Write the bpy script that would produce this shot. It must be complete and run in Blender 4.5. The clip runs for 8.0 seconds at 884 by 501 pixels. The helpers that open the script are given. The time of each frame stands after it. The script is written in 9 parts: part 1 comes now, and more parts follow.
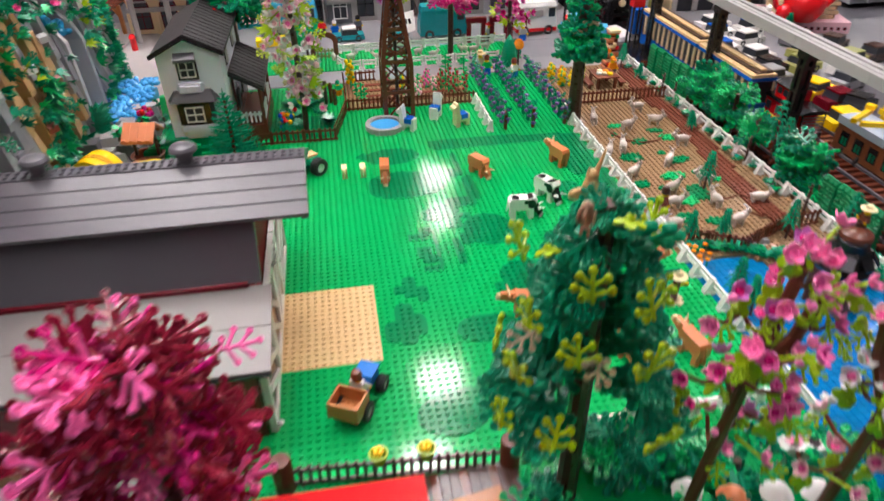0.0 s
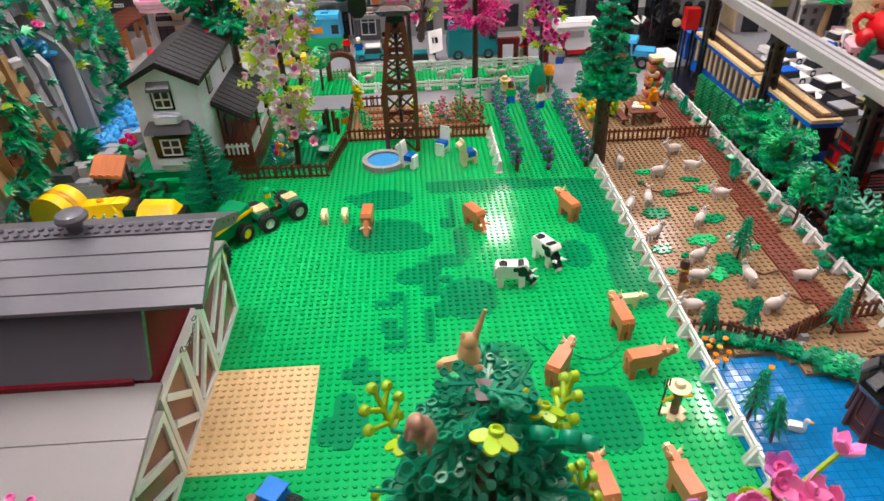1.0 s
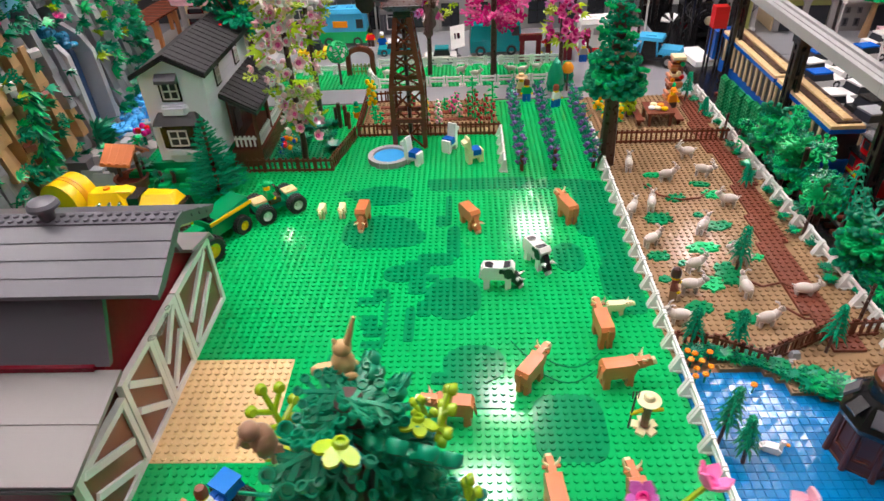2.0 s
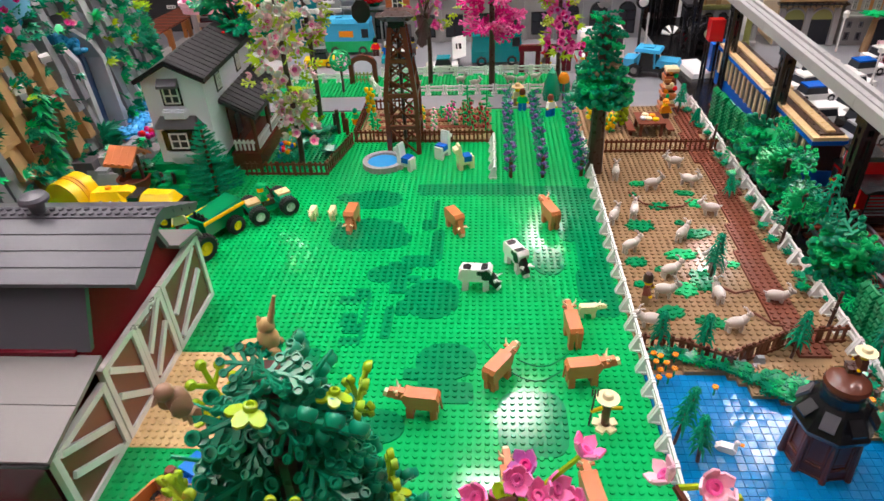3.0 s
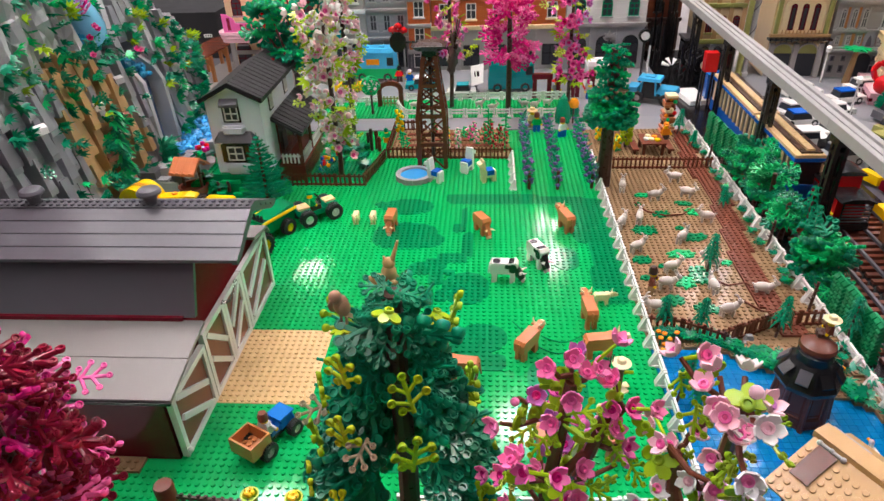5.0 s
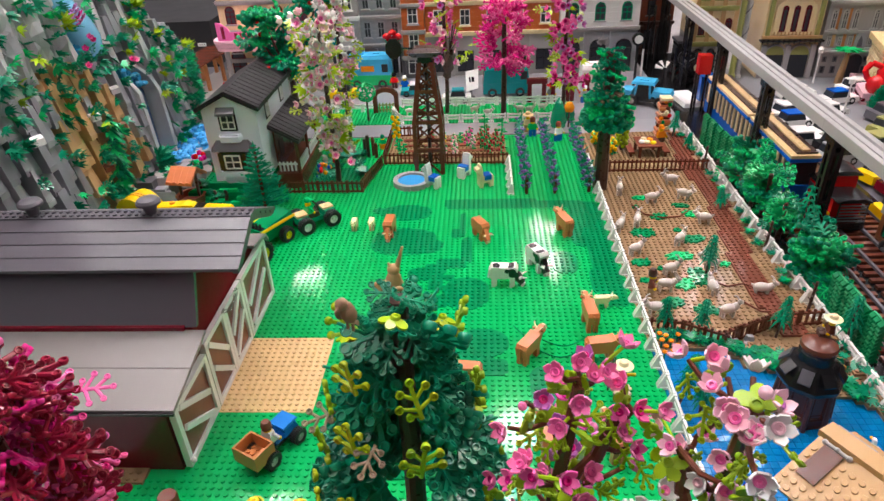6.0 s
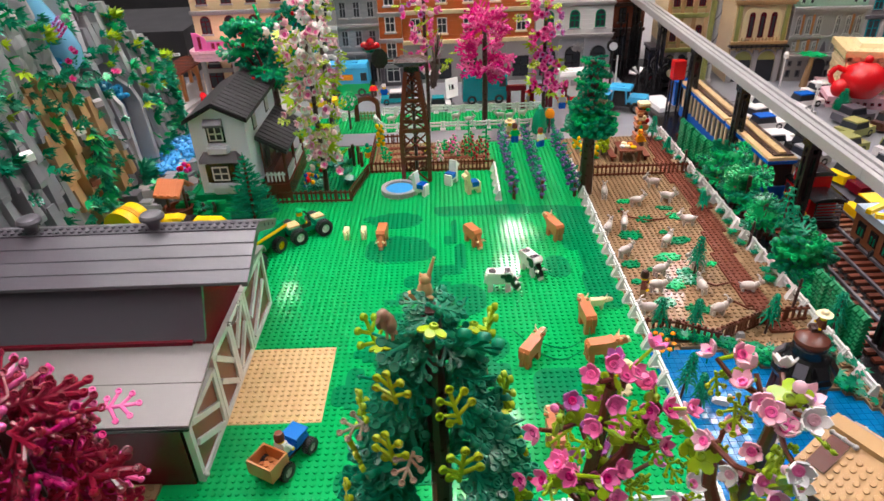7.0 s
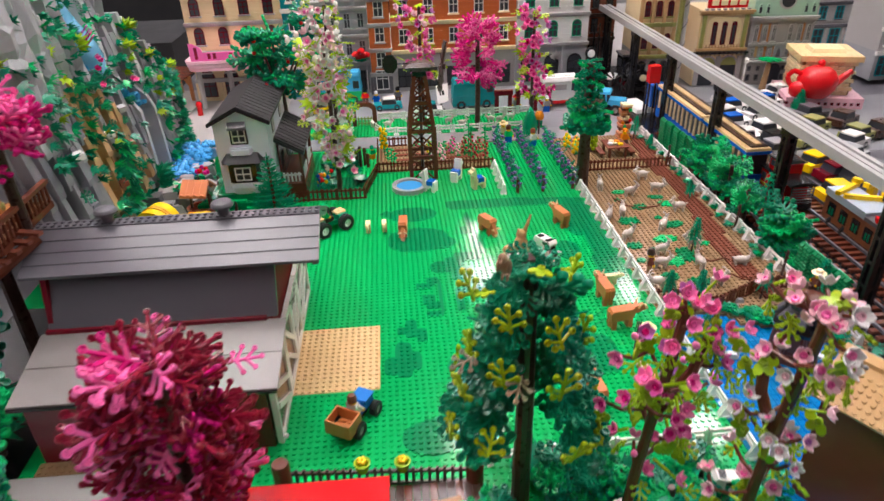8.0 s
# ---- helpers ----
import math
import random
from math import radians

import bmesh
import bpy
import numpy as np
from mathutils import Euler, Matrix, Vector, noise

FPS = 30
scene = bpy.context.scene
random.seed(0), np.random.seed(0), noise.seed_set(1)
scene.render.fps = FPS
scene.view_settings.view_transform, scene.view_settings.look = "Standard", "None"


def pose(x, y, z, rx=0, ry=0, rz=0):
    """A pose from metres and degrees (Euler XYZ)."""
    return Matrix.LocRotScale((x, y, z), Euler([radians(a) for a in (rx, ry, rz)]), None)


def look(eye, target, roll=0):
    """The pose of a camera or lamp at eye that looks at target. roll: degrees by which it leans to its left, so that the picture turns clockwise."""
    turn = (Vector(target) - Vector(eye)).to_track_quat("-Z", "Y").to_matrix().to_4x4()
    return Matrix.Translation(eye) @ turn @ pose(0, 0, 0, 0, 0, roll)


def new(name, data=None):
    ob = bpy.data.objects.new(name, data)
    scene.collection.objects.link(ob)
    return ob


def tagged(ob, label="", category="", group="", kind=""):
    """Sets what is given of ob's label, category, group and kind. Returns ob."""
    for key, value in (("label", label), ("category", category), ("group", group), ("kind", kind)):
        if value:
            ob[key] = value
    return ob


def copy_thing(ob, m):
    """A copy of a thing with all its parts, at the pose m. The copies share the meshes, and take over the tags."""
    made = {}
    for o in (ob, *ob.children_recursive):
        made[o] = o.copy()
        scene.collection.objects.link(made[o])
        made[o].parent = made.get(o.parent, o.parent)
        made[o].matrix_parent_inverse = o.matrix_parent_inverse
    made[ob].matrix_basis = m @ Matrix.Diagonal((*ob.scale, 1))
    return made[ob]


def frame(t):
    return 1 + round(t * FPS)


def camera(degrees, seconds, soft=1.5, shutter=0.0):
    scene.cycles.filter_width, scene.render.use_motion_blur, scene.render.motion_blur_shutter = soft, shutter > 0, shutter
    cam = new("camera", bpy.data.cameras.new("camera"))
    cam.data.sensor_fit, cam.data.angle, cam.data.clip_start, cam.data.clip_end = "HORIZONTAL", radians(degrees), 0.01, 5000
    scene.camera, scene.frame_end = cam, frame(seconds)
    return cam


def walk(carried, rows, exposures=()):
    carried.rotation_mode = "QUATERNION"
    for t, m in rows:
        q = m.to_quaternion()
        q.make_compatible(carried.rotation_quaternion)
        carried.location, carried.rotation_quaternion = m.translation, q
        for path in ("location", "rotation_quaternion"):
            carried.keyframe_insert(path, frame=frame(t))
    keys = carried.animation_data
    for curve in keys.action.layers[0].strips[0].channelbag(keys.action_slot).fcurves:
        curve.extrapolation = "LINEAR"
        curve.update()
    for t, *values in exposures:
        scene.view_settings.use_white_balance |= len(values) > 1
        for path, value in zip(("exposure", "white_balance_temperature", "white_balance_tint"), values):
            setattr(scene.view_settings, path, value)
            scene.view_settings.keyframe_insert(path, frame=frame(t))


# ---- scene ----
cam = camera(68.00, 8.0, shutter=0.5)

PATH = [
    (0, (0.11099, -0.49640, 0.48008), (0.24176, 0.31397, -0.09107), -0.926),
    (0.5, (0.19670, -0.40703, 0.48947), (0.26941, 0.41384, -0.07699), -1.754),
    (1, (0.24138, -0.36741, 0.47711), (0.26889, 0.45528, -0.09071), -2.141),
    (1.5, (0.27479, -0.35900, 0.47423), (0.25946, 0.46037, -0.09883), -2.664),
    (3, (0.35909, -0.38321, 0.47784), (0.28584, 0.44367, -0.07974), -2.957),
    (3.5, (0.35801, -0.42008, 0.49563), (0.27724, 0.41435, -0.04955), -2.866),
    (4, (0.34759, -0.48231, 0.51197), (0.27284, 0.35589, -0.02824), -2.327),
    (4.5, (0.32721, -0.50827, 0.51131), (0.25519, 0.33605, -0.01966), -2.141),
    (6, (0.31535, -0.50952, 0.51197), (0.25197, 0.34471, -0.00405), -2.823),
    (6.5, (0.29930, -0.51330, 0.51938), (0.25144, 0.34164, 0.00287), -2.924),
    (7, (0.27590, -0.51941, 0.52267), (0.26235, 0.33970, 0.01106), -2.488),
    (7.5, (0.22831, -0.54376, 0.53475), (0.24712, 0.32456, 0.03910), -2.309),
    (8, (0.16647, -0.60372, 0.53134), (0.22483, 0.26264, 0.03534), -1.784),
]
walk(cam, [(t, look(eye, target, roll)) for t, eye, target, roll in PATH])

# ---- small modelling helpers; builders work in millimetres ----
MM = 0.001


def rot(x=0, y=0, z=0):
    return Euler((radians(x), radians(y), radians(z))).to_matrix().to_4x4()


def at(x, y, z=0, rz=0, rx=0, ry=0, s=1.0):
    """A pose given in millimetres, for parts inside a builder."""
    return Matrix.Translation((x, y, z)) @ rot(rx, ry, rz) @ Matrix.Diagonal((s, s, s, 1))


def put(x, y, z=0, rz=0, rx=0, ry=0):
    """A world pose given in millimetres."""
    return pose(x * MM, y * MM, z * MM, rx, ry, rz)


def faces(bm, verts, polys, m=None, mi=0):
    vs = [bm.verts.new((m @ Vector(v)) if m is not None else v) for v in verts]
    for p in polys:
        try:
            f = bm.faces.new([vs[i] for i in p])
            f.material_index = mi
        except ValueError:
            pass
    return vs


BOX = [(0, 3, 2, 1), (4, 5, 6, 7), (0, 1, 5, 4), (1, 2, 6, 5), (2, 3, 7, 6), (3, 0, 4, 7)]


def box(bm, x0, y0, z0, x1, y1, z1, m=None, mi=0):
    return faces(bm, [(x0, y0, z0), (x1, y0, z0), (x1, y1, z0), (x0, y1, z0), (x0, y0, z1), (x1, y0, z1), (x1, y1, z1), (x0, y1, z1)], BOX, m, mi)


def taper(bm, x0, y0, x1, y1, z0, z1, i, j=None, m=None, mi=0):
    """A box whose top is smaller by i on each x side and j on each y side."""
    j = i if j is None else j
    return faces(bm, [(x0, y0, z0), (x1, y0, z0), (x1, y1, z0), (x0, y1, z0), (x0 + i, y0 + j, z1), (x1 - i, y0 + j, z1), (x1 - i, y1 - j, z1), (x0 + i, y1 - j, z1)], BOX, m, mi)


def prism(bm, pts, z0, z1, m=None, mi=0):
    n = len(pts)
    if sum(pts[i][0] * pts[(i + 1) % n][1] - pts[(i + 1) % n][0] * pts[i][1] for i in range(n)) < 0:
        pts = pts[::-1]
    vs = [(x, y, z0) for x, y in pts] + [(x, y, z1) for x, y in pts]
    polys = [tuple(range(n - 1, -1, -1)), tuple(range(n, 2 * n))] + [(i, (i + 1) % n, n + (i + 1) % n, n + i) for i in range(n)]
    return faces(bm, vs, polys, m, mi)


SIDE_XZ = Matrix(((1, 0, 0, 0), (0, 0, -1, 0), (0, 1, 0, 0), (0, 0, 0, 1)))
SIDE_YZ = Matrix(((0, 0, 1, 0), (1, 0, 0, 0), (0, 1, 0, 0), (0, 0, 0, 1)))


def slab_xz(bm, pts, y0, y1, m=None, mi=0):
    """An outline in x and z, thick from y0 to y1."""
    return prism(bm, pts, -y1, -y0, SIDE_XZ if m is None else m @ SIDE_XZ, mi)


def slab_yz(bm, pts, x0, x1, m=None, mi=0):
    """An outline in y and z, thick from x0 to x1."""
    return prism(bm, pts, x0, x1, SIDE_YZ if m is None else m @ SIDE_YZ, mi)


def rod(bm, a, b, r0, r1=None, n=8, m=None, mi=0):
    a, b = Vector(a), Vector(b)
    r1 = r0 if r1 is None else r1
    q = (b - a).to_track_quat("Z", "Y")
    ring = [Vector((math.cos(t * 2 * math.pi / n), math.sin(t * 2 * math.pi / n), 0)) for t in range(n)]
    vs = [a + q @ (v * r0) for v in ring] + [b + q @ (v * r1) for v in ring]
    polys = [tuple(range(n - 1, -1, -1)), tuple(range(n, 2 * n))] + [(i, (i + 1) % n, n + (i + 1) % n, n + i) for i in range(n)]
    return faces(bm, vs, polys, m, mi)


def lathe(bm, prof, n=16, m=None, mi=0):
    """A turned shape from (radius, height) pairs; closes where the radius is 0."""
    vs, rows = [], []
    for r, z in prof:
        if r < 1e-6:
            rows.append([len(vs)])
            vs.append((0, 0, z))
        else:
            rows.append(list(range(len(vs), len(vs) + n)))
            vs += [(r * math.cos(k * 2 * math.pi / n), r * math.sin(k * 2 * math.pi / n), z) for k in range(n)]
    polys = []
    for a, b in zip(rows, rows[1:]):
        for k in range(n):
            l = (k + 1) % n
            if len(a) == 1 and len(b) == 1:
                continue
            if len(a) == 1:
                polys.append((a[0], b[l], b[k])[::-1])
            elif len(b) == 1:
                polys.append((a[k], a[l], b[0]))
            else:
                polys.append((a[k], a[l], b[l], b[k]))
    return faces(bm, vs, polys, m, mi)


def ball(bm, c, rx, ry=None, rz=None, n=10, k=6, m=None, mi=0):
    ry, rz = ry or rx, rz or rx
    mm = Matrix.Translation(c) @ Matrix.Diagonal((rx, ry, rz, 1))
    prof = [(math.sin(math.pi * i / k), -math.cos(math.pi * i / k)) for i in range(k + 1)]
    prof[0], prof[-1] = (0, -1), (0, 1)
    return lathe(bm, prof, n, mm if m is None else m @ mm, mi)


def tube(bm, pts, r, n=6, m=None, mi=0):
    for a, b in zip(pts, pts[1:]):
        rod(bm, a, b, r, r, n, m, mi)


def stud(bm, x, y, z, n=8, m=None, mi=0):
    return rod(bm, (x, y, z - 0.2), (x, y, z + 1.8), 2.4, 2.4, n, m, mi)


def mesh_of(name, bm, mats, bevel=0.0, angle=35):
    if bevel:
        sharp = [e for e in bm.edges if len(e.link_faces) == 2 and e.calc_face_angle(0) > 0.6]
        bmesh.ops.bevel(bm, geom=sharp, offset=bevel, segments=1, affect="EDGES", clamp_overlap=True)
    bmesh.ops.scale(bm, vec=(MM, MM, MM), verts=bm.verts)
    me = bpy.data.meshes.new(name)
    bm.normal_update()
    bm.to_mesh(me)
    bm.free()
    for mat in mats if isinstance(mats, (list, tuple)) else [mats]:
        me.materials.append(mat)
    me.polygons.foreach_set("use_smooth", [True] * len(me.polygons))
    me.set_sharp_from_angle(angle=radians(angle))
    return me


def part(name, bm, mats, parent=None, label="", bevel=0.0, m=None):
    """One mesh object under a thing or a part."""
    ob = new(name, mesh_of(name, bm, mats, bevel))
    if parent is not None:
        ob.parent = parent
    if m is not None:
        ob.matrix_basis = m
    return tagged(ob, label)


def share(name, me, parent, m):
    """One more object on a mesh that is already there."""
    ob = new(name, me)
    ob.parent = parent
    ob.matrix_basis = m
    return ob


def local(x, y, z=0, rz=0, rx=0, ry=0, s=1.0):
    return Matrix.Translation((x * MM, y * MM, z * MM)) @ rot(rx, ry, rz) @ Matrix.Diagonal((s, s, s, 1))


def thing(name, m, label, category, group="", kind=""):
    ob = new(name)
    ob.empty_display_size = 0.01
    ob.matrix_basis = m
    return tagged(ob, label, category, group, kind)


def solid(name, bm, mats, m, label, category, group="", kind="", bevel=0.0):
    """A thing of one mesh."""
    ob = new(name, mesh_of(name, bm, mats, bevel))
    ob.matrix_basis = m
    return tagged(ob, label, category, group, kind)


def B():
    return bmesh.new()


def stud_field(name, cells, mat, parent, pitch=8.0, n=8):
    """Many studs in one mesh; cells are (x, y, z) of the stud's foot."""
    ring = np.array([(2.45 * math.cos(k * 2 * math.pi / n + 0.3), 2.45 * math.sin(k * 2 * math.pi / n + 0.3)) for k in range(n)])
    inner = ring * 0.93
    one = np.concatenate([np.c_[ring, np.full(n, -0.3)], np.c_[ring, np.full(n, 1.55)], np.c_[inner, np.full(n, 1.8)]])
    quads = [(i, (i + 1) % n, n + (i + 1) % n, n + i) for i in range(n)] + [(n + i, n + (i + 1) % n, 2 * n + (i + 1) % n, 2 * n + i) for i in range(n)]
    c = np.array(cells, float)
    verts = (c[:, None, :] + one[None]).reshape(-1, 3) * MM
    polys = []
    for k in range(len(c)):
        o = k * 3 * n
        polys += [tuple(o + i for i in q) for q in quads]
        polys.append(tuple(range(o + 2 * n, o + 3 * n)))
    me = bpy.data.meshes.new(name)
    me.from_pydata(verts.tolist(), [], polys)
    me.materials.append(mat)
    me.polygons.foreach_set("use_smooth", [True] * len(me.polygons))
    me.set_sharp_from_angle(angle=radians(50))
    ob = new(name, me)
    ob.parent = parent
    return tagged(ob, kind="stuff")


def cluster(name, items, parent, label="", kind=""):
    """Many small copies of plant elements joined into one mesh; items are (mesh, local pose)."""
    vs, fs, mi, mats, base = [], [], [], [], 0
    for me, m in items:
        co = np.empty(len(me.vertices) * 3)
        me.vertices.foreach_get("co", co)
        M = np.array(m)
        vs.append(co.reshape(-1, 3) @ M[:3, :3].T + M[:3, 3])
        slots = []
        for mat in me.materials:
            if mat not in mats:
                mats.append(mat)
            slots.append(mats.index(mat))
        for p in me.polygons:
            fs.append(tuple(base + i for i in p.vertices))
            mi.append(slots[p.material_index])
        base += len(me.vertices)
    out = bpy.data.meshes.new(name)
    out.from_pydata(np.concatenate(vs).tolist(), [], fs)
    for mat in mats:
        out.materials.append(mat)
    out.polygons.foreach_set("material_index", mi)
    out.polygons.foreach_set("use_smooth", [True] * len(fs))
    out.set_sharp_from_angle(angle=radians(50))
    ob = new(name, out)
    ob.parent = parent
    return tagged(ob, label, kind=kind)


# ---- world, lamps and exposure ----
world = bpy.data.worlds.new("hall")
scene.world = world
world.use_nodes = True
world.node_tree.nodes["Background"].inputs[0].default_value = (0.9, 0.95, 1.0, 1)
world.node_tree.nodes["Background"].inputs[1].default_value = 0.05

CEILING, FLOOR = 2200, -800
LAMP_POWER = 44.5
# First six follow reflections on the ground; the rest are unseen added fill.
LAMPS = [(-1050, 3680), (760, 3730), (850, 4360), (1860, 3400), (500, 2050), (1750, 1930), (-1500, 1950),
         (-2300, 300), (2400, 300), (-1500, -1300), (3300, 1900), (-2900, 3300), (3400, 3700), (-700, 1450), (350, 1500), (1350, 1250), (-700, -750), (450, 1250), (200, -1900), (-200, 300), (-1600, 5200), (2400, 5300), (200, 5600), (-900, 900), (1400, 900), (3100, 2900), (-2500, 2500), (300, 1000), (300, -300), (-1500, 500), (2100, 700), (-600, 100), (1300, 100), (-150, 1150), (-500, 780)]

# ---- materials ----
def lin(r, g, b):
    return tuple(((c / 255 + 0.055) / 1.055) ** 2.4 if c > 10 else c / 255 / 12.92 for c in (r, g, b))


def plastic(name, rgb, rough=0.28, vary=0.10, bump=0.03, trans=0.0, alpha_noise=0.0, scale=60.0, coat=0.0):
    """Moulded plastic: colour that drifts a little from piece to piece, handling wear in the gloss, faint unevenness."""
    mat = bpy.data.materials.new(name)
    mat.use_nodes = True
    nt = mat.node_tree
    nodes, links = nt.nodes, nt.links
    bsdf = nodes["Principled BSDF"]
    c = lin(*rgb)
    tc = nodes.new("ShaderNodeTexCoord")
    info = nodes.new("ShaderNodeObjectInfo")
    isl = nodes.new("ShaderNodeNewGeometry")
    n1 = nodes.new("ShaderNodeTexNoise")
    n1.inputs["Scale"].default_value = scale
    n1.inputs["Detail"].default_value = 1.5
    n2 = nodes.new("ShaderNodeTexNoise")
    n2.inputs["Scale"].default_value = scale * 3
    n2.inputs["Detail"].default_value = 2
    links.new(tc.outputs["Object"], n1.inputs["Vector"])
    links.new(tc.outputs["Object"], n2.inputs["Vector"])
    add = nodes.new("ShaderNodeMath")
    add.operation = "ADD"
    links.new(info.outputs["Random"], add.inputs[0])
    links.new(isl.outputs["Random Per Island"], add.inputs[1])
    add2 = nodes.new("ShaderNodeMath")
    add2.operation = "MULTIPLY_ADD"
    links.new(n1.outputs["Fac"], add2.inputs[0])
    add2.inputs[1].default_value = 1.5
    links.new(add.outputs[0], add2.inputs[2])
    mp = nodes.new("ShaderNodeMapRange")
    mp.inputs["From Min"].default_value, mp.inputs["From Max"].default_value = 0.4, 3.0
    mp.inputs["To Min"].default_value, mp.inputs["To Max"].default_value = 1 - vary, 1 + vary
    links.new(add2.outputs[0], mp.inputs["Value"])
    mix = nodes.new("ShaderNodeMix")
    mix.data_type, mix.blend_type = "RGBA", "MULTIPLY"
    mix.inputs["Factor"].default_value = 1
    mix.inputs["A"].default_value = (*c, 1)
    links.new(mp.outputs[0], mix.inputs["B"])
    links.new(mix.outputs["Result"], bsdf.inputs["Base Color"])
    rr = nodes.new("ShaderNodeMapRange")
    rr.inputs["To Min"].default_value, rr.inputs["To Max"].default_value = rough * 0.96, min(1, rough * 1.05)
    rr.inputs["From Min"].default_value, rr.inputs["From Max"].default_value = 0.3, 0.7
    links.new(n2.outputs["Fac"], rr.inputs["Value"])
    links.new(rr.outputs[0], bsdf.inputs["Roughness"])
    bsdf.inputs["IOR"].default_value = 1.53
    if trans:
        bsdf.inputs["Transmission Weight"].default_value = trans
    if bump < 0.1:
        return mat
    bp = nodes.new("ShaderNodeBump")
    bp.inputs["Strength"].default_value = bump * 0.25 if bump < 0.1 else bump
    bp.inputs["Distance"].default_value = 0.0006
    links.new(n2.outputs["Fac"], bp.inputs["Height"])
    links.new(bp.outputs[0], bsdf.inputs["Normal"])
    if coat:
        bsdf.inputs["Coat Weight"].default_value = coat
    return mat


def cloth(name, rgb, rough=0.85, scale=8.0, vary=0.25):
    return plastic(name, rgb, rough, vary, 0.15, scale=scale)


def metal(name, rgb, rough=0.3):
    mat = plastic(name, rgb, rough, 0.08, 0.02)
    mat.node_tree.nodes["Principled BSDF"].inputs["Metallic"].default_value = 1.0
    return mat


def glow(name, rgb, power):
    mat = bpy.data.materials.new(name)
    mat.use_nodes = True
    b = mat.node_tree.nodes["Principled BSDF"]
    b.inputs["Emission Color"].default_value = (*rgb, 1)
    b.inputs["Emission Strength"].default_value = power
    return mat


GREEN = plastic("bright green plastic", (6, 176, 92), 0.1, 0.04, 0.02)
DGREEN = plastic("dark green plastic", (0, 132, 78), 0.12, 0.06, 0.02)
LEAF = plastic("leaf green plastic", (0, 130, 94), 0.26, 0.25, 0.04)
HEDGE = plastic("hedge green plastic", (0, 128, 74), 0.26, 0.2, 0.04)
LEAF2 = plastic("fresh green plastic", (4, 184, 104), 0.26, 0.18, 0.04)
PINE = plastic("pine green plastic", (2, 140, 100), 0.26, 0.2, 0.04)
LIME = plastic("lime plastic", (158, 190, 26), 0.25, 0.12, 0.03)
YGREEN = plastic("yellowish green plastic", (200, 220, 90), 0.25, 0.12, 0.03)
TAN = plastic("tan plastic", (236, 202, 146), 0.28, 0.05, 0.04)
SAND = plastic("dark tan plastic", (152, 122, 90), 0.14, 0.07, 0.05)
DRYTAN = plastic("dull olive tan plastic", (140, 128, 96), 0.34, 0.1, 0.03)
BUFF = plastic("buff stone plastic", (190, 152, 104), 0.4, 0.16, 0.05)
BROWN = plastic("reddish brown plastic", (104, 54, 38), 0.26, 0.14, 0.04)
DBROWN = plastic("dark brown plastic", (66, 40, 32), 0.28, 0.14, 0.04)
RUST = plastic("rust brown plastic", (122, 66, 50), 0.26, 0.12, 0.05)
WOODY = plastic("medium nougat plastic", (186, 118, 62), 0.3, 0.1, 0.04)
COW = plastic("nougat plastic", (204, 120, 70), 0.34, 0.05, 0.03)
WHITE = plastic("white plastic", (238, 236, 232), 0.26, 0.04, 0.03)
CREAM = plastic("cream plastic", (244, 226, 178), 0.28, 0.05, 0.03)
HOUSEWHITE = plastic("cool white plastic", (232, 233, 246), 0.3, 0.03, 0.03)
CABINTAN = plastic("sandy tan plastic", (196, 156, 102), 0.3, 0.06, 0.03)
BLACK = plastic("black plastic", (26, 25, 27), 0.26, 0.15, 0.05)
RUBBER = plastic("black rubber", (22, 22, 23), 0.6, 0.15, 0.1)
DGREY = plastic("dark bluish grey plastic", (92, 90, 96), 0.3, 0.05, 0, scale=14)
LEANGREY = plastic("worn grey roof plastic", (126, 120, 118), 0.34, 0.08, 0, scale=9)
AWHITE = plastic("pale blue grey plastic", (170, 184, 194), 0.32, 0.06, 0.02, scale=14)
GREY = plastic("light bluish grey plastic", (166, 162, 160), 0.4, 0.06, 0, scale=14)
ROCK = plastic("rock grey plastic", (152, 153, 156), 0.34, 0.2, 0.05)
ROOFBLACK = plastic("black roof plastic", (40, 37, 39), 0.5, 0.12, 0.05)
DRED = plastic("dark red plastic", (106, 13, 29), 0.14, 0.08, 0.03)
REDWALL = plastic("dark red brick plastic", (128, 10, 26), 0.6, 0.1, 0.03)
REDWALL.node_tree.nodes["Principled BSDF"].inputs["Specular IOR Level"].default_value = 0.12
RED = plastic("red plastic", (222, 24, 32), 0.24, 0.06, 0.03)
MAGENTA = plastic("magenta plastic", (214, 26, 128), 0.24, 0.16, 0.03)
PINK = plastic("bright pink plastic", (246, 108, 178), 0.26, 0.12, 0.03)
LPINK = plastic("light pink plastic", (247, 196, 208), 0.28, 0.08, 0.03)
WINE = plastic("wine red plastic", (142, 24, 52), 0.2, 0.15, 0.03)
WAGON = plastic("wagon brown plastic", (142, 84, 52), 0.3, 0.1, 0.04)
PETAL = plastic("petal pink plastic", (252, 128, 188), 0.28, 0.1, 0.03)
ORCHID = plastic("orchid plastic", (196, 110, 186), 0.28, 0.12, 0.03)
PURPLE = plastic("purple plastic", (104, 72, 150), 0.28, 0.15, 0.03)
ROSE = plastic("dull red plastic", (178, 26, 36), 0.3, 0.12, 0.03)
YELLOW = plastic("yellow plastic", (250, 206, 14), 0.26, 0.06, 0.03)
AMBER = plastic("amber yellow plastic", (232, 168, 14), 0.3, 0.08, 0.03)
ORANGE = plastic("orange plastic", (244, 150, 30), 0.26, 0.1, 0.03)
TERRA = plastic("terracotta plastic", (214, 128, 84), 0.3, 0.1, 0.03)
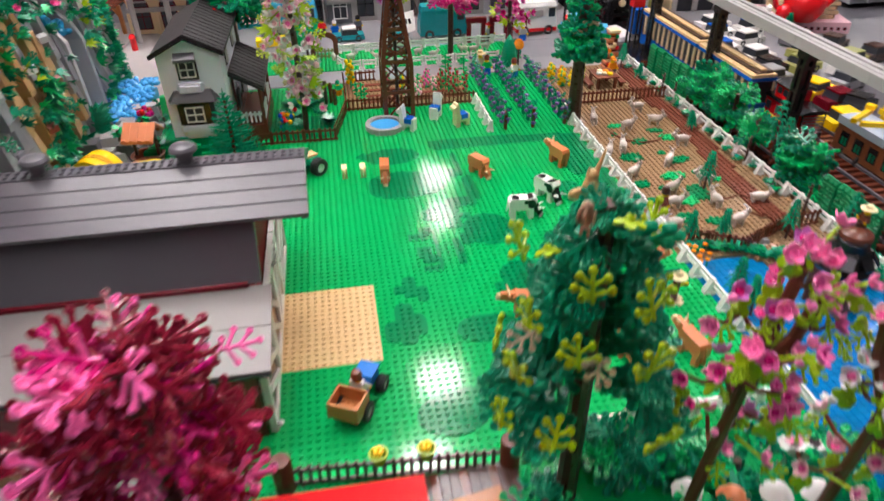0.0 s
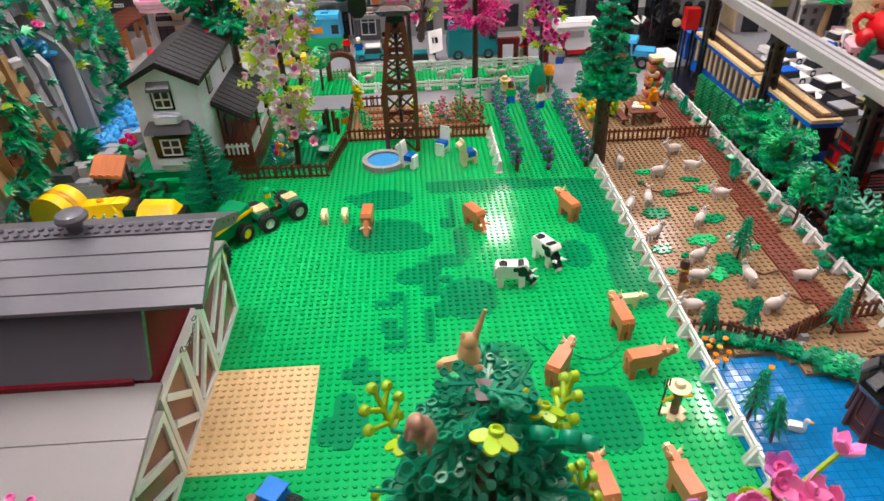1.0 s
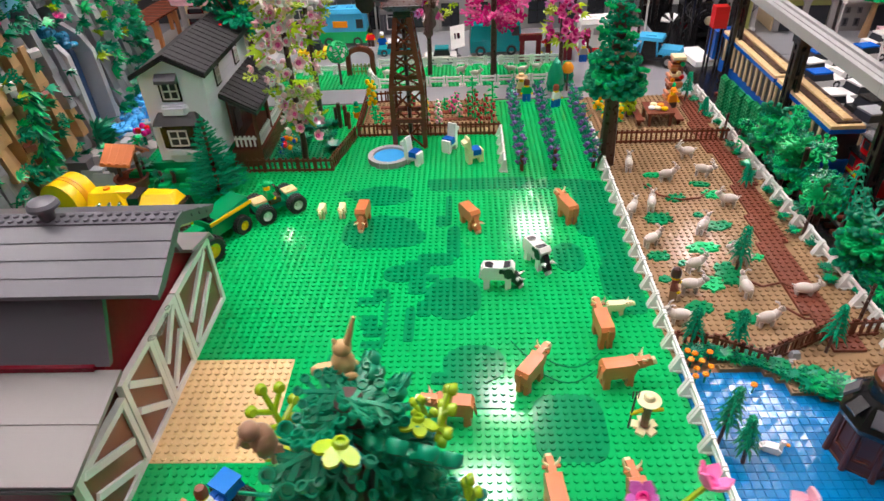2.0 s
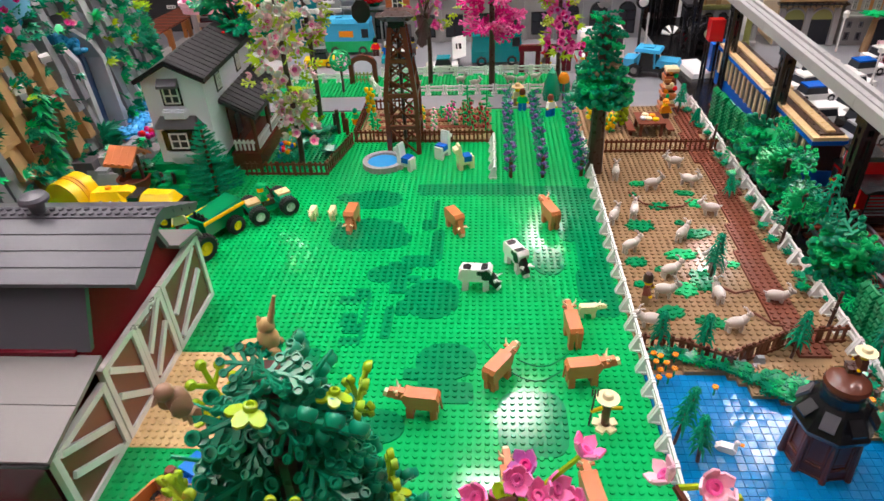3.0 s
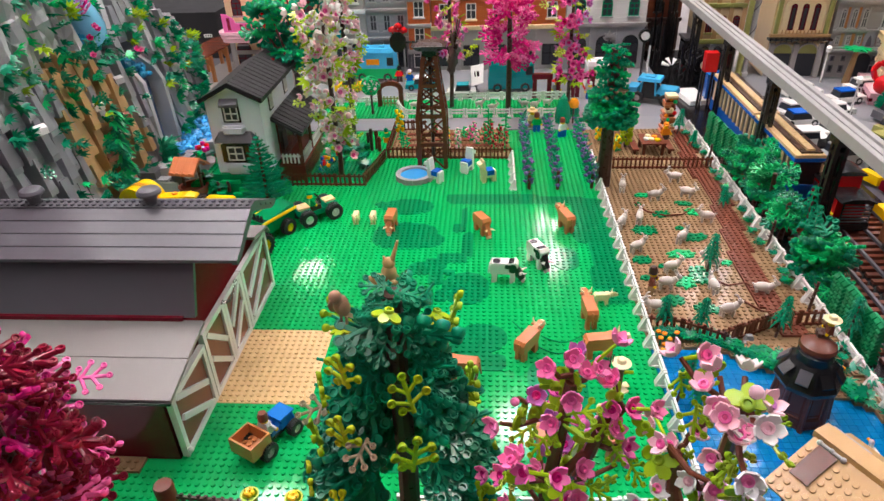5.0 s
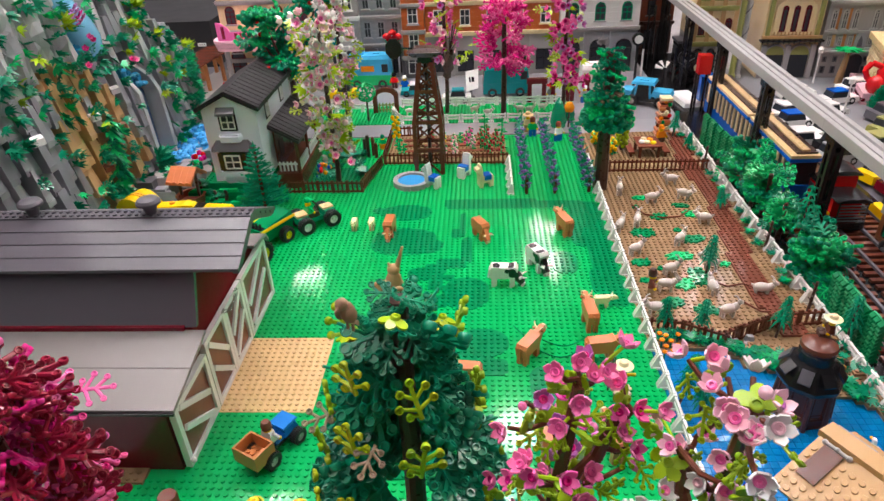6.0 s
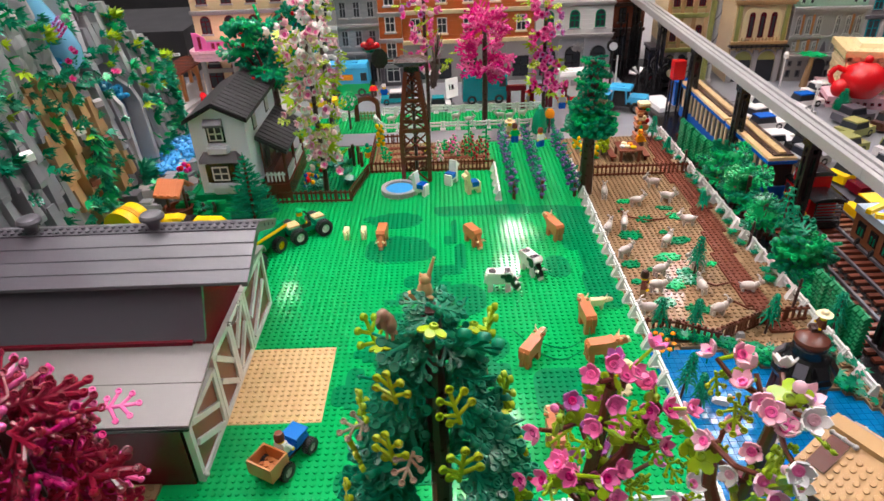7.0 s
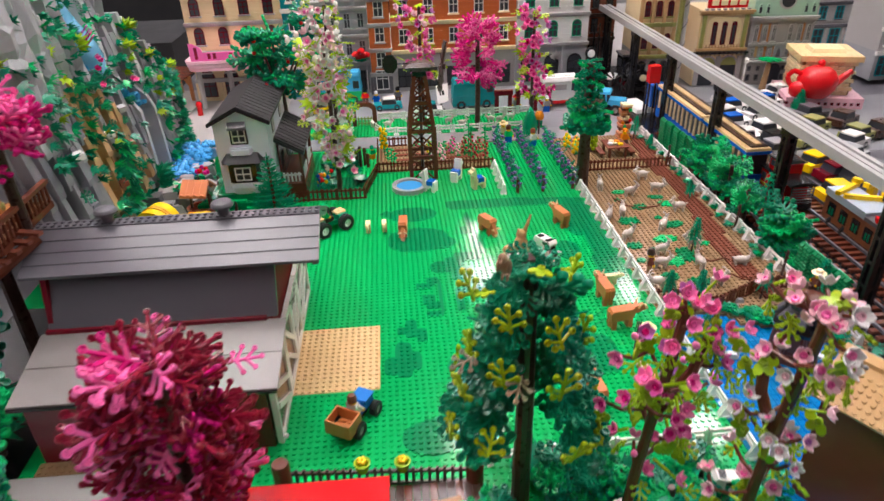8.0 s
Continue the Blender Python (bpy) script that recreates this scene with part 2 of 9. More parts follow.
BLUE = plastic("blue plastic", (16, 96, 196), 0.24, 0.06, 0.03)
AZURE = plastic("azure plastic", (70, 176, 222), 0.24, 0.06, 0.03)
TBLUE = plastic("medium azure blue plastic", (26, 122, 212), 0.26, 0.06, 0.03)
TEAL = plastic("teal plastic", (24, 142, 152), 0.26, 0.08, 0.03)
ORBRICK = plastic("orange brown brick plastic", (204, 104, 52), 0.3, 0.1, 0.04)
SAGE = plastic("sage green plastic", (160, 196, 172), 0.3, 0.08, 0.03)
OLIVE = plastic("olive plastic", (150, 152, 84), 0.3, 0.1, 0.04)
ASPHALT = plastic("road grey plastic", (140, 140, 144), 0.35, 0.06, 0.05, scale=20)
BUFFWALL = plastic("warm tan wall plastic", (230, 206, 160), 0.3, 0.06, 0.04)
STREET = plastic("dark street plastic", (132, 132, 136), 0.4, 0.12, 0.05, scale=12)
HUTBROWN = plastic("reddish dark brown plastic", (92, 46, 38), 0.42, 0.12, 0.05)
WATER = plastic("clear blue water plastic", (0, 112, 168), 0.14, 0.18, 0.22, scale=26)
POOL = plastic("light blue water plastic", (64, 160, 222), 0.1, 0.12, 0.5, scale=40)
SPRAY = plastic("clear teal water plastic", (30, 128, 172), 0.12, 0.15, 0.2, scale=40)
DARKROCK = plastic("dark stone grey plastic", (136, 136, 142), 0.36, 0.16, 0.04)
PALEROCK = plastic("pale stone grey plastic", (186, 186, 188), 0.36, 0.14, 0.04)
FALL = plastic("blue grey water plastic", (56, 78, 112), 0.15, 0.12, 0.3, scale=40)
ICE = plastic("clear light blue plastic", (132, 204, 238), 0.08, 0.1, 0.05, trans=0.25)
BEAM = plastic("pale grey plastic", (172, 170, 168), 0.3, 0.05, 0.02)
PANE = plastic("dark window plastic", (34, 38, 46), 0.4, 0.3, 0.05)
CHROME = metal("chain metal", (200, 198, 194), 0.25)
HALLFLOOR = cloth("hall carpet", (84, 82, 82), 0.9, 3)
HALLWALL = cloth("hall wall", (176, 176, 178), 0.8, 1.2, 0.08)
HALLCEIL = cloth("hall ceiling", (120, 120, 121), 0.85, 1.0, 0.05)
DRAPE = cloth("black drape", (30, 30, 33), 0.85, 6)
LAMPGLOW = glow("lamp diffuser", (1.0, 0.915, 0.925), LAMP_POWER)

# ---- the hall ----
def slab(name, x0, y0, z0, x1, y1, z1, mat, label, category, kind="structure"):
    bm = B()
    box(bm, x0, y0, z0, x1, y1, z1)
    return solid(name, bm, mat, Matrix(), label, category, kind=kind)


slab("floor", -5200, -4200, FLOOR - 60, 5600, 6600, FLOOR, HALLFLOOR, "grey carpeted floor of the exhibition hall", "floor")
slab("ceiling", -5200, -4200, CEILING, 5600, 6600, CEILING + 60, HALLCEIL, "plain white ceiling of the exhibition hall", "ceiling")
slab("wall_north", -5200, 6600, FLOOR, 5600, 6700, CEILING, HALLWALL, "plain grey hall wall behind the tables", "wall")
slab("wall_south", -5200, -4300, FLOOR, 5600, -4200, CEILING, HALLWALL, "plain grey hall wall", "wall")
slab("wall_west", -5300, -4300, FLOOR, -5200, 6700, CEILING, HALLWALL, "plain grey hall wall", "wall")
slab("wall_east", 5600, -4300, FLOOR, 5700, 6700, CEILING, HALLWALL, "plain grey hall wall", "wall")

# one panel shape for both the reflected lights and the added fill lamps
first_lamp = None
for lx, ly in LAMPS:
    if first_lamp is None:
        first_lamp = thing("ceiling_light", put(lx, ly, CEILING), "square white light panel on the ceiling; most are added as unseen fill", "lamp", "lights on the hall ceiling")
        c = B()
        for a in range(4):
            box(c, -132, -132, -24, 132, -114, 0, rot(z=90 * a))
        part("frame", c, WHITE, first_lamp)
        c = B()
        box(c, -113, -113, -16, 113, 113, -8)
        part("diffuser", c, LAMPGLOW, first_lamp, "glowing white diffuser")
    else:
        copy_thing(first_lamp, put(lx, ly, CEILING))

# ---- display table and the ground on it ----
table = thing("display_table", put(0, 0, 0), "long display tables with a black skirt, under the whole layout", "table", kind="structure")
c = B()
box(c, -1500, -520, -40, 2300, 2600, -14)
part("tabletop", c, DGREY, table)
c = B()
box(c, -1480, -500, FLOOR, 2280, 2580, -41)
part("skirt", c, DRAPE, table, "black cloth skirt")

ground = thing("ground", put(0, 0, 0), "studded toy baseplates laid edge to edge over the table", "ground", kind="structure")


def plate(name, x0, y0, x1, y1, z1, mat, studs=True, thick=13.6, label="", skip=None, region=None):
    c = B()
    box(c, x0 + 0.1, y0 + 0.1, z1 - thick, x1 - 0.1, y1 - 0.1, z1)
    ob = part(name, c, mat, ground, label)
    if studs:
        a0, b0, a1, b1 = region or (x0, y0, x1, y1)
        cells = []
        for i in range(int((x1 - x0) // 8)):
            for j in range(int((y1 - y0) // 8)):
                x, y = x0 + 4 + 8 * i, y0 + 4 + 8 * j
                if a0 <= x <= a1 and b0 <= y <= b1 and not (skip and skip(x, y)):
                    cells.append((x, y, z1))
        stud_field("studs", cells, mat, ob)
    return ob


def covered(x, y):
    """Places where something solid stands on the green plates."""
    return (0 < x < 128 and 0 < y < 128) or (x < 20 and -88 < y < 236) or (x < -20 and y > 512) or (124 < x < 366 and y > 660) or any(inside(p, x, y) for p in PATCHES)


def inside(p, x, y):
    cx, cy, rx, ry, e = p
    return abs((x - cx) / rx) ** e + abs((y - cy) / ry) ** e < 1


# dark green patches: centre, half sizes, squareness
PATCHES = [
    (186, 461, 44, 27, 2.2), (142, 468, 14, 10, 2), (192, 365, 52, 41, 2.4), (228, 352, 26, 22, 2),
    (330, 489, 78, 19, 6), (420, 484, 70, 14, 3), (262, 492, 12, 14, 5), (482, 430, 26, 62, 5), (470, 372, 20, 28, 3), (488, 300, 20, 110, 6), (476, 250, 14, 30, 4),
    (282, 416, 5, 38, 5), (273, 388, 8, 14, 4), (290, 338, 9, 36, 5), (268, 300, 24, 13, 4),
    (291, 224, 33, 38, 2.2), (226, 272, 20, 17, 2.4), (246, 286, 16, 14, 5), (248, 252, 12, 20, 5), (260, 262, 14, 7, 6), (258, 206, 8, 14, 6), (243, 180, 6, 28, 6),
    (194, 220, 13, 8, 6), (206, 232, 10, 10, 6), (198, 184, 10, 12, 6), (204, 168, 10, 8, 6), (216, 192, 4, 42, 6), (205, 147, 12, 6, 6),
    (158, 112, 7, 7, 6), (170, 116, 8, 19, 6), (184, 101, 7, 14, 6), (158, 52, 11, 34, 5), (146, 40, 13, 17, 3), (172, 48, 9, 18, 3),
    (398, 36, 33, 40, 3.5), (313, 118, 32, 27, 2.2), (288, 98, 18, 8, 6), (306, 87, 20, 12, 6), (324, 73, 18, 14, 6), (245, 29, 34, 22, 2.2), (432, 300, 20, 30, 2.2),
    # beside the front tree: dark plates that also stand in for its shadow
    (186, -84, 34, 26, 2), (230, -70, 42, 18, 4),
    (-100, 440, 60, 24, 2.4), (42, 602, 64, 46, 5),
]
plate("baseplate", -248, -520, 512, 808, 0, GREEN, region=(-248, -180, 512, 800), skip=covered, label="bright green studded baseplates")
plate("baseplate_far", -400, 232, -248.2, 808, 0, GREEN, studs=False)
plate("dark_ground", -400, -520, -248.2, 231.8, -0.6, BLACK, studs=False, label="black ground beside the barn")
plate("tan_plate", 0, 0, 128, 128, 0.8, TAN, thick=0.75, label="square tan studded plate before the barn doors")


def patch_plate(p, z1):
    cx, cy, rx, ry, e = p
    pts, n = [], 28
    for k in range(n):
        t = 2 * math.pi * k / n
        u, v = math.cos(t), math.sin(t)
        pts.append((cx + rx * math.copysign(abs(u) ** (2 / e), u), cy + ry * math.copysign(abs(v) ** (2 / e), v)))
    c = B()
    prism(c, pts, 0.05, z1)
    return part("grass_plate", c, DGREEN, ground, "dark green plate on the meadow")


seen_cells = set()
for k, p in enumerate(PATCHES):
    top = 0.9 + 0.013 * k
    ob = patch_plate(p, top)
    cells = []
    cx, cy, rx, ry, e = p
    for i in range(int((cx - rx) // 8), int((cx + rx) // 8) + 1):
        for j in range(int((cy - ry) // 8), int((cy + ry) // 8) + 1):
            x, y = 4 + 8 * i, 4 + 8 * j
            if (i, j) not in seen_cells and inside((cx, cy, rx - 1.5, ry - 1.5, e), x, y) and x < 511:
                seen_cells.add((i, j))
                cells.append((x, y, top))
    if cells:
        stud_field("studs", cells, DGREEN, ob)


# ---- the pen: sandy ground, red-brown path, pond ----
def on_path(x, y):
    lx = 664 + (y - 125) * 0.045 + (6 if y < 180 else 0) + 5 * math.sin(y / 60)
    return lx < x < lx + 33 and y > 118


pen = plate("pen_plate", 512, 112, 744, 808, 0, SAND, skip=on_path, label="dark tan studded ground of the goat pen")
c = B()
for j in range(84, 1, -1):
    y = 112 + 8 * j
    x0 = 8 * round((664 + (y - 125) * 0.045 + (6 if y < 180 else 0) + 5 * math.sin(y / 60)) / 8)
    box(c, x0, y, 0.05, x0 + 32, y + 7.9, 3.2)
path_ob = part("garden_path", c, RUST, ground, "red-brown plate path through the pen")
stud_field("studs", [(8 * round((664 + (112 + 8 * j - 125) * 0.045 + (6 if 112 + 8 * j < 180 else 0) + 5 * math.sin((112 + 8 * j) / 60)) / 8) + 4 + 8 * i, 116 + 8 * j, 3.2) for j in range(2, 85) for i in range(4)], RUST, path_ob)

plate("pond_bed", 512, -520, 744, 112, -3.4, SAND, studs=False, thick=10.0)
pond = thing("pond", put(0, 0, 0), "blue toy pond of clear blue plates with a low sandy bank", "pond", kind="structure")
c = B()
box(c, 513, -440, -3.2, 743, 103, -1.0)
water = part("water", c, WATER, pond)
c = B()
rng = random.Random(14)
for i in range(28):
    for j in range(46):
        x, y = 513 + 8.2 * i, -274 + 8.2 * j
        vs = taper(c, x + 0.05, y + 0.05, x + 8.15, y + 8.15, -0.98, -0.45, 0.35)
        for v in vs[4:]:
            v.co.z += rng.uniform(-0.16, 0.16)
tagged(part("water_tile", c, WATER, water, "small clear blue tiles"), kind="stuff")
# bank along the far side and the right
SHORE = ((512, 106), (545, 108), (588, 98), (612, 72), (640, 60), (690, 22), (712, 4), (744, -30))


def shore(x):
    """The y at which the bank begins."""
    for (x0, y0), (x1, y1) in zip(SHORE, SHORE[1:]):
        if x <= x1:
            return y0 + (y1 - y0) * (x - x0) / (x1 - x0)
    return SHORE[-1][1]


bank_cells = []
c = B()
rng = random.Random(4)
for i in range(29):
    for j in range(-20, 14):
        x, y = 512 + 8 * i, 8 * j
        if y > shore(x) - 2 + 3 * math.sin(i * 0.9) and y < 112:
            h = 3.2 if rng.random() < 0.75 or y < shore(x) + 12 else 6.4
            box(c, x, y, -3, x + 7.95, y + 7.95, h)
            bank_cells.append((x + 4, y + 4, h))
bank = part("bank", c, SAND, pond, "dark tan stepped bank")
stud_field("studs", bank_cells, SAND, bank)

# ---- road, verge and street behind the garden ----
plate("road", -400, 816, 744, 888, -1, ASPHALT, studs=False, label="smooth grey toy road")
plate("yard_plate", 512, 808, 744, 816, -0.5, ASPHALT, studs=False)
plate("verge", -120, 888, 520, 1012, 0.2, GREEN, region=(-60, 888, 520, 1012), label="green studded strip with sheep behind the road")
plate("pavement_left", -400, 888, -120, 1340, -1.5, GREY, studs=False)
plate("street", -120, 1012, 1400, 1250, -1.2, STREET, studs=False, label="grey toy street with parked cars")
plate("side_street", 520, 888, 744, 1012, -1.6, STREET, studs=False)
plate("railway_bed", 744, -520, 960, 1012, -2, BLACK, studs=False, label="black ground of the railway")
plate("town_ground", 960, 640, 2200, 1012, -2.4, STREET, studs=False)
plate("depot_ground", 960, -520, 2200, 639.8, -2.4, DGREY, studs=False)
plate("town_pavement", -120, 1250, 2200, 2500, -1, GREY, studs=False, label="light grey pavement under the town houses")
plate("hill_ground", -1400, -520, -400, 2500, -2, DGREY, studs=False)
plate("near_hill", 512, -530, 520, -520, -3, SAND, studs=False)

# ---- barn ----
def barn():
    t = thing("barn", put(0, 0, 0), "dark red toy barn with a stepped grey roof and white-framed doors", "barn")
    X0, X1 = -226, 16
    # dark red walls with an opening in the gable
    for y in (-78, 224):
        c = B()
        box(c, X0, y, 0, X1, y + 6, 86)
        part("wall", c, DRED, t, bevel=0.4)
    c = B()
    slab_yz(c, [(-72, 0), (224, 0), (224, 86), (172, 106), (160, 166), (92, 196), (26, 166), (10, 106), (-72, 86)], X0, X0 + 6)
    part("wall", c, DRED, t, "dark red rear gable")
    c = B()
    slab_yz(c, [(-70, 88), (-70, 84), (226, 84), (226, 88), (166, 108), (152, 164), (92, 192), (38, 166), (17, 108)], X1 - 8, X1)
    part("wall", c, REDWALL, t, "dark red front gable above the doors")
    c = B()
    box(c, X1 - 8, -70, 0.2, X1, -64, 83.8)
    part("door_post", c, DRED, t)
    c = B()
    box(c, X1 - 8, 218, 0.2, X1, 224, 83.8)
    part("door_post", c, DRED, t)
    c = B()
    box(c, X0 + 6, -71, 0.1, X1 - 9, 223, 2.5)
    part("barn_floor", c, RUST, t)
    # steep upper side panels
    for s, name in ((1, "front"), (-1, "rear")):
        def Y(y):
            return y if s > 0 else 184 - y
        c = B()
        slab_yz(c, [(Y(36), 167), (Y(9.5), 110), (Y(15), 110), (Y(42), 167)], X0, 22)
        part("side_panel", c, DGREY, t, "plain dark grey steep panel", bevel=0.3)
        c = B()
        slab_yz(c, [(Y(6), 104), (Y(6), 112), (Y(14), 112), (Y(14), 104)], X0 - 2, 10)
        part("trim", c, DRED, t, "dark red trim strip")
        # lean-to roof: two plates wide
        for k in range(2):
            ya, yb = 8 - 47.5 * k, -39 - 47.5 * k
            za, zb = 108 - 10 * k, 98.6 - 10 * k
            if s < 0 and k == 1:
                yb = -46
            c = B()
            slab_yz(c, [(Y(ya), za), (Y(yb), zb), (Y(yb), zb - 4), (Y(ya), za - 4)], -234, 31)
            part("roof_panel", c, LEANGREY, t, "light grey lean-to roof panel", bevel=0.4)
        if s > 0:
            c = B()
            box(c, -234, -89, 83.5, 31, -86, 86.5)
            part("trim", c, BLACK, t, "black eaves strip")
    # stepped upper roof courses
    for s in (1, -1):
        for k in range(4):
            ya, yb = 84 - 14.5 * k, 84 - 14.5 * (k + 1) - 1.5
            za, zb = 198 - 7 * k, 198 - 7 * (k + 1) + 0.4
            if s < 0:
                ya, yb = 184 - ya, 184 - yb
            c = B()
            slab_yz(c, [(ya, za), (yb, zb), (yb, zb - 3.4), (ya, za - 6)], -247, 73)
            part("roof_course", c, DGREY, t, bevel=0.35)
    c = B()
    box(c, -247, 83, 190, 73, 101, 199)
    ridge = part("ridge", c, DGREY, t, "studded grey ridge", bevel=0.3)
    stud_field("studs", [(-243 + 8 * i, 88 + 8 * j, 199) for i in range(40) for j in range(2)], DGREY, ridge)
    c = B()
    slab_yz(c, [(84, 197), (26, 170), (26, 164), (40, 166), (92, 190), (144, 166), (158, 164), (158, 170), (100, 197)], 66, 72)
    part("bargeboard", c, DGREY, t)
    for x in (-37, -167):
        c = B()
        lathe(c, [(0, 0), (7, 0), (7.5, 3), (9, 10), (9, 11.5), (11, 12), (15.5, 14), (15.5, 17), (13, 20.5), (7, 22.5), (0, 23)], 20, at(x, 92, 199.3, s=0.82))
        part("roof_vent", c, DGREY, t, "round grey roof vent")
    # sliding doors on the gable: white frames, red-brown boards, braces
    def door(y0, y1, h, bars):
        d = new("barn_door")
        d.parent = t
        tagged(d, "red-brown barn door with a white frame and braces")
        c = B()
        box(c, 19.2, y0 + 3, 2, 21.8, y1 - 3, h - 3)
        part("board", c, RUST, d)
        c = B()
        w = 6.5
        box(c, 18, y0, 1, 24.5, y0 + w, h)
        box(c, 18, y1 - w, 1, 24.5, y1, h)
        box(c, 18.2, y0 + w, 1, 24.3, y1 - w, 1 + w)
        box(c, 18.2, y0 + w, h - w, 24.3, y1 - w, h)
        part("door_frame", c, WHITE, d, "white frame", bevel=0.5)
        for (ya, za, yb, zb) in bars:
            c = B()
            ln = math.hypot(yb - ya, zb - za)
            a = math.degrees(math.atan2(zb - za, yb - ya))
            box(c, 22, 0, -3.2, 25.2, ln, 3.2, Matrix.Translation((0, ya, za)) @ rot(x=a))
            part("brace", c, WHITE, d, bevel=0.4)
        return d

    door(-76, 7, 77, [(-66, 72, -4, 36), (-64, 44, -6, 8)])
    door(9, 70, 88, [(18, 80, 60, 42), (18, 48, 60, 12)])
    door(70.5, 129, 88, [(79, 44, 120, 82), (79, 14, 120, 52)])
    door(131, 230, 88, [(142, 42, 212, 82), (142, 12, 212, 52)])
    c = B()
    pts = [(26, 62 + 6 * k, 92 - 13 * math.sin(k * math.pi / 8)) for k in range(9)]
    for k, (a, b) in enumerate(zip(pts, pts[1:])):
        mid = (Vector(a) + Vector(b)) / 2
        ring = [mid + Vector((1.6 * math.cos(q) if k % 2 else 0, 3.6 * math.sin(q), 1.6 * math.cos(q) if not k % 2 else 0)) for q in [i * math.pi / 4 for i in range(9)]]
        tube(c, ring, 0.5, 4)
    part("chain", c, CHROME, t, "small metal chain over the doors")
    for y, z in ((-74, 84), (-74, 10)):
        c = B()
        ball(c, (27, y, z), 3.2)
        rod(c, (20, y, z), (27, y, z), 1.6)
        part("hinge", c, WHITE, t)
    return t


barn()


# ---- farmhouse ----
def window(parent, m, w, h, shutters=False):
    """A framed window in the x-z plane, facing -y."""
    wd = new("window")
    wd.parent = parent
    wd.matrix_basis = m
    c = B()
    for a in ((-w / 2, 0, -w / 2 + 2, h), (w / 2 - 2, 0, w / 2, h), (-w / 2 + 2, 0, w / 2 - 2, 2), (-w / 2 + 2, h - 2, w / 2 - 2, h), (-1, 2, 1, h - 2), (-w / 2 + 2, h / 2 - 1, w / 2 - 2, h / 2 + 1)):
        box(c, a[0], -2.4, a[1], a[2], 0, a[3])
    part("window_frame", c, WHITE, wd, "white cross-barred frame")
    c = B()
    box(c, -w / 2 + 1, -0.6, 1, w / 2 - 1, 0.4, h - 1)
    part("pane", c, PANE, wd, "dark pane")
    c = B()
    box(c, -w / 2 - 3, -1.2, -3, -w / 2 - 0.2, 0, h + 2)
    box(c, w / 2 + 0.2, -1.2, -3, w / 2 + 3, 0, h + 2)
    box(c, -w / 2 - 0.1, -1.2, -3, w / 2 + 0.1, 0, -0.2)
    part("surround", c, BLACK, wd, "black surround")
    return wd


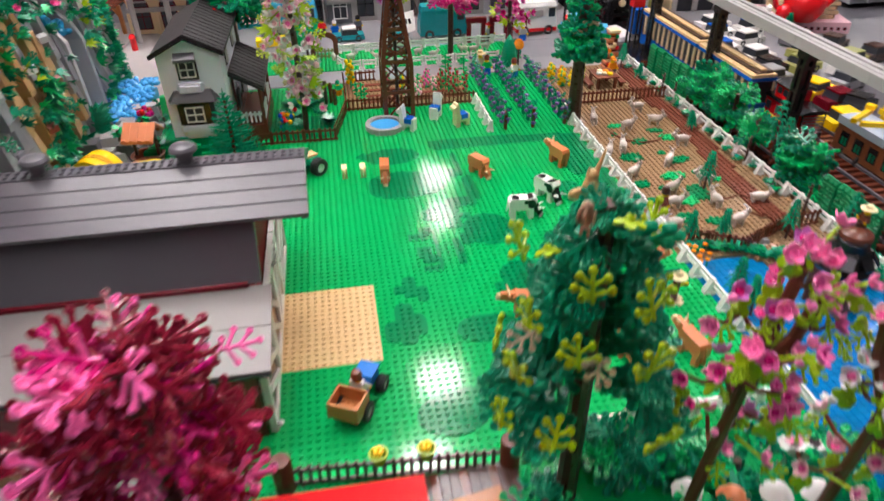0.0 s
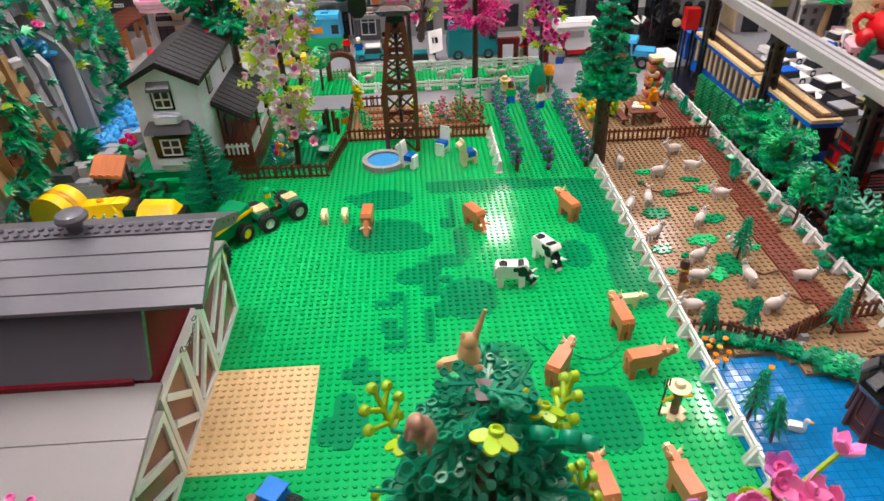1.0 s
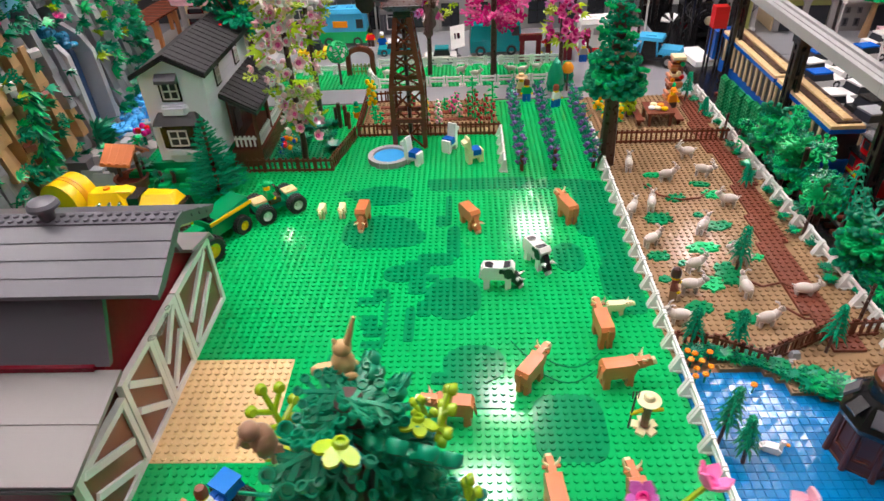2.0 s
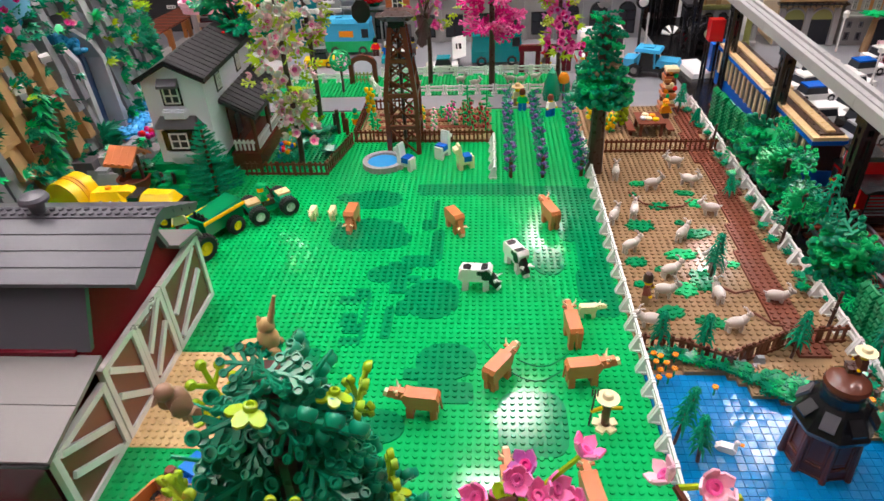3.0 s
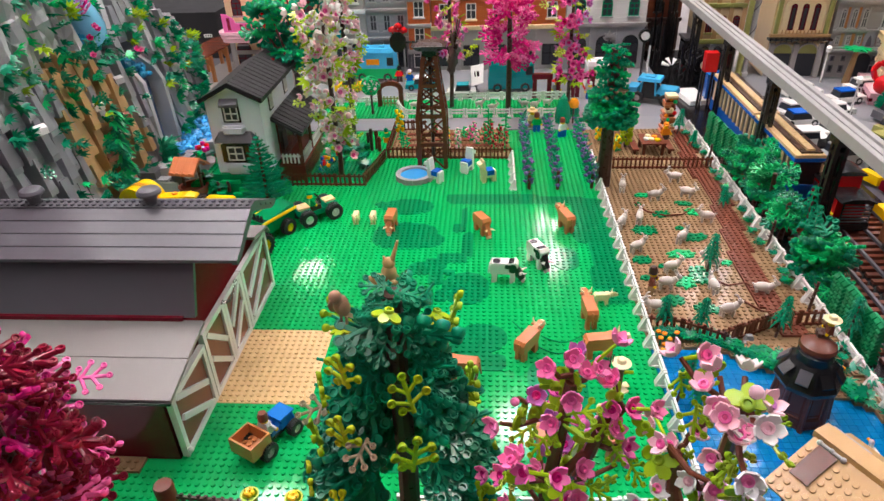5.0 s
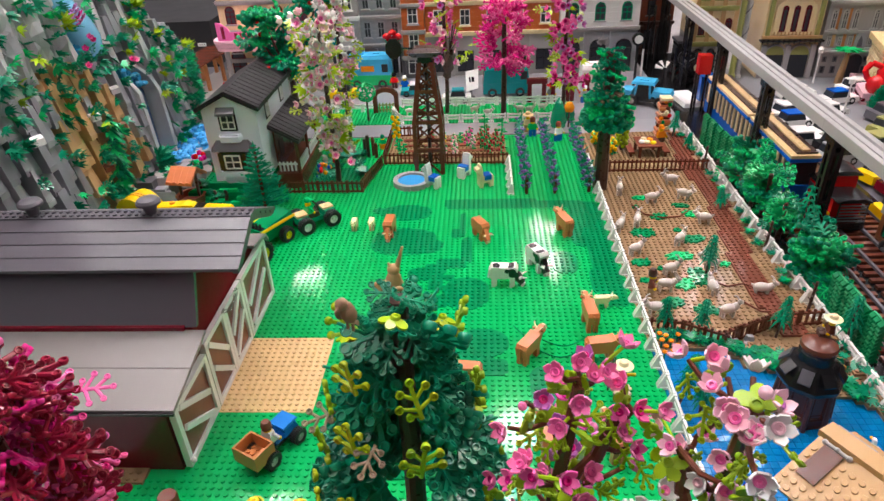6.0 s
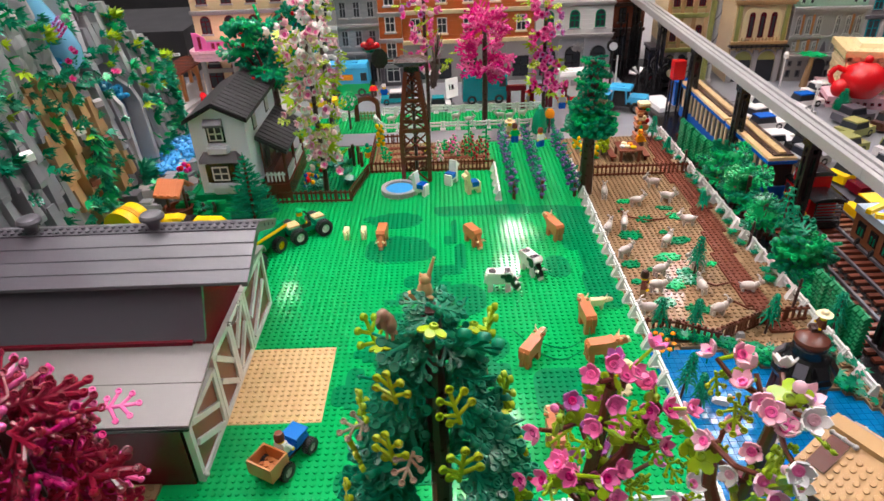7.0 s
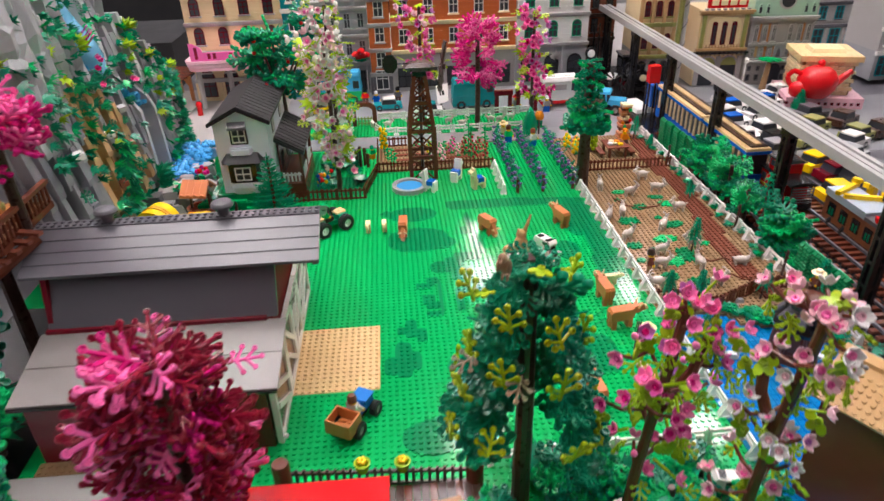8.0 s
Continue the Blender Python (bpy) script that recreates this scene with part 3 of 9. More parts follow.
def farmhouse():
    t = thing("farmhouse", put(-105, 520, 0), "white two-storey toy farmhouse with black roofs and a porch", "house")
    # local: front at y = 0, ground at TERRACE
    Z0 = TERRACE
    gable = [(-46, Z0), (46, Z0), (46, 166), (0, 191), (-46, 166)]
    for y, label in ((0, "white front gable"), (204, "white rear gable")):
        c = B()
        slab_xz(c, gable, y, y + 6)
        part("wall", c, HOUSEWHITE, t, label, bevel=0.4)
    for x in (-46, 40):
        c = B()
        box(c, x, 6.05, Z0, x + 6, 203.95, 166)
        part("wall", c, HOUSEWHITE, t)
    # thin course lines of the wall bricks
    c = B()
    for k in range(12):
        z = Z0 + 9.6 + 9.6 * k
        box(c, 46.02, 0.3, z, 46.25, 209.7, z + 8.9)
    tagged(part("brick_course", c, HOUSEWHITE, t), kind="stuff")
    tile = B()
    box(tile, 0, -3.75, 0, 11.2, 3.75, 2.6)
    tile_mesh = mesh_of("shingle", tile, ROOFBLACK, bevel=0.45)
    for s in (-1, 1):
        c = B()
        slab_xz(c, [(0, 197), (s * 53, 170), (s * 53, 164.5), (0, 191)], -8, 222)
        r = part("roof", c, ROOFBLACK, t, "black tiled roof slope", bevel=0.4)
        a = math.degrees(math.atan2(27, 53))
        for i in range(6 if s > 0 else 0):
            for j in range(28):
                u = 0.4 + i * 9.7
                share("shingle", tile_mesh, r, local(u * math.cos(radians(a)), -3.6 + 8.16 * j, 197.3 - u * math.sin(radians(a)) + (0.9 if j % 2 else 0.0), 0, 0, a - 3.2))
    c = B()
    slab_xz(c, [(-54, 166), (-54, 171.5), (0, 199), (54, 171.5), (54, 166), (0, 193)], -9.4, -6.5)
    part("bargeboard", c, BLACK, t, "black gable edge", bevel=0.3)
    # upper window with a glossy awning and a white box
    window(t, local(-4, -0.5, 133), 24, 25)
    c = B()
    slab_yz(c, [(0, 171), (-10, 163), (-10, 158.5), (0, 160)], -20, 11)
    part("awning", c, DGREY, t, "small glossy grey awning", bevel=0.6)
    c = B()
    prism(c, [(-25, 0), (16, 0), (11, -9), (-20, -9)], 112, 122)
    prism(c, [(-24, 0), (15, 0), (10, -6), (-19, -6)], 122.05, 125)
    part("flower_box", c, HOUSEWHITE, t, "plain white window box", bevel=0.5)
    # lower bay window
    c = B()
    prism(c, [(-34, 0), (26, 0), (20, -14), (-28, -14)], 51, 61)
    prism(c, [(-32, 0), (24, 0), (16, -11), (-24, -11)], Z0 + 4, 50.95)
    prism(c, [(-30, 0), (22, 0), (14, -8), (-22, -8)], Z0, Z0 + 3.95)
    part("bay_base", c, HOUSEWHITE, t, "white stepped base of the bay", bevel=0.9)
    c = B()
    prism(c, [(-32, 0), (24, 0), (18, -11), (-26, -11)], 61.05, 98)
    part("bay", c, BLACK, t, "black bay window")
    window(t, local(-5, -11.8, 66), 28, 25)
    for q in (-1, 1):
        c = B()
        box(c, -5 + q * 20.5 - 3.6, -12.8, 63, -5 + q * 20.5 + 3.6, -10.9, 95)
        part("shutter", c, BLACK, t, bevel=0.3)
    c = B()
    faces(c, [(-37, -17, 99), (30, -17, 99), (36, 0, 99), (-43, 0, 99), (-29, -2, 114), (22, -2, 114), (24, 0, 114), (-31, 0, 114)], BOX)
    part("awning", c, ROOFBLACK, t, "black awning over the bay", bevel=0.5)
    for y in (55, 148):
        window(t, local(46.8, y, 136, 90), 16, 22)
    # porch on the side
    c = B()
    slab_xz(c, [(46, 122), (98, 92), (98, 87.5), (46, 116.5)], 40, 205)
    pr = part("porch_roof", c, ROOFBLACK, t, "black tiled porch roof", bevel=0.4)
    pa = math.degrees(math.atan2(30, 52))
    for i in range(6):
        for j in range(20):
            u = 0.6 + i * 9.6
            share("shingle", tile_mesh, pr, local(46 + u * math.cos(radians(pa)), 45 + 8.16 * j, 122.3 - u * math.sin(radians(pa)) + (0.9 if j % 2 else 0.0), 0, 0, pa - 3.2))
    F = Z0 - 14
    c = B()
    box(c, 46.3, 44, 0.3, 94, 200, F + 6)
    part("porch_floor", c, BROWN, t, bevel=0.4)
    c = B()
    box(c, 47, 60, F + 6.05, 50, 195, 108)
    part("porch_wall", c, BROWN, t, "brown porch wall", bevel=0.3)
    for y in (78, 146):
        c = B()
        box(c, 50.05, y, F + 24, 51.4, y + 22, F + 58)
        part("porch_window", c, PANE, t, "dark porch window")
    for y in (48, 120, 196):
        c = B()
        rod(c, (90, y, F + 6), (90, y, 93), 3, 3, 10)
        part("porch_post", c, BROWN, t)
    for y0, y1 in ((52, 116), (124, 192)):
        c = B()
        box(c, 89, y0, F + 22, 92, y1, F + 25)
        box(c, 89, y0, F + 9, 92, y1, F + 11)
        for k in range(int((y1 - y0) / 7)):
            box(c, 89.3, y0 + 2 + 7 * k, F + 10, 91.7, y0 + 5 + 7 * k, F + 28)
        part("picket_rail", c, WHITE, t, "white picket rail")
    c = B()
    box(c, 52, 45.5, F + 22, 88, 48, F + 25)
    for k in range(5):
        box(c, 54 + 7 * k, 45.6, F + 10, 57 + 7 * k, 47.8, F + 28)
    part("picket_rail", c, WHITE, t)
    return t


TERRACE = 38
farmhouse()
# raised terrace under the house, with green steps
c = B()
box(c, -176, 512, 0, -60, 760, TERRACE - 0.2)
box(c, -200, 500, 0, -60, 512, 25)
box(c, -240, 462, 0, -66, 500, 8.8)
terrace = solid("terrace", c, DGREEN, Matrix(), "raised dark green studded plates under the farmhouse", "terrace", kind="structure", bevel=0.3)
stud_field("studs", [(-172 + 8 * i, 516 + 8 * j, TERRACE - 0.2) for i in range(2) for j in range(30)], DGREEN, terrace)
stud_field("studs", [(-196 + 8 * i, 506, 25) for i in range(16)], DGREEN, terrace)
step_bm = B()
box(step_bm, 0, 0, 0, 15.8, 7.8, 5)
step_mesh = mesh_of("step", step_bm, LEAF2, bevel=0.3)
rng = random.Random(8)
for k in range(16):
    x = 8 * round((-200 + rng.random() * 110) / 8)
    share("step", step_mesh, terrace, local(x, 484 + 8 * (k % 3), (8.9, 8.9 + 5.1 * (k % 2), 25.1)[k % 3]))
ledge = thing("rock_ledge", put(0, 0, 0), "low grey toy rock ledge between house and mountain", "rock", kind="structure")
rng = random.Random(61)
for k in range(44):
    x, y = -190 - rng.random() * 130, 505 + rng.random() * 250
    c = B()
    w, d, h = rng.uniform(12, 26), rng.uniform(12, 26), rng.uniform(16, 36)
    taper(c, -w, -d, w, d, 0, h, rng.uniform(3, 9), rng.uniform(3, 9))
    part("rock_brick", c, (ROCK, DGREY, GREY, ROCK)[k % 4], ledge, bevel=0.8, m=local(x, y, 0.1, rng.choice((0, 15, -20, 45))))


# ---- windmill tower ----
def tower():
    t = thing("windmill_tower", put(217, 640, 0) @ Matrix.Diagonal((0.9, 0.9, 1.075, 1)), "dark brown lattice windmill tower with a top bucket", "windmill")
    def half(z):
        return 27 if z < 92 else 27 - (z - 92) * 0.155
    for sx in (-1, 1):
        for sy in (-1, 1):
            c = B()
            for z0, z1 in ((0, 46), (46, 92), (92, 142), (142, 192)):
                a, b = half(z0), half(z1)
                vs = []
                for h, z in ((a, z0), (b, z1)):
                    vs += [(sx * h - 4, sy * h - 4, z), (sx * h + 4, sy * h - 4, z), (sx * h + 4, sy * h + 4, z), (sx * h - 4, sy * h + 4, z)]
                faces(c, vs, BOX)
            part("leg", c, BROWN, t)
    for z in (42, 92, 142):
        h = half(z)
        for a in range(4):
            c = B()
            box(c, -h + 4, -h - 3.5, z, h - 4, -h + 3.5, z + 6, rot(z=90 * a))
            part("beam", c, BROWN, t)
    for z0, z1 in ((0, 42), (50, 90), (98, 120), (120, 142), (148, 170), (170, 190)):
        h = (half(z0) + half(z1)) / 2
        for a in range(4):
            c = B()
            rod(c, (-h + 2, -h, z0), (h - 2, -h, z1), 1.7, n=6, m=rot(z=90 * a))
            rod(c, (h - 2, -h + 1, z0), (-h + 2, -h + 1, z1), 1.7, n=6, m=rot(z=90 * a))
            ball(c, (0, -h - 1, (z0 + z1) / 2), 3, n=8, k=5, m=rot(z=90 * a))
            part("cross_brace", c, BROWN, t)
    c = B()
    rod(c, (0, 0, 0), (0, 0, 190), 3.5)
    part("pump_rod", c, DBROWN, t)
    c = B()
    box(c, -14, -14, 190, 14, 14, 200)
    part("cap", c, BLACK, t, bevel=0.5)
    c = B()
    taper(c, -22, -16, 22, 16, 200, 208, -12, -6)
    taper(c, -30, -18, 30, 18, 208.1, 214, 12, 6)
    part("bucket", c, DBROWN, t, "dark brown top housing", bevel=0.8)
    c = B()
    rod(c, (-18, 0, 212), (-52, 0, 212), 1.6, n=6)
    prism(c, [(17 * math.cos(k * math.pi / 4 + 0.39), 17 * math.sin(k * math.pi / 4 + 0.39)) for k in range(8)], -1.5, 1.5, at(-60, 0, 212, rx=90))
    part("tail_vane", c, BLACK, t, "black octagonal tail vane")
    wheel = new("wind_wheel")
    wheel.parent = t
    wheel.matrix_basis = local(50, -4, 205, 78, 8)
    c = B()
    rod(c, (0, 6, 0), (0, -6, 0), 5, n=10)
    part("hub", c, DBROWN, wheel)
    blade = B()
    faces(blade, [(-3, 0, 6), (3, 2, 6), (9, 3, 44), (-9, -3, 44), (-3, 1.6, 6), (3, 3.6, 6), (9, 4.6, 44), (-9, -1.4, 44)], BOX)
    bme = mesh_of("blade", blade, DBROWN)
    for k in range(12):
        share("blade", bme, wheel, rot(y=30 * k))
    return t


tower()


# ---- monorail ----
def monorail():
    t = thing("monorail", put(-2, 0, 0, -1.0), "light grey monorail beam on black lattice posts", "monorail")
    y, k = -420, 0
    while y < 1700:
        c = B()
        box(c, 774, y + 0.3, 170, 806, y + 159.7, 178)
        box(c, 774, y + 0.3, 178, 782, y + 159.7, 185)
        box(c, 798, y + 0.3, 178, 806, y + 159.7, 185)
        box(c, 786, y + 0.3, 178, 794, y + 159.7, 184)
        part("beam", c, BEAM, t, bevel=0.6)
        y += 160
    for y in (103, 356, 609, 862, 1115, 1368, 1621):
        p = new("post")
        p.parent = t
        for sx in (-1, 1):
            for sy in (-1, 1):
                c = B()
                box(c, 786 + sx * 6 - 2.8, y + sy * 6 - 2.8, -2, 786 + sx * 6 + 2.8, y + sy * 6 + 2.8, 166)
                part("column", c, BLACK, p, bevel=0.4)
        for z in (0, 36, 72, 108, 144, 160):
            c = B()
            box(c, 777.4, y - 8.6, z, 794.6, y + 8.6, z + 5)
            part("brace", c, BLACK, p, bevel=0.4)
        c = B()
        box(c, 776, y - 13, 158, 804, y + 13, 169.6)
        part("bracket", c, BLACK, p, bevel=0.4)
    return t


monorail()

# ---- plant elements, shared by many pieces ----
def sprig_bm(length=44, rich=True, knob=1.0):
    """A flat branching leaf element: a stem with side stems that end in hollow knobs; lies along +x."""
    c = B()
    s = length / 44
    ends = [(42, 0), (34, 12), (33, -13), (19, 17), (18, -17), (7, 10)]
    joints = [(30, 0), (22, 0), (22, 0), (10, 0), (10, 0), (4, 0)]
    rod(c, (0, 0, 0), (42 * s, 0, 0), 2.5 * s, 2.1 * s, 6)
    for (ex, ey), (jx, jy) in zip(ends, joints):
        d = Vector((ex - jx, ey - jy, 0))
        a = math.degrees(math.atan2(d.y, d.x))
        rod(c, (0, 0, 0), (d.length * s, 0, 0), 2.3 * s, 2.0 * s, 6, at(jx * s, jy * s, 0, a))
        if rich:
            lathe(c, [(r * s * knob, z * s * knob) for r, z in ((0, -2.8), (3.6, -2.6), (5.2, 0.4), (5.5, 3.0), (4.9, 3.8), (3.5, 3.7), (2.9, 0.6), (0, 0.4))], 12, at(ex * s, ey * s, 0))
        else:
            rod(c, (ex * s, ey * s, -2 * s), (ex * s, ey * s, 3 * s), 4.2 * s, 4.4 * s, 8)
    return c


def limb_leaf_bm():
    """A large flat leaf element: a stem with seven flat fingers, each ending in a hollow stud; lies along +x."""
    c = B()
    tips = ((45, 0, 24), (38, 14, 22), (38, -14, 22), (24, 20, 11), (24, -20, 11), (8, 15, 3), (8, -15, 3))
    for k, (ex, ey, jx) in enumerate(tips):
        d = Vector((ex - jx, ey, 0))
        n = Vector((-d.y, d.x, 0)).normalized()
        z = 0.1 * k
        prism(c, [(jx - n.x * 1.8, -n.y * 1.8), (jx + d.x * 0.5 - n.x * 2.4, ey * 0.5 - n.y * 2.4), (ex - n.x * 2.0, ey - n.y * 2.0), (ex + n.x * 2.0, ey + n.y * 2.0), (jx + d.x * 0.5 + n.x * 2.4, ey * 0.5 + n.y * 2.4), (jx + n.x * 1.8, n.y * 1.8)], -1.5 + z, 1.2 + z)
        lathe(c, [(0, -2.4), (4.0, -2.0), (5.4, 0.6), (5.4, 3.8), (4.9, 4.6), (3.3, 4.6), (2.9, 1.6), (0, 1.6)], 10, at(ex * 0.94, ey * 0.94, z))
    rod(c, (0, 0, 0), (32, 0, 0.2), 2.6, 2.8, 6)
    return c


def frond_bm(length=40):
    """A small spiky leaf of five pointed blades."""
    c = B()
    for a in (-64, -32, 0, 32, 64):
        l = length * (1 - abs(a) / 180)
        faces(c, [(0, -2, 0), (l * 0.5, -3.6, 1.6), (l, 0, -1), (l * 0.5, 3.6, 1.6), (0, 2, 0), (l * 0.5, 0, -1.6)], [(0, 1, 5), (1, 2, 5), (2, 3, 5), (3, 4, 5), (0, 5, 4), (0, 4, 3, 2, 1)], rot(z=a))
    return c


def rose_bm(r=8.0, closed=False):
    """A cup flower: five pointed petals round a ringed middle; material 0 petals, 1 middle."""
    c = B()
    if closed:
        lathe(c, [(0, 0), (r * 0.55, 1), (r * 0.8, r * 0.5), (r * 0.72, r * 1.0), (r * 0.35, r * 1.35), (0, r * 1.45)], 12)
        return c
    for k in range(5):
        m = rot(z=72 * k)
        out = [(1.5, -2.2, 0), (1.5, 2.2, 0), (r * 0.5, r * 0.48, r * 0.24), (r * 0.86, r * 0.44, r * 0.66), (r * 1.1, 0, r * 1.0), (r * 0.86, -r * 0.44, r * 0.66), (r * 0.5, -r * 0.48, r * 0.24)]
        mid, n = (r * 0.68, 0, r * 0.3), 7
        up = [(x * 0.9, y * 0.92, z + 1.2) for x, y, z in out] + [(mid[0] * 0.95, 0, mid[2] + 1.2)]
        faces(c, out + [mid] + up, [(7, (i + 1) % n, i) for i in range(n)] + [(15, 8 + i, 8 + (i + 1) % n) for i in range(n)] + [(i, (i + 1) % n, 8 + (i + 1) % n, 8 + i) for i in range(n)], m)
    lathe(c, [(r * 0.4, 0.5), (r * 0.46, r * 0.5), (r * 0.4, r * 0.62), (r * 0.24, r * 0.6), (r * 0.18, r * 0.3), (0, r * 0.3)], 10, mi=1)
    return c


SPRIGS = {}
for key, mat in (("green", LEAF), ("fresh", LEAF2), ("lime", LIME), ("pine", PINE), ("wine", WINE), ("magenta", MAGENTA), ("pink", PINK), ("orchid", ORCHID), ("ygreen", YGREEN), ("tan", DRYTAN)):
    SPRIGS[key] = mesh_of("leaf", limb_leaf_bm() if key in ("green", "pine", "fresh") else sprig_bm(knob=0.66 if key in ("wine", "magenta", "pink", "orchid") else 0.82), mat, angle=58)
    SPRIGS[key + "_small"] = mesh_of("leaf", sprig_bm(24, False), mat, angle=58)
    SPRIGS[key + "_frond"] = mesh_of("leaf", frond_bm(30), mat)
trefoil_bm = B()
for q in (-64, 0, 64):
    lobe = [(2, -3), (7, -5.4), (12.5, -4.6), (15.5, -1.6), (15.5, 1.6), (12.5, 4.6), (7, 5.4), (2, 3)]
    prism(trefoil_bm, lobe, -0.9 + 0.004 * q, 1.2 + 0.004 * q, rot(z=q) @ rot(y=12))
lathe(trefoil_bm, [(0, -1.5), (4.6, -1.2), (4.6, 3.4), (4.0, 4.0), (2.6, 4.0), (2.3, 1.6), (0, 1.6)], 12)
TREFOIL = mesh_of("leaf", trefoil_bm, LIME, angle=50)
FLOWERS = {}
for key, a, b in (("petal", PETAL, PINK), ("pink", PINK, MAGENTA), ("white", WHITE, LPINK), ("lpink", LPINK, PINK), ("orchid", ORCHID, MAGENTA), ("magenta", MAGENTA, WINE), ("whiteo", LPINK, ORCHID), ("whitep", WHITE, PETAL), ("cream", CREAM, LPINK)):
    FLOWERS[key] = mesh_of("blossom", rose_bm(), [a, b], angle=50)
    FLOWERS[key + "_bud"] = mesh_of("bud", rose_bm(6.5, True), [a])


def aim(x, y, z, d, up=0.0, roll=0.0, s=1.0):
    """A local pose at a place, its +x along direction d."""
    q = Vector(d).normalized().to_track_quat("X", "Z").to_matrix().to_4x4()
    return Matrix.Translation((x * MM, y * MM, z * MM)) @ q @ rot(x=roll) @ Matrix.Diagonal((s, s, s, 1))


def facing(x, y, z, stem, out, s=1.0):
    """A local pose whose +x runs along the stem and whose flat side looks along out."""
    X = Vector(stem).normalized()
    Z = Vector(out) - X * X.dot(Vector(out))
    Z = Z.normalized() if Z.length > 1e-4 else X.orthogonal().normalized()
    Y = Z.cross(X)
    m = Matrix(((X.x, Y.x, Z.x, 0), (X.y, Y.y, Z.y, 0), (X.z, Y.z, Z.z, 0), (0, 0, 0, 1)))
    return Matrix.Translation((x * MM, y * MM, z * MM)) @ m @ Matrix.Diagonal((s, s, s, 1))


def aim_z(x, y, z, d, roll=0.0, s=1.0):
    q = Vector(d).normalized().to_track_quat("Z", "Y").to_matrix().to_4x4()
    return Matrix.Translation((x * MM, y * MM, z * MM)) @ q @ rot(z=roll) @ Matrix.Diagonal((s, s, s, 1))


def ringed_trunk(parent, pts, r0, r1, mat, name="trunk", n=10):
    c = B()
    L = len(pts) - 1
    for k, (a, b) in enumerate(zip(pts, pts[1:])):
        ra, rb = r0 + (r1 - r0) * k / L, r0 + (r1 - r0) * (k + 1) / L
        rod(c, a, b, ra, (ra + rb) / 2 * 0.96, n)
    return part(name, c, mat, parent, bevel=0)


# ---- near trees ----
def near_green_tree():
    t = thing("leafy_tree", put(262, -184, 0), "tall dark green toy tree with lime leaves and two perched birds", "tree")
    rng = random.Random(21)
    ringed_trunk(t, [(0, 0, 0), (0, 0, 60), (1, 1, 130), (0, 0, 200), (0, 2, 280)], 9, 6.5, DBROWN)

    def girth(z):
        return 76 - 0.33 * (z - 110) if z < 235 else 34.7 - 0.42 * (z - 235)

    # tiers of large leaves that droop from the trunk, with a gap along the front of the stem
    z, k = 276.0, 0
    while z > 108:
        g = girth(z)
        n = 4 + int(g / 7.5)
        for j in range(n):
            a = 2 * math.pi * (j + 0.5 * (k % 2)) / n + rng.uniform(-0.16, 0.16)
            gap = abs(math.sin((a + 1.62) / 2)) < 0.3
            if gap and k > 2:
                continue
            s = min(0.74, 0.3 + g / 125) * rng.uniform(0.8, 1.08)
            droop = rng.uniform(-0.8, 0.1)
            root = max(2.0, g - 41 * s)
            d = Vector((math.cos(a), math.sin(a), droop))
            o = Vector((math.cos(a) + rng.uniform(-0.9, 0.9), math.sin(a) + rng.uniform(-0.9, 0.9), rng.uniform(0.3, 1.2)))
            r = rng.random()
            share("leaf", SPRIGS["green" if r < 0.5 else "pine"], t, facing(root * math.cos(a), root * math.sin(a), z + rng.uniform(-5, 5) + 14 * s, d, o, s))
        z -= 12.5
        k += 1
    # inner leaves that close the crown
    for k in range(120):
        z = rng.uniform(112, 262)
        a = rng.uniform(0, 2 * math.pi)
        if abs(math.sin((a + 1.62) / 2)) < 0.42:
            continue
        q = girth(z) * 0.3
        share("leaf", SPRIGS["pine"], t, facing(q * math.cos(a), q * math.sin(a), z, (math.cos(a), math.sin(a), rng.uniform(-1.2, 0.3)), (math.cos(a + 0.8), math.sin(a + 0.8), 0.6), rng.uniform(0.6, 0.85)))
    # lime sprigs hung upright on the outside
    for x, y, z in ((-22, -44, 244), (16, -47, 228), (14, -56, 188), (-26, -48, 196), (46, 8, 192), (-48, -16, 200), (48, 4, 150), (34, 10, 244), (-52, -20, 160), (-40, 30, 224), (30, 40, 210), (64, 18, 130), (-66, -24, 124), (24, -64, 130), (58, -40, 114), (-10, 62, 170), (-40, -56, 130), (-60, 24, 150)):
        out = Vector((x, y, 22)).normalized()
        share("leaf", SPRIGS["lime"], t, facing(x, y, z, (rng.uniform(-0.3, 0.3), rng.uniform(-0.3, 0.3), 1), out, rng.uniform(0.58, 0.7)))
    for x, y, z, s in ((2, -24, 284, 0.62), (27, 6, 262, 0.55), (-34, 4, 250, 0.55), (46, 18, 176, 0.55)):
        share("leaf", TREFOIL, t, facing(x, y, z, (rng.uniform(-1, 1), -1, 0.2), (x * 0.01, -0.35, 1), s * 1.05))
    for x, y, z in ((-14, -46, 204), (-44, -20, 206)):
        share("leaf", SPRIGS["tan"], t, facing(x, y, z, (x, y + 10, -14), (x * 0.4, y, 30), 0.5))
    # thin bare twigs that stick out of the crown
    for x, y, z in ((-38, -4, 262), (-50, -10, 232), (-56, -6, 206), (24, 24, 268), (40, -24, 240), (62, 8, 170), (-70, -10, 140)):
        c = B()
        rod(c, (x * 0.4, y * 0.4, z - 10), (x, y, z + 4), 1.3, 1.0, 6)
        part("twig", c, PINE, t)
    return t


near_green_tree()


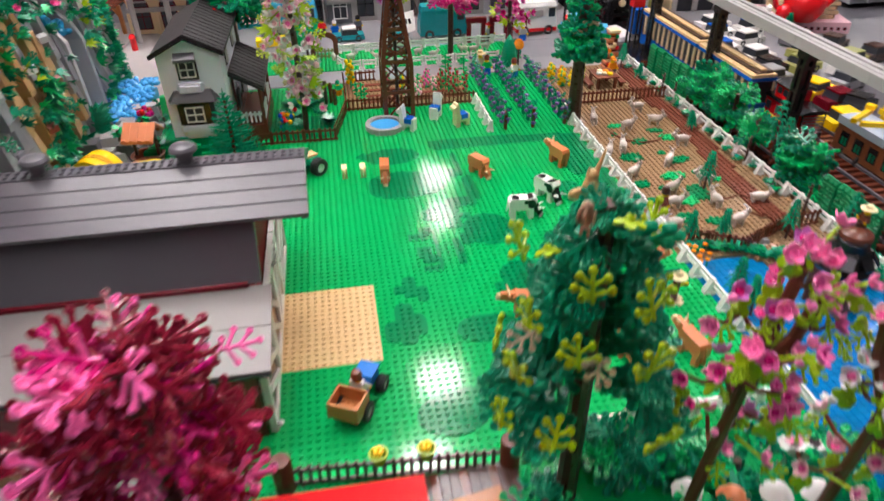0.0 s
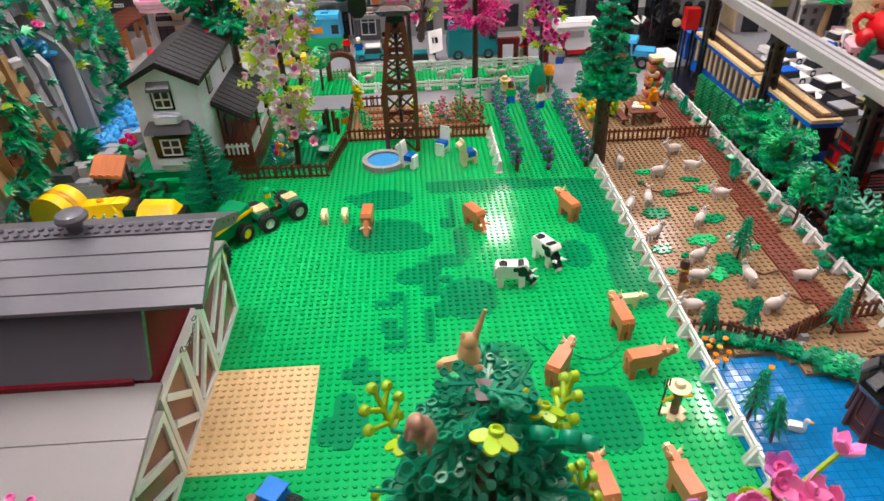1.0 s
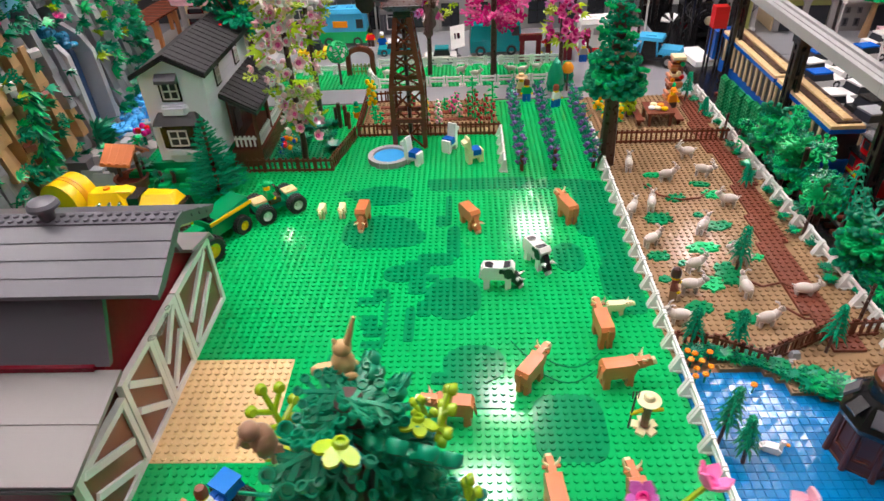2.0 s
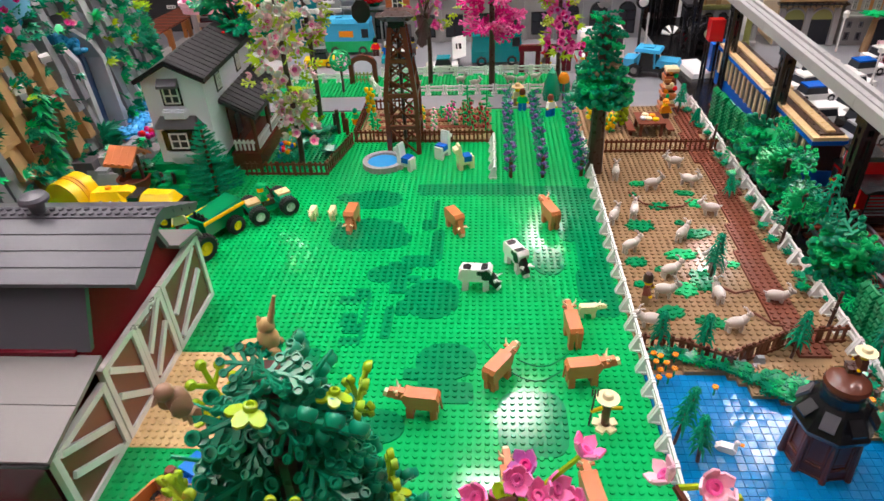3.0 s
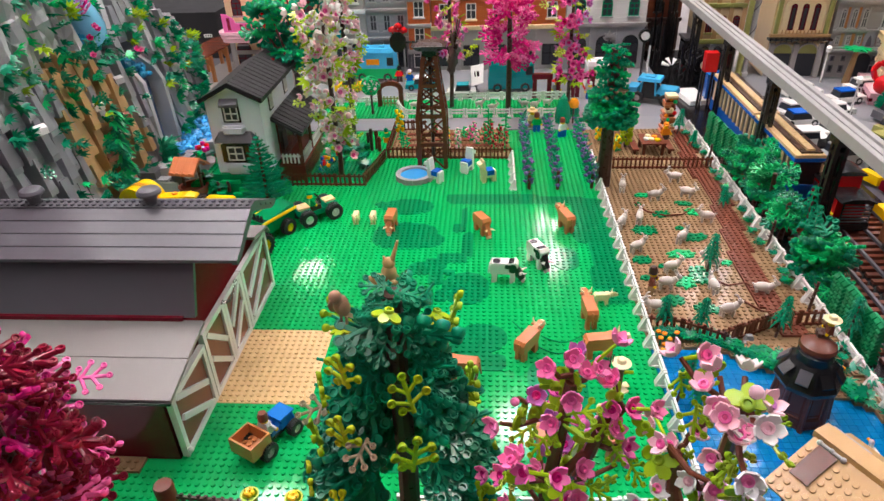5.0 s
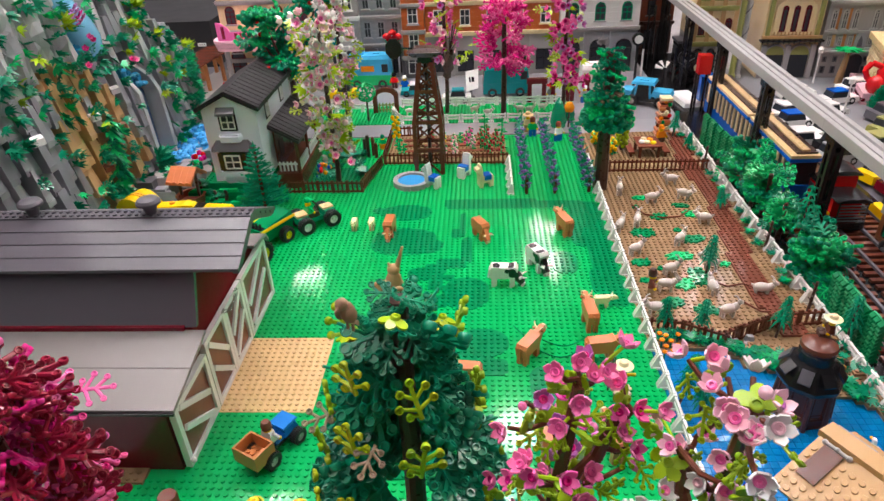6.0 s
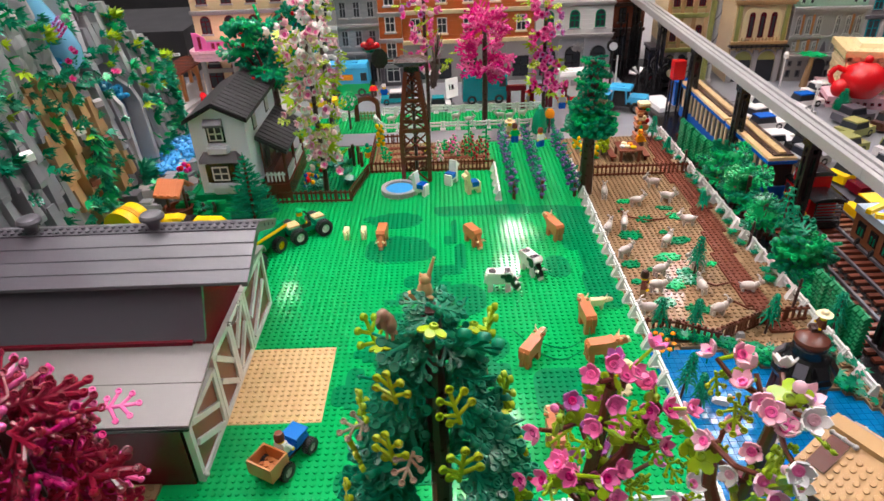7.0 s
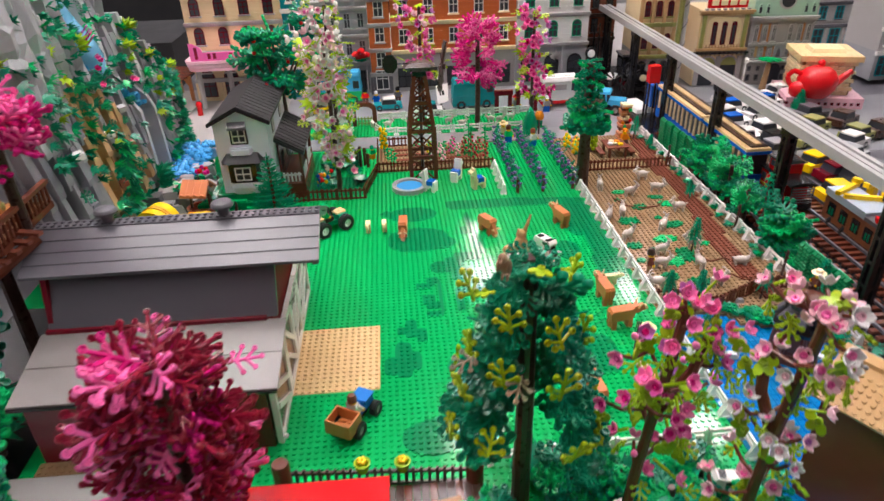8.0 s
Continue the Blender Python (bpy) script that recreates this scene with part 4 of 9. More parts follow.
def bird(x, y, z, rz, mat, lean):
    c = B()
    m = at(0, 0, 0) @ rot(y=lean)
    ball(c, (0, 0, 12), 7.5, 6.5, 11, 10, 7, m)
    ball(c, (4, 0, 25), 6, 5.5, 6, 10, 6, m)
    rod(c, (9, 0, 25), (14, 0, 23), 2, 0.5, 6, m)
    taper(c, -10, -3.4, -2, 3.4, -1, 3, 2, 1, m @ rot(y=-52))
    for s in (-1, 1):
        ball(c, (-2, s * 6, 12), 7, 2, 9, 8, 5, m @ rot(y=20))
        rod(c, (1, s * 3, 0), (1, s * 3, -8), 1.4, n=6)
    return solid("toy_bird", c, mat, put(x, y, z, rz) @ Matrix.Diagonal((0.66, 0.66, 0.66, 1)), "brown toy bird perched on the tree", "bird figurine", "birds on the tree")


BIRD1 = plastic("taupe plastic", (170, 132, 104), 0.34, 0.1, 0.05)
BIRD2 = plastic("buff plastic", (214, 172, 116), 0.34, 0.1, 0.05)
bird(238, -209, 283, 240, BIRD1, 10)


def squirrel():
    """Small upright animal: round back, pointed raised ears, flat tail out to one side."""
    c = B()
    ball(c, (0, 0, 8), 7, 6.4, 10, 14, 8)
    ball(c, (0.5, 0, 19), 5.6, 5, 5.4, 14, 8)
    rod(c, (3.5, 0, 21), (9.5, 0, 41), 2.4, 1.0, 10)
    rod(c, (-2.4, 0, 22), (-3.4, 0, 26), 2, 0.8, 8)
    taper(c, -16, -3, -3, 3, -4, 3.5, 1.2, 0.8, at(0, 0, 5, ry=-8))
    ball(c, (-15.5, 0, 2.6), 4, 3, 4, 10, 6)
    for s in (-1, 1):
        ball(c, (3, s * 5, 2), 5, 2.6, 3, 10, 6)
    return solid("toy_squirrel", c, BIRD2, put(258, -163, 275, 4) @ Matrix.Diagonal((0.74, 0.74, 0.74, 1)), "buff toy squirrel sitting upright on the tree top", "animal figurine")


squirrel()


def flowering_tree(x, y, name, label, seed, trunks, main, kinds, extra, size, low):
    """A branching brown tree; each cup flower sits on a bough of its own, with lime sprigs between them."""
    t = thing(name, put(x, y, 0), label, "tree", "flowering trees in front")
    rng = random.Random(seed)
    for tr in trunks:
        ringed_trunk(t, tr, 5.0, 4.0, BROWN)

    nodes = [Vector(a).lerp(Vector(b), f) for tr in trunks for a, b in zip(tr, tr[1:]) for f in (0.0, 0.25, 0.5, 0.75, 1.0)]

    def joint(p):
        """The nearest point on a trunk or bough below p."""
        return min(nodes, key=lambda q: (q - p).length + 3.0 * max(0.0, q.z - p.z + 6))

    blooms = [Vector((px - x, py - y, pz)) for px, py, pz in main]
    for k in range(low):
        tr = trunks[0]
        z = rng.uniform(84, 210)
        a, b = next((a, b) for a, b in zip(tr, tr[1:]) if b[2] >= z)
        q = Vector(a).lerp(Vector(b), (z - a[2]) / (b[2] - a[2]))
        ang = rng.uniform(0, 2 * math.pi)
        d = rng.uniform(18, 38)
        blooms.append(q + Vector((d * math.cos(ang), d * math.sin(ang), rng.uniform(2, 16))))
    lead = len(blooms)
    blooms.sort(key=lambda p: (joint(p) - p).length)
    for k in range(extra):
        p = blooms[k % lead]
        j = joint(p)
        q = p.lerp(j, rng.uniform(0.08, 0.8)) + Vector((rng.gauss(0, 10), rng.gauss(0, 10), rng.gauss(-8, 13)))
        q.z = min(max(q.z, 84), 282)
        blooms.append(q)
    for k, p in enumerate(blooms):
        j = joint(p)
        out = (Vector((p.x - j.x, p.y - j.y, 0)) * 0.05 + Vector((rng.uniform(-0.5, 0.35), rng.uniform(-0.9, -0.1), rng.uniform(0.35, 1.0)))).normalized()
        f = kinds[int(rng.random() * len(kinds))]
        if k < lead:
            mid = j.lerp(p, 0.55) + Vector((0, 0, -4))
            ringed_trunk(t, [tuple(j), tuple(mid), tuple(p - out * 3)], 1.9, 1.4, BROWN, "bough", 7)
            nodes.extend((mid, p - out * 4))
        else:
            b = blooms[(k - lead) % lead]
            n = min((j.lerp(b, f) for f in (0, 0.2, 0.4, 0.6, 0.8, 1)), key=lambda q: (q - p).length)
            c = B()
            rod(c, tuple(n), tuple(p + out), 1.3, 1.1, 6)
            part("stalk", c, LIME, t)
        share("bud" if f.endswith("bud") else "blossom", FLOWERS[f], t, aim_z(*p, out, rng.uniform(0, 72), size * rng.uniform(0.9, 1.06) * (0.78 if f.endswith("bud") else 1)))
        if k % 5 < 4:
            o = Vector((rng.gauss(0, 1), rng.gauss(-0.5, 1), rng.gauss(0.2, 0.8))).normalized()
            share("leaf", SPRIGS["lime"] if k % 5 < 2 else TREFOIL, t, facing(p.x + o.x * 4, p.y + o.y * 4, p.z - 10, (rng.uniform(-1, 1), rng.uniform(-0.6, 0.6), rng.uniform(-1.4, 0.4)), o + Vector((0, -0.6, 0.4)), rng.uniform(0.34, 0.46) * (1 if k % 5 < 2 else 1.7)))
    return t


flowering_tree(368, -228, "pink_flowering_tree", "brown branching toy tree with pink cup flowers and lime leaves", 5,
               [[(-22, 4, 0), (-16, 4, 80), (-9, 4, 150), (-3, 3, 205), (1, 2, 250)], [(-9, 4, 150), (16, 4, 190), (24, 4, 224)]],
               [(355, -231, 264), (369, -222, 263), (383, -220, 254), (367, -241, 251), (339, -213, 222), (327, -218, 206), (393, -222, 247), (403, -227, 231), (336, -249, 209), (367, -250, 197), (407, -215, 171), (321, -213, 155), (402, -232, 205), (332, -232, 176), (352, -200, 214)],
               ["petal", "pink", "petal", "pink", "petal", "petal_bud", "pink", "orchid", "petal"], 32, 0.8, 12)
flowering_tree(440, -266, "white_flowering_tree", "brown branching toy tree with white and light pink cup flowers", 9,
               [[(1, 18, 0), (2, 15, 80), (2, 9, 150), (3, 2, 210), (4, -6, 282)], [(2, 10, 146), (-9, 22, 184), (-10, 26, 214)]],
               [(439, -245, 277), (449, -255, 286), (444, -279, 295), (445, -293, 287), (438, -237, 222), (430, -277, 283), (436, -306, 269), (430, -267, 219), (428, -295, 249), (423, -230, 275), (427, -237, 211), (414, -262, 240), (448, -240, 250)],
               ["lpink", "whitep", "lpink", "lpink", "lpink_bud", "whitep", "white", "whiteo"], 30, 0.82, 14)


def magenta_tree(x, y, s, seed, leaves, label, top, z0, rad, trunk_h, pinks=True):
    t = thing("magenta_tree", put(x, y, 0), label, "tree")
    rng = random.Random(seed)
    ringed_trunk(t, [(0, 0, 0), (1, 0, trunk_h * 0.5), (0, 1, trunk_h)], 8 * s, 6 * s, DBROWN)
    for k in range(leaves):
        u = rng.random()
        z = z0 + u * (top - z0)
        reach = rad * math.sin(math.pi * min(1, 0.18 + 0.78 * u)) ** 0.7 * (0.3 + 0.7 * rng.random())
        a = rng.random() * 2 * math.pi
        px, py = reach * 0.6 * math.cos(a), reach * 0.6 * math.sin(a)
        d = Vector((math.cos(a), math.sin(a), rng.uniform(-0.4, 0.7)))
        r = rng.random()
        kind = ("wine" if r < 0.4 + 0.42 * u else "magenta" if r < 0.78 + 0.12 * u else "orchid" if u < 0.3 and k % 3 == 0 else "pink") if pinks else ("magenta" if r < 0.55 else "pink")
        share("leaf", SPRIGS[kind], t, aim(px, py, z, d, roll=rng.uniform(-70, 70), s=rng.uniform(0.7, 1.08) * s))
    return t


m1 = magenta_tree(-28, -204, 1.0, 31, 200, "dense toy tree with wine red and magenta leaves", 229, 60, 68, 216)
share("leaf", SPRIGS["wine"], m1, aim(8, 34, 186, (1, 0.12, 0.06), roll=25, s=0.9))
share("leaf", SPRIGS["pink"], m1, aim(44, 38, 188, (1, 0.15, 0.02), roll=30, s=0.66))
magenta_tree(363, 905, 0.8, 32, 130, "toy tree with bright magenta leaves beside the sheep meadow", 250, 110, 78, 220, False)
magenta_tree(-255, 85, 1.0, 33, 70, "toy tree with bright magenta leaves on the tree house", 345, 285, 62, 320, False)


# ---- blossom trees further back ----
def blossom_tree(x, y, z0, z1, rad, seed, cols, label, trunk_mat=DBROWN, n=120):
    t = thing("blossom_tree", put(x, y, 0), label, "tree", "blossom trees in the village")
    rng = random.Random(seed)
    ringed_trunk(t, [(0, 0, 0), (2, 0, z0 * 0.6), (0, 1, (z0 + z1) / 2), (1, 0, z1 - 12)], 5, 3.5, trunk_mat)
    for k in range(n):
        u = rng.random()
        z = z0 + u * (z1 - z0)
        reach = rad * (0.74 + 0.26 * math.sin(u * 11 + seed)) * (0.3 + 0.7 * rng.random())
        a = rng.random() * 2 * math.pi
        o = Vector((math.cos(a), math.sin(a), rng.uniform(-0.3, 0.6)))
        p = (reach * o.x - rad * 0.5 * (u - 0.35), reach * o.y, z)
        if k % 3 == 0:
            share("leaf", SPRIGS[("ygreen_small", "lime_small", "lime_frond")[k % 9 // 3]], t, aim(*p, o, roll=rng.uniform(-60, 60), s=rng.uniform(0.6, 0.95)))
        else:
            share("blossom", FLOWERS[cols[int(rng.random() * len(cols))]], t, aim_z(*p, o, 0, rng.uniform(0.8, 1.12)))
    return t


blossom_tree(50, 580, 52, 300, 52, 3, ["lpink", "whitep", "white", "whitep", "cream", "lpink", "white", "lpink_bud"], "tall slim toy tree full of pink and white blossom", n=290)
blossom_tree(40, 770, 150, 330, 42, 4, ["lpink", "white", "lpink", "white_bud"], "tall toy tree with pale pink blossom behind the farmhouse", n=150)
blossom_tree(235, 955, 110, 290, 52, 5, ["pink", "pink", "orchid", "lpink"], "toy tree with pink blossom and lime leaves behind the windmill", n=100)
blossom_tree(492, 905, 70, 275, 46, 6, ["pink", "pink", "orchid", "magenta"], "slim toy tree with pink blossom beside the camper", n=130)


# ---- conifers ----
def needle_tree(x, y, z, h, r, seed, label):
    """A stiff pine of separate pointed needles that stand out in whorls."""
    t = thing("pine_tree", put(x, y, z), label, "tree", "toy pines")
    rng = random.Random(seed)
    ringed_trunk(t, [(0, 0, 0), (0, 0, h * 0.5), (0, 0, h * 0.92)], 3.4, 1.6, BROWN, n=7)
    c = B()
    n = 15
    for k in range(n):
        u = k / (n - 1)
        zz = h * (0.06 + 0.86 * u)
        rr = r * (1 - u) ** 0.85 + 6
        m = int(7 + 8 * (1 - u))
        for j in range(m):
            a = j * 2 * math.pi / m + k * 0.9 + rng.uniform(-0.15, 0.15)
            e = rr * rng.uniform(0.7, 1.14)
            q = rr * 0.14
            dz = rr * rng.uniform(0.1, 0.42)
            w = 2.0
            ca, sa = math.cos(a), math.sin(a)
            faces(c, [(q * ca - sa * w, q * sa + ca * w, zz), (q * ca + sa * w, q * sa - ca * w, zz), (e * ca, e * sa, zz + dz), (q * ca, q * sa, zz + 3.4)], [(0, 1, 2), (1, 3, 2), (3, 0, 2), (0, 3, 1)])
            # short side needles along the branch
            for f, side in ((0.45, 1), (0.45, -1), (0.7, 1), (0.7, -1)):
                bx, by, bz = q * ca + (e - q) * f * ca, q * sa + (e - q) * f * sa, zz + dz * f
                b = a + side * 0.75
                l = rr * 0.3
                faces(c, [(bx - sa * 1.5, by + ca * 1.5, bz), (bx + sa * 1.5, by - ca * 1.5, bz), (bx + l * math.cos(b), by + l * math.sin(b), bz + l * 0.35), (bx, by, bz + 2.2)], [(0, 1, 2), (1, 3, 2), (3, 0, 2), (0, 3, 1)])
    rod(c, (0, 0, h * 0.86), (0, 0, h), 3, 0.3, 6)
    part("needles", c, PINE, t)
    return t


needle_tree(-58, 478, 0, 128, 43, 1, "spiky dark green toy pine beside the farmhouse")


def small_pine(x, y, z, h, seed):
    """A thin leaning stem with a few drooping pointed fronds at its upper half."""
    t = thing("small_pine", put(x, y, z), "small leaning toy pine with drooping green fronds", "tree", "small toy pines")
    rng = random.Random(seed)
    lean = Vector((rng.uniform(-0.05, 0.3), rng.uniform(0.0, 0.3), 1))
    tip = lean * h
    ringed_trunk(t, [(0, 0, 0), tuple(lean * h * 0.5), tuple(tip * 0.9)], 1.7, 1.3, DBROWN, n=7)
    c = B()
    for k in range(7):
        u = 0.42 + 0.58 * k / 6
        p = lean * h * u
        rr = h * 0.34 * (1.15 - u) + 3.5
        for j in range(7):
            a = j * 2 * math.pi / 7 + k * 0.8 + rng.uniform(-0.2, 0.2)
            e = rr * rng.uniform(0.8, 1.15)
            ca, sa, w = math.cos(a), math.sin(a), 1.7
            mid, end = p + Vector((0.55 * e * ca, 0.55 * e * sa, 1.2)), p + Vector((e * ca, e * sa, -0.5 * e))
            side = Vector((-sa * w, ca * w, 0))
            up = Vector((0, 0, 1.5))
            faces(c, [p + side * 0.6, p - side * 0.6, mid - side, mid + side, end, mid + up, p + up], [(0, 1, 2, 3), (3, 2, 4), (1, 6, 5, 2), (6, 0, 3, 5), (2, 5, 4), (5, 3, 4)])
    rod(c, tuple(tip * 0.88), tuple(tip * 1.04), 2, 0.3, 6)
    part("fronds", c, PINE, t)


for x, y, z, h, sd in ((522, 16, 0, 52, 2), (538, -2, -1, 46, 3), (533, 138, 0, 48, 4), (572, 128, 0, 46, 5), (664, 128, 0, 48, 6), (620, 262, 0, 60, 7), (698, 452, 0, 34, 8), (700, 770, 0, 52, 9), (712, 705, 0, 32, 10), (735, 110, 0, 62, 11), (768, 330, -2, 92, 12), (770, 300, -2, 78, 13), (772, 482, -2, 84, 14), (766, 232, -2, 60, 15)):
    small_pine(x, y, z, h, sd)


def big_tree(x, y, label, seed):
    """Dark trunk with a narrow spire of tiers and a wider skirt of leaf elements below."""
    t = thing("tiered_tree", put(x, y, 0), label, "tree")
    rng = random.Random(seed)
    ringed_trunk(t, [(0, 0, 0), (0, 0, 60), (0, 0, 120), (0, 0, 236)], 13, 8, DBROWN)
    tiers = [(120, 1.0, 8), (128, 1.0, 9), (141, 1.0, 9), (152, 0.88, 8), (163, 0.74, 8), (176, 0.6, 6), (190, 0.6, 6), (204, 0.6, 6), (218, 0.54, 6), (230, 0.5, 6), (238, 0.4, 5)]
    for k, (z, s, n) in enumerate(tiers):
        for j in range(n):
            a = j * 2 * math.pi / n + k * 0.9 + rng.uniform(-0.2, 0.2)
            d = Vector((math.cos(a), math.sin(a), rng.uniform(-0.3, 0.12)))
            share("leaf", SPRIGS[("fresh", "green", "pine")[int(rng.random() * 3)]], t, aim(3 * math.cos(a), 3 * math.sin(a), z + rng.uniform(-4, 4), d, roll=rng.uniform(-30, 30), s=s * rng.uniform(0.82, 1.08)))
    for k in range(5):
        a = k * 1.3
        share("leaf", SPRIGS["tan"], t, aim(0, 0, 128 + 12 * k, (math.cos(a), math.sin(a), -0.1), s=0.7))
    return t


big_tree(520, 545, "tall toy tree with a dark trunk and tiers of green leaves", 2)


def leafy_bush(x, y, z, h, r, seed, n, kinds, label, trunk=DBROWN, name="jungle_tree", group="jungle trees along the railway"):
    t = thing(name, put(x, y, z), label, "tree", group)
    rng = random.Random(seed)
    ringed_trunk(t, [(0, 0, 0), (2, 1, h * 0.5), (0, 0, h * 0.85)], max(3, r * 0.16), max(2, r * 0.1), trunk)
    leaves = []
    for k in range(n):
        u = rng.random()
        a = rng.random() * 2 * math.pi
        zz = h * (0.3 + 0.66 * u)
        d = Vector((math.cos(a), math.sin(a), rng.uniform(-0.5, 0.55)))
        q = r * 0.35 * rng.random()
        kk = kinds[int(rng.random() * len(kinds))]
        leaves.append((SPRIGS[kk], aim(q * math.cos(a), q * math.sin(a), zz, d, roll=rng.uniform(-50, 50), s=rng.uniform(0.75, 1.05) * r / 44 * (1.25 if kk.endswith(("small", "frond")) else 1))))
    if name == "shrub":
        cluster("leaves", leaves, t)
    else:
        for me, m in leaves:
            share("leaf", me, t, m)
    return t


def crown_tree(x, y, z, h, r, seed, n, label):
    """A broad crown of leaf sprays on a forked dark trunk, with gaps and red berries."""
    t = thing("leafy_tree", put(x, y, z), label, "tree")
    rng = random.Random(seed)
    ringed_trunk(t, [(0, 0, 0), (2, 1, h * 0.4), (0, 0, h * 0.7)], 8, 5, DBROWN)
    hubs = []
    for k in range(9):
        a = k * 2.4
        p = (r * (0.35 + 0.3 * (k % 3)) * math.cos(a), r * (0.35 + 0.3 * (k % 3)) * math.sin(a), h * (0.56 + 0.052 * k))
        ringed_trunk(t, [(0, 0, h * 0.45), (p[0] * 0.5, p[1] * 0.5, (p[2] + h * 0.45) / 2), p], 3, 2, DBROWN, "bough", 7)
        hubs.append(p)
    for k in range(n):
        p = hubs[k % 9]
        o = Vector((rng.gauss(0, 1), rng.gauss(0, 1), rng.gauss(-0.1, 0.5))).normalized()
        kind = ("green", "fresh_frond", "green_frond", "pine", "fresh", "green")[int(rng.random() * 6)]
        s = rng.uniform(0.62, 0.86) * (1.4 if kind.endswith(("frond", "small")) else 1)
        share("leaf", SPRIGS[kind], t, aim(p[0] + 10 * o.x, p[1] + 10 * o.y, p[2] + 6 * o.z, o, roll=rng.uniform(-40, 40), s=s))
    for k in range(10):
        p = hubs[k % 9]
        c = B()
        ball(c, (p[0] + rng.uniform(-18, 18), p[1] - 26, p[2] + rng.uniform(-8, 14)), 4)
        part("berry", c, RED, t, "red berry")
    return t


crown_tree(-70, 790, 0, 290, 78, 11, 180, "broad green toy tree with red berries behind the farmhouse")
for k, (x, y, h, r, n) in enumerate(((764, 522, 92, 36, 46), (760, 440, 84, 30, 40), (756, 366, 70, 27, 34), (762, 250, 70, 36, 46), (752, 470, 46, 24, 24), (756, 200, 36, 24, 22), (746, 566, 52, 22, 24))):
    leafy_bush(x, y, -2, h, r, 40 + k, n, ["green", "fresh", "fresh", "pine", "fresh_frond"], "lush green toy jungle tree beside the railway")


def hedge_block(x, y, h, seed):
    """Upright hedge slab of pressed leaf rows."""
    t = thing("hedge", put(x, y, -2), "upright green toy hedge of stacked leaves", "hedge", "hedges along the railway")
    rng = random.Random(seed)
    c = B()
    for i in range(3):
        for k in range(int(h / 6)):
            z = 3 + 6 * k
            for s in (-1, 1):
                w = 5.5 + rng.uniform(-0.6, 0.6)
                faces(c, [(s * 1, -9 + 9 * i - 4, z), (s * w, -9 + 9 * i - 3.6, z - 2.6), (s * w, -9 + 9 * i + 3.6, z - 2.6), (s * 1, -9 + 9 * i + 4, z), (s * 1, -9 + 9 * i - 4, z + 5), (s * w, -9 + 9 * i - 3.6, z + 0.4), (s * w, -9 + 9 * i + 3.6, z + 0.4), (s * 1, -9 + 9 * i + 4, z + 5)], BOX)
    box(c, -1.5, -13, 0, 1.5, 13, h)
    part("leaves", c, HEDGE, t)
    return t


for k in range(7):
    hedge_block(752 + 4 * k, 732 - 26 * k, 62 - 2 * k, k)
for k in range(4):
    hedge_block(750 + 3 * (k % 2), 176 - 27 * k, 56, 20 + k)


def cypress(x, y, h, r, label):
    c = B()
    lathe(c, [(0, 4), (r * 0.7, 5), (r, h * 0.3), (r * 0.85, h * 0.55), (r * 0.45, h * 0.82), (0, h)], 14)
    for k in range(14):
        a = k * 2 * math.pi / 14
        for j in range(7):
            z = 8 + j * h * 0.115
            rr = r * (1.02 - 0.11 * j) if j > 1 else r * (0.8 + 0.12 * j)
            ball(c, (rr * math.cos(a + j * 0.22), rr * math.sin(a + j * 0.22), z), 2.2, 2.2, h * 0.055, 5, 4)
    t = thing("cypress", put(x, y, 0), label, "tree")
    part("crown", c, PINE, t)
    c = B()
    rod(c, (0, 0, 0), (0, 0, 6), 3)
    part("trunk", c, BROWN, t)


cypress(477, 838, 70, 17, "smooth dark green toy cypress by the road")
cypress(506, 890, 44, 12, "small dark green toy cypress by the road")


def ball_tree(x, y):
    t = thing("ball_tree", put(x, y, 0), "small toy tree with a round openwork green crown", "tree")
    c = B()
    rod(c, (0, 0, 0), (0, 0, 54), 2.6, n=8)
    part("trunk", c, DBROWN, t)
    c = B()
    rng = random.Random(3)
    for k in range(60):
        v = Vector((rng.gauss(0, 1), rng.gauss(0, 1), rng.gauss(0, 1))).normalized()
        w = v.cross(Vector((rng.gauss(0, 1), rng.gauss(0, 1), rng.gauss(0, 1)))).normalized()
        p = Vector((0, 0, 66)) + v * 19
        tube(c, [p - w * 8, p + v * 2, p + w * 8], 1.6, 5)
    part("crown", c, LEAF2, t)


ball_tree(57, 915)

for k, (x, y, z, r) in enumerate(((-178, 508, 25, 16), (-150, 497, 12, 14), (-206, 560, 38, 18), (-190, 640, 38, 16), (-172, 560, 38, 15), (-236, 524, 38, 18), (-132, 497, 12, 13), (-250, 470, 0, 16))):
    leafy_bush(x, y, z, 22, r, 200 + k, 9, ["green_frond", "fresh_frond", "green_small", "pine_frond"], "low green toy shrub beside the farmhouse steps", name="shrub", group="shrubs by the farmhouse")

# ---- rocky mountain with a waterfall ----
def along(table, v):
    """The value at v on a line through (place, value) pairs."""
    for (a, p), (b, q) in zip(table, table[1:]):
        if v <= b:
            return p + (q - p) * max(0.0, v - a) / (b - a)
    return table[-1][1]


ROCK_FOOT = ((190, -262), (280, -262), (358, -288), (470, -305), (640, -299), (700, -299), (800, -304), (880, -314), (950, -340), (1010, -382))
ROCK_TOP = ((190, 410), (600, 410), (690, 350), (740, 318), (790, 272), (850, 226), (900, 178), (940, 142), (965, 96), (1000, 40))


def rock_x(y, z):
    """The rock face: steep below, leaning back above."""
    return along(ROCK_FOOT, y) - 0.06 * min(z, 160) - along(((500, 0.16), (590, 0.42), (720, 0.42), (800, 0.32)), y) * max(0, z - 160)


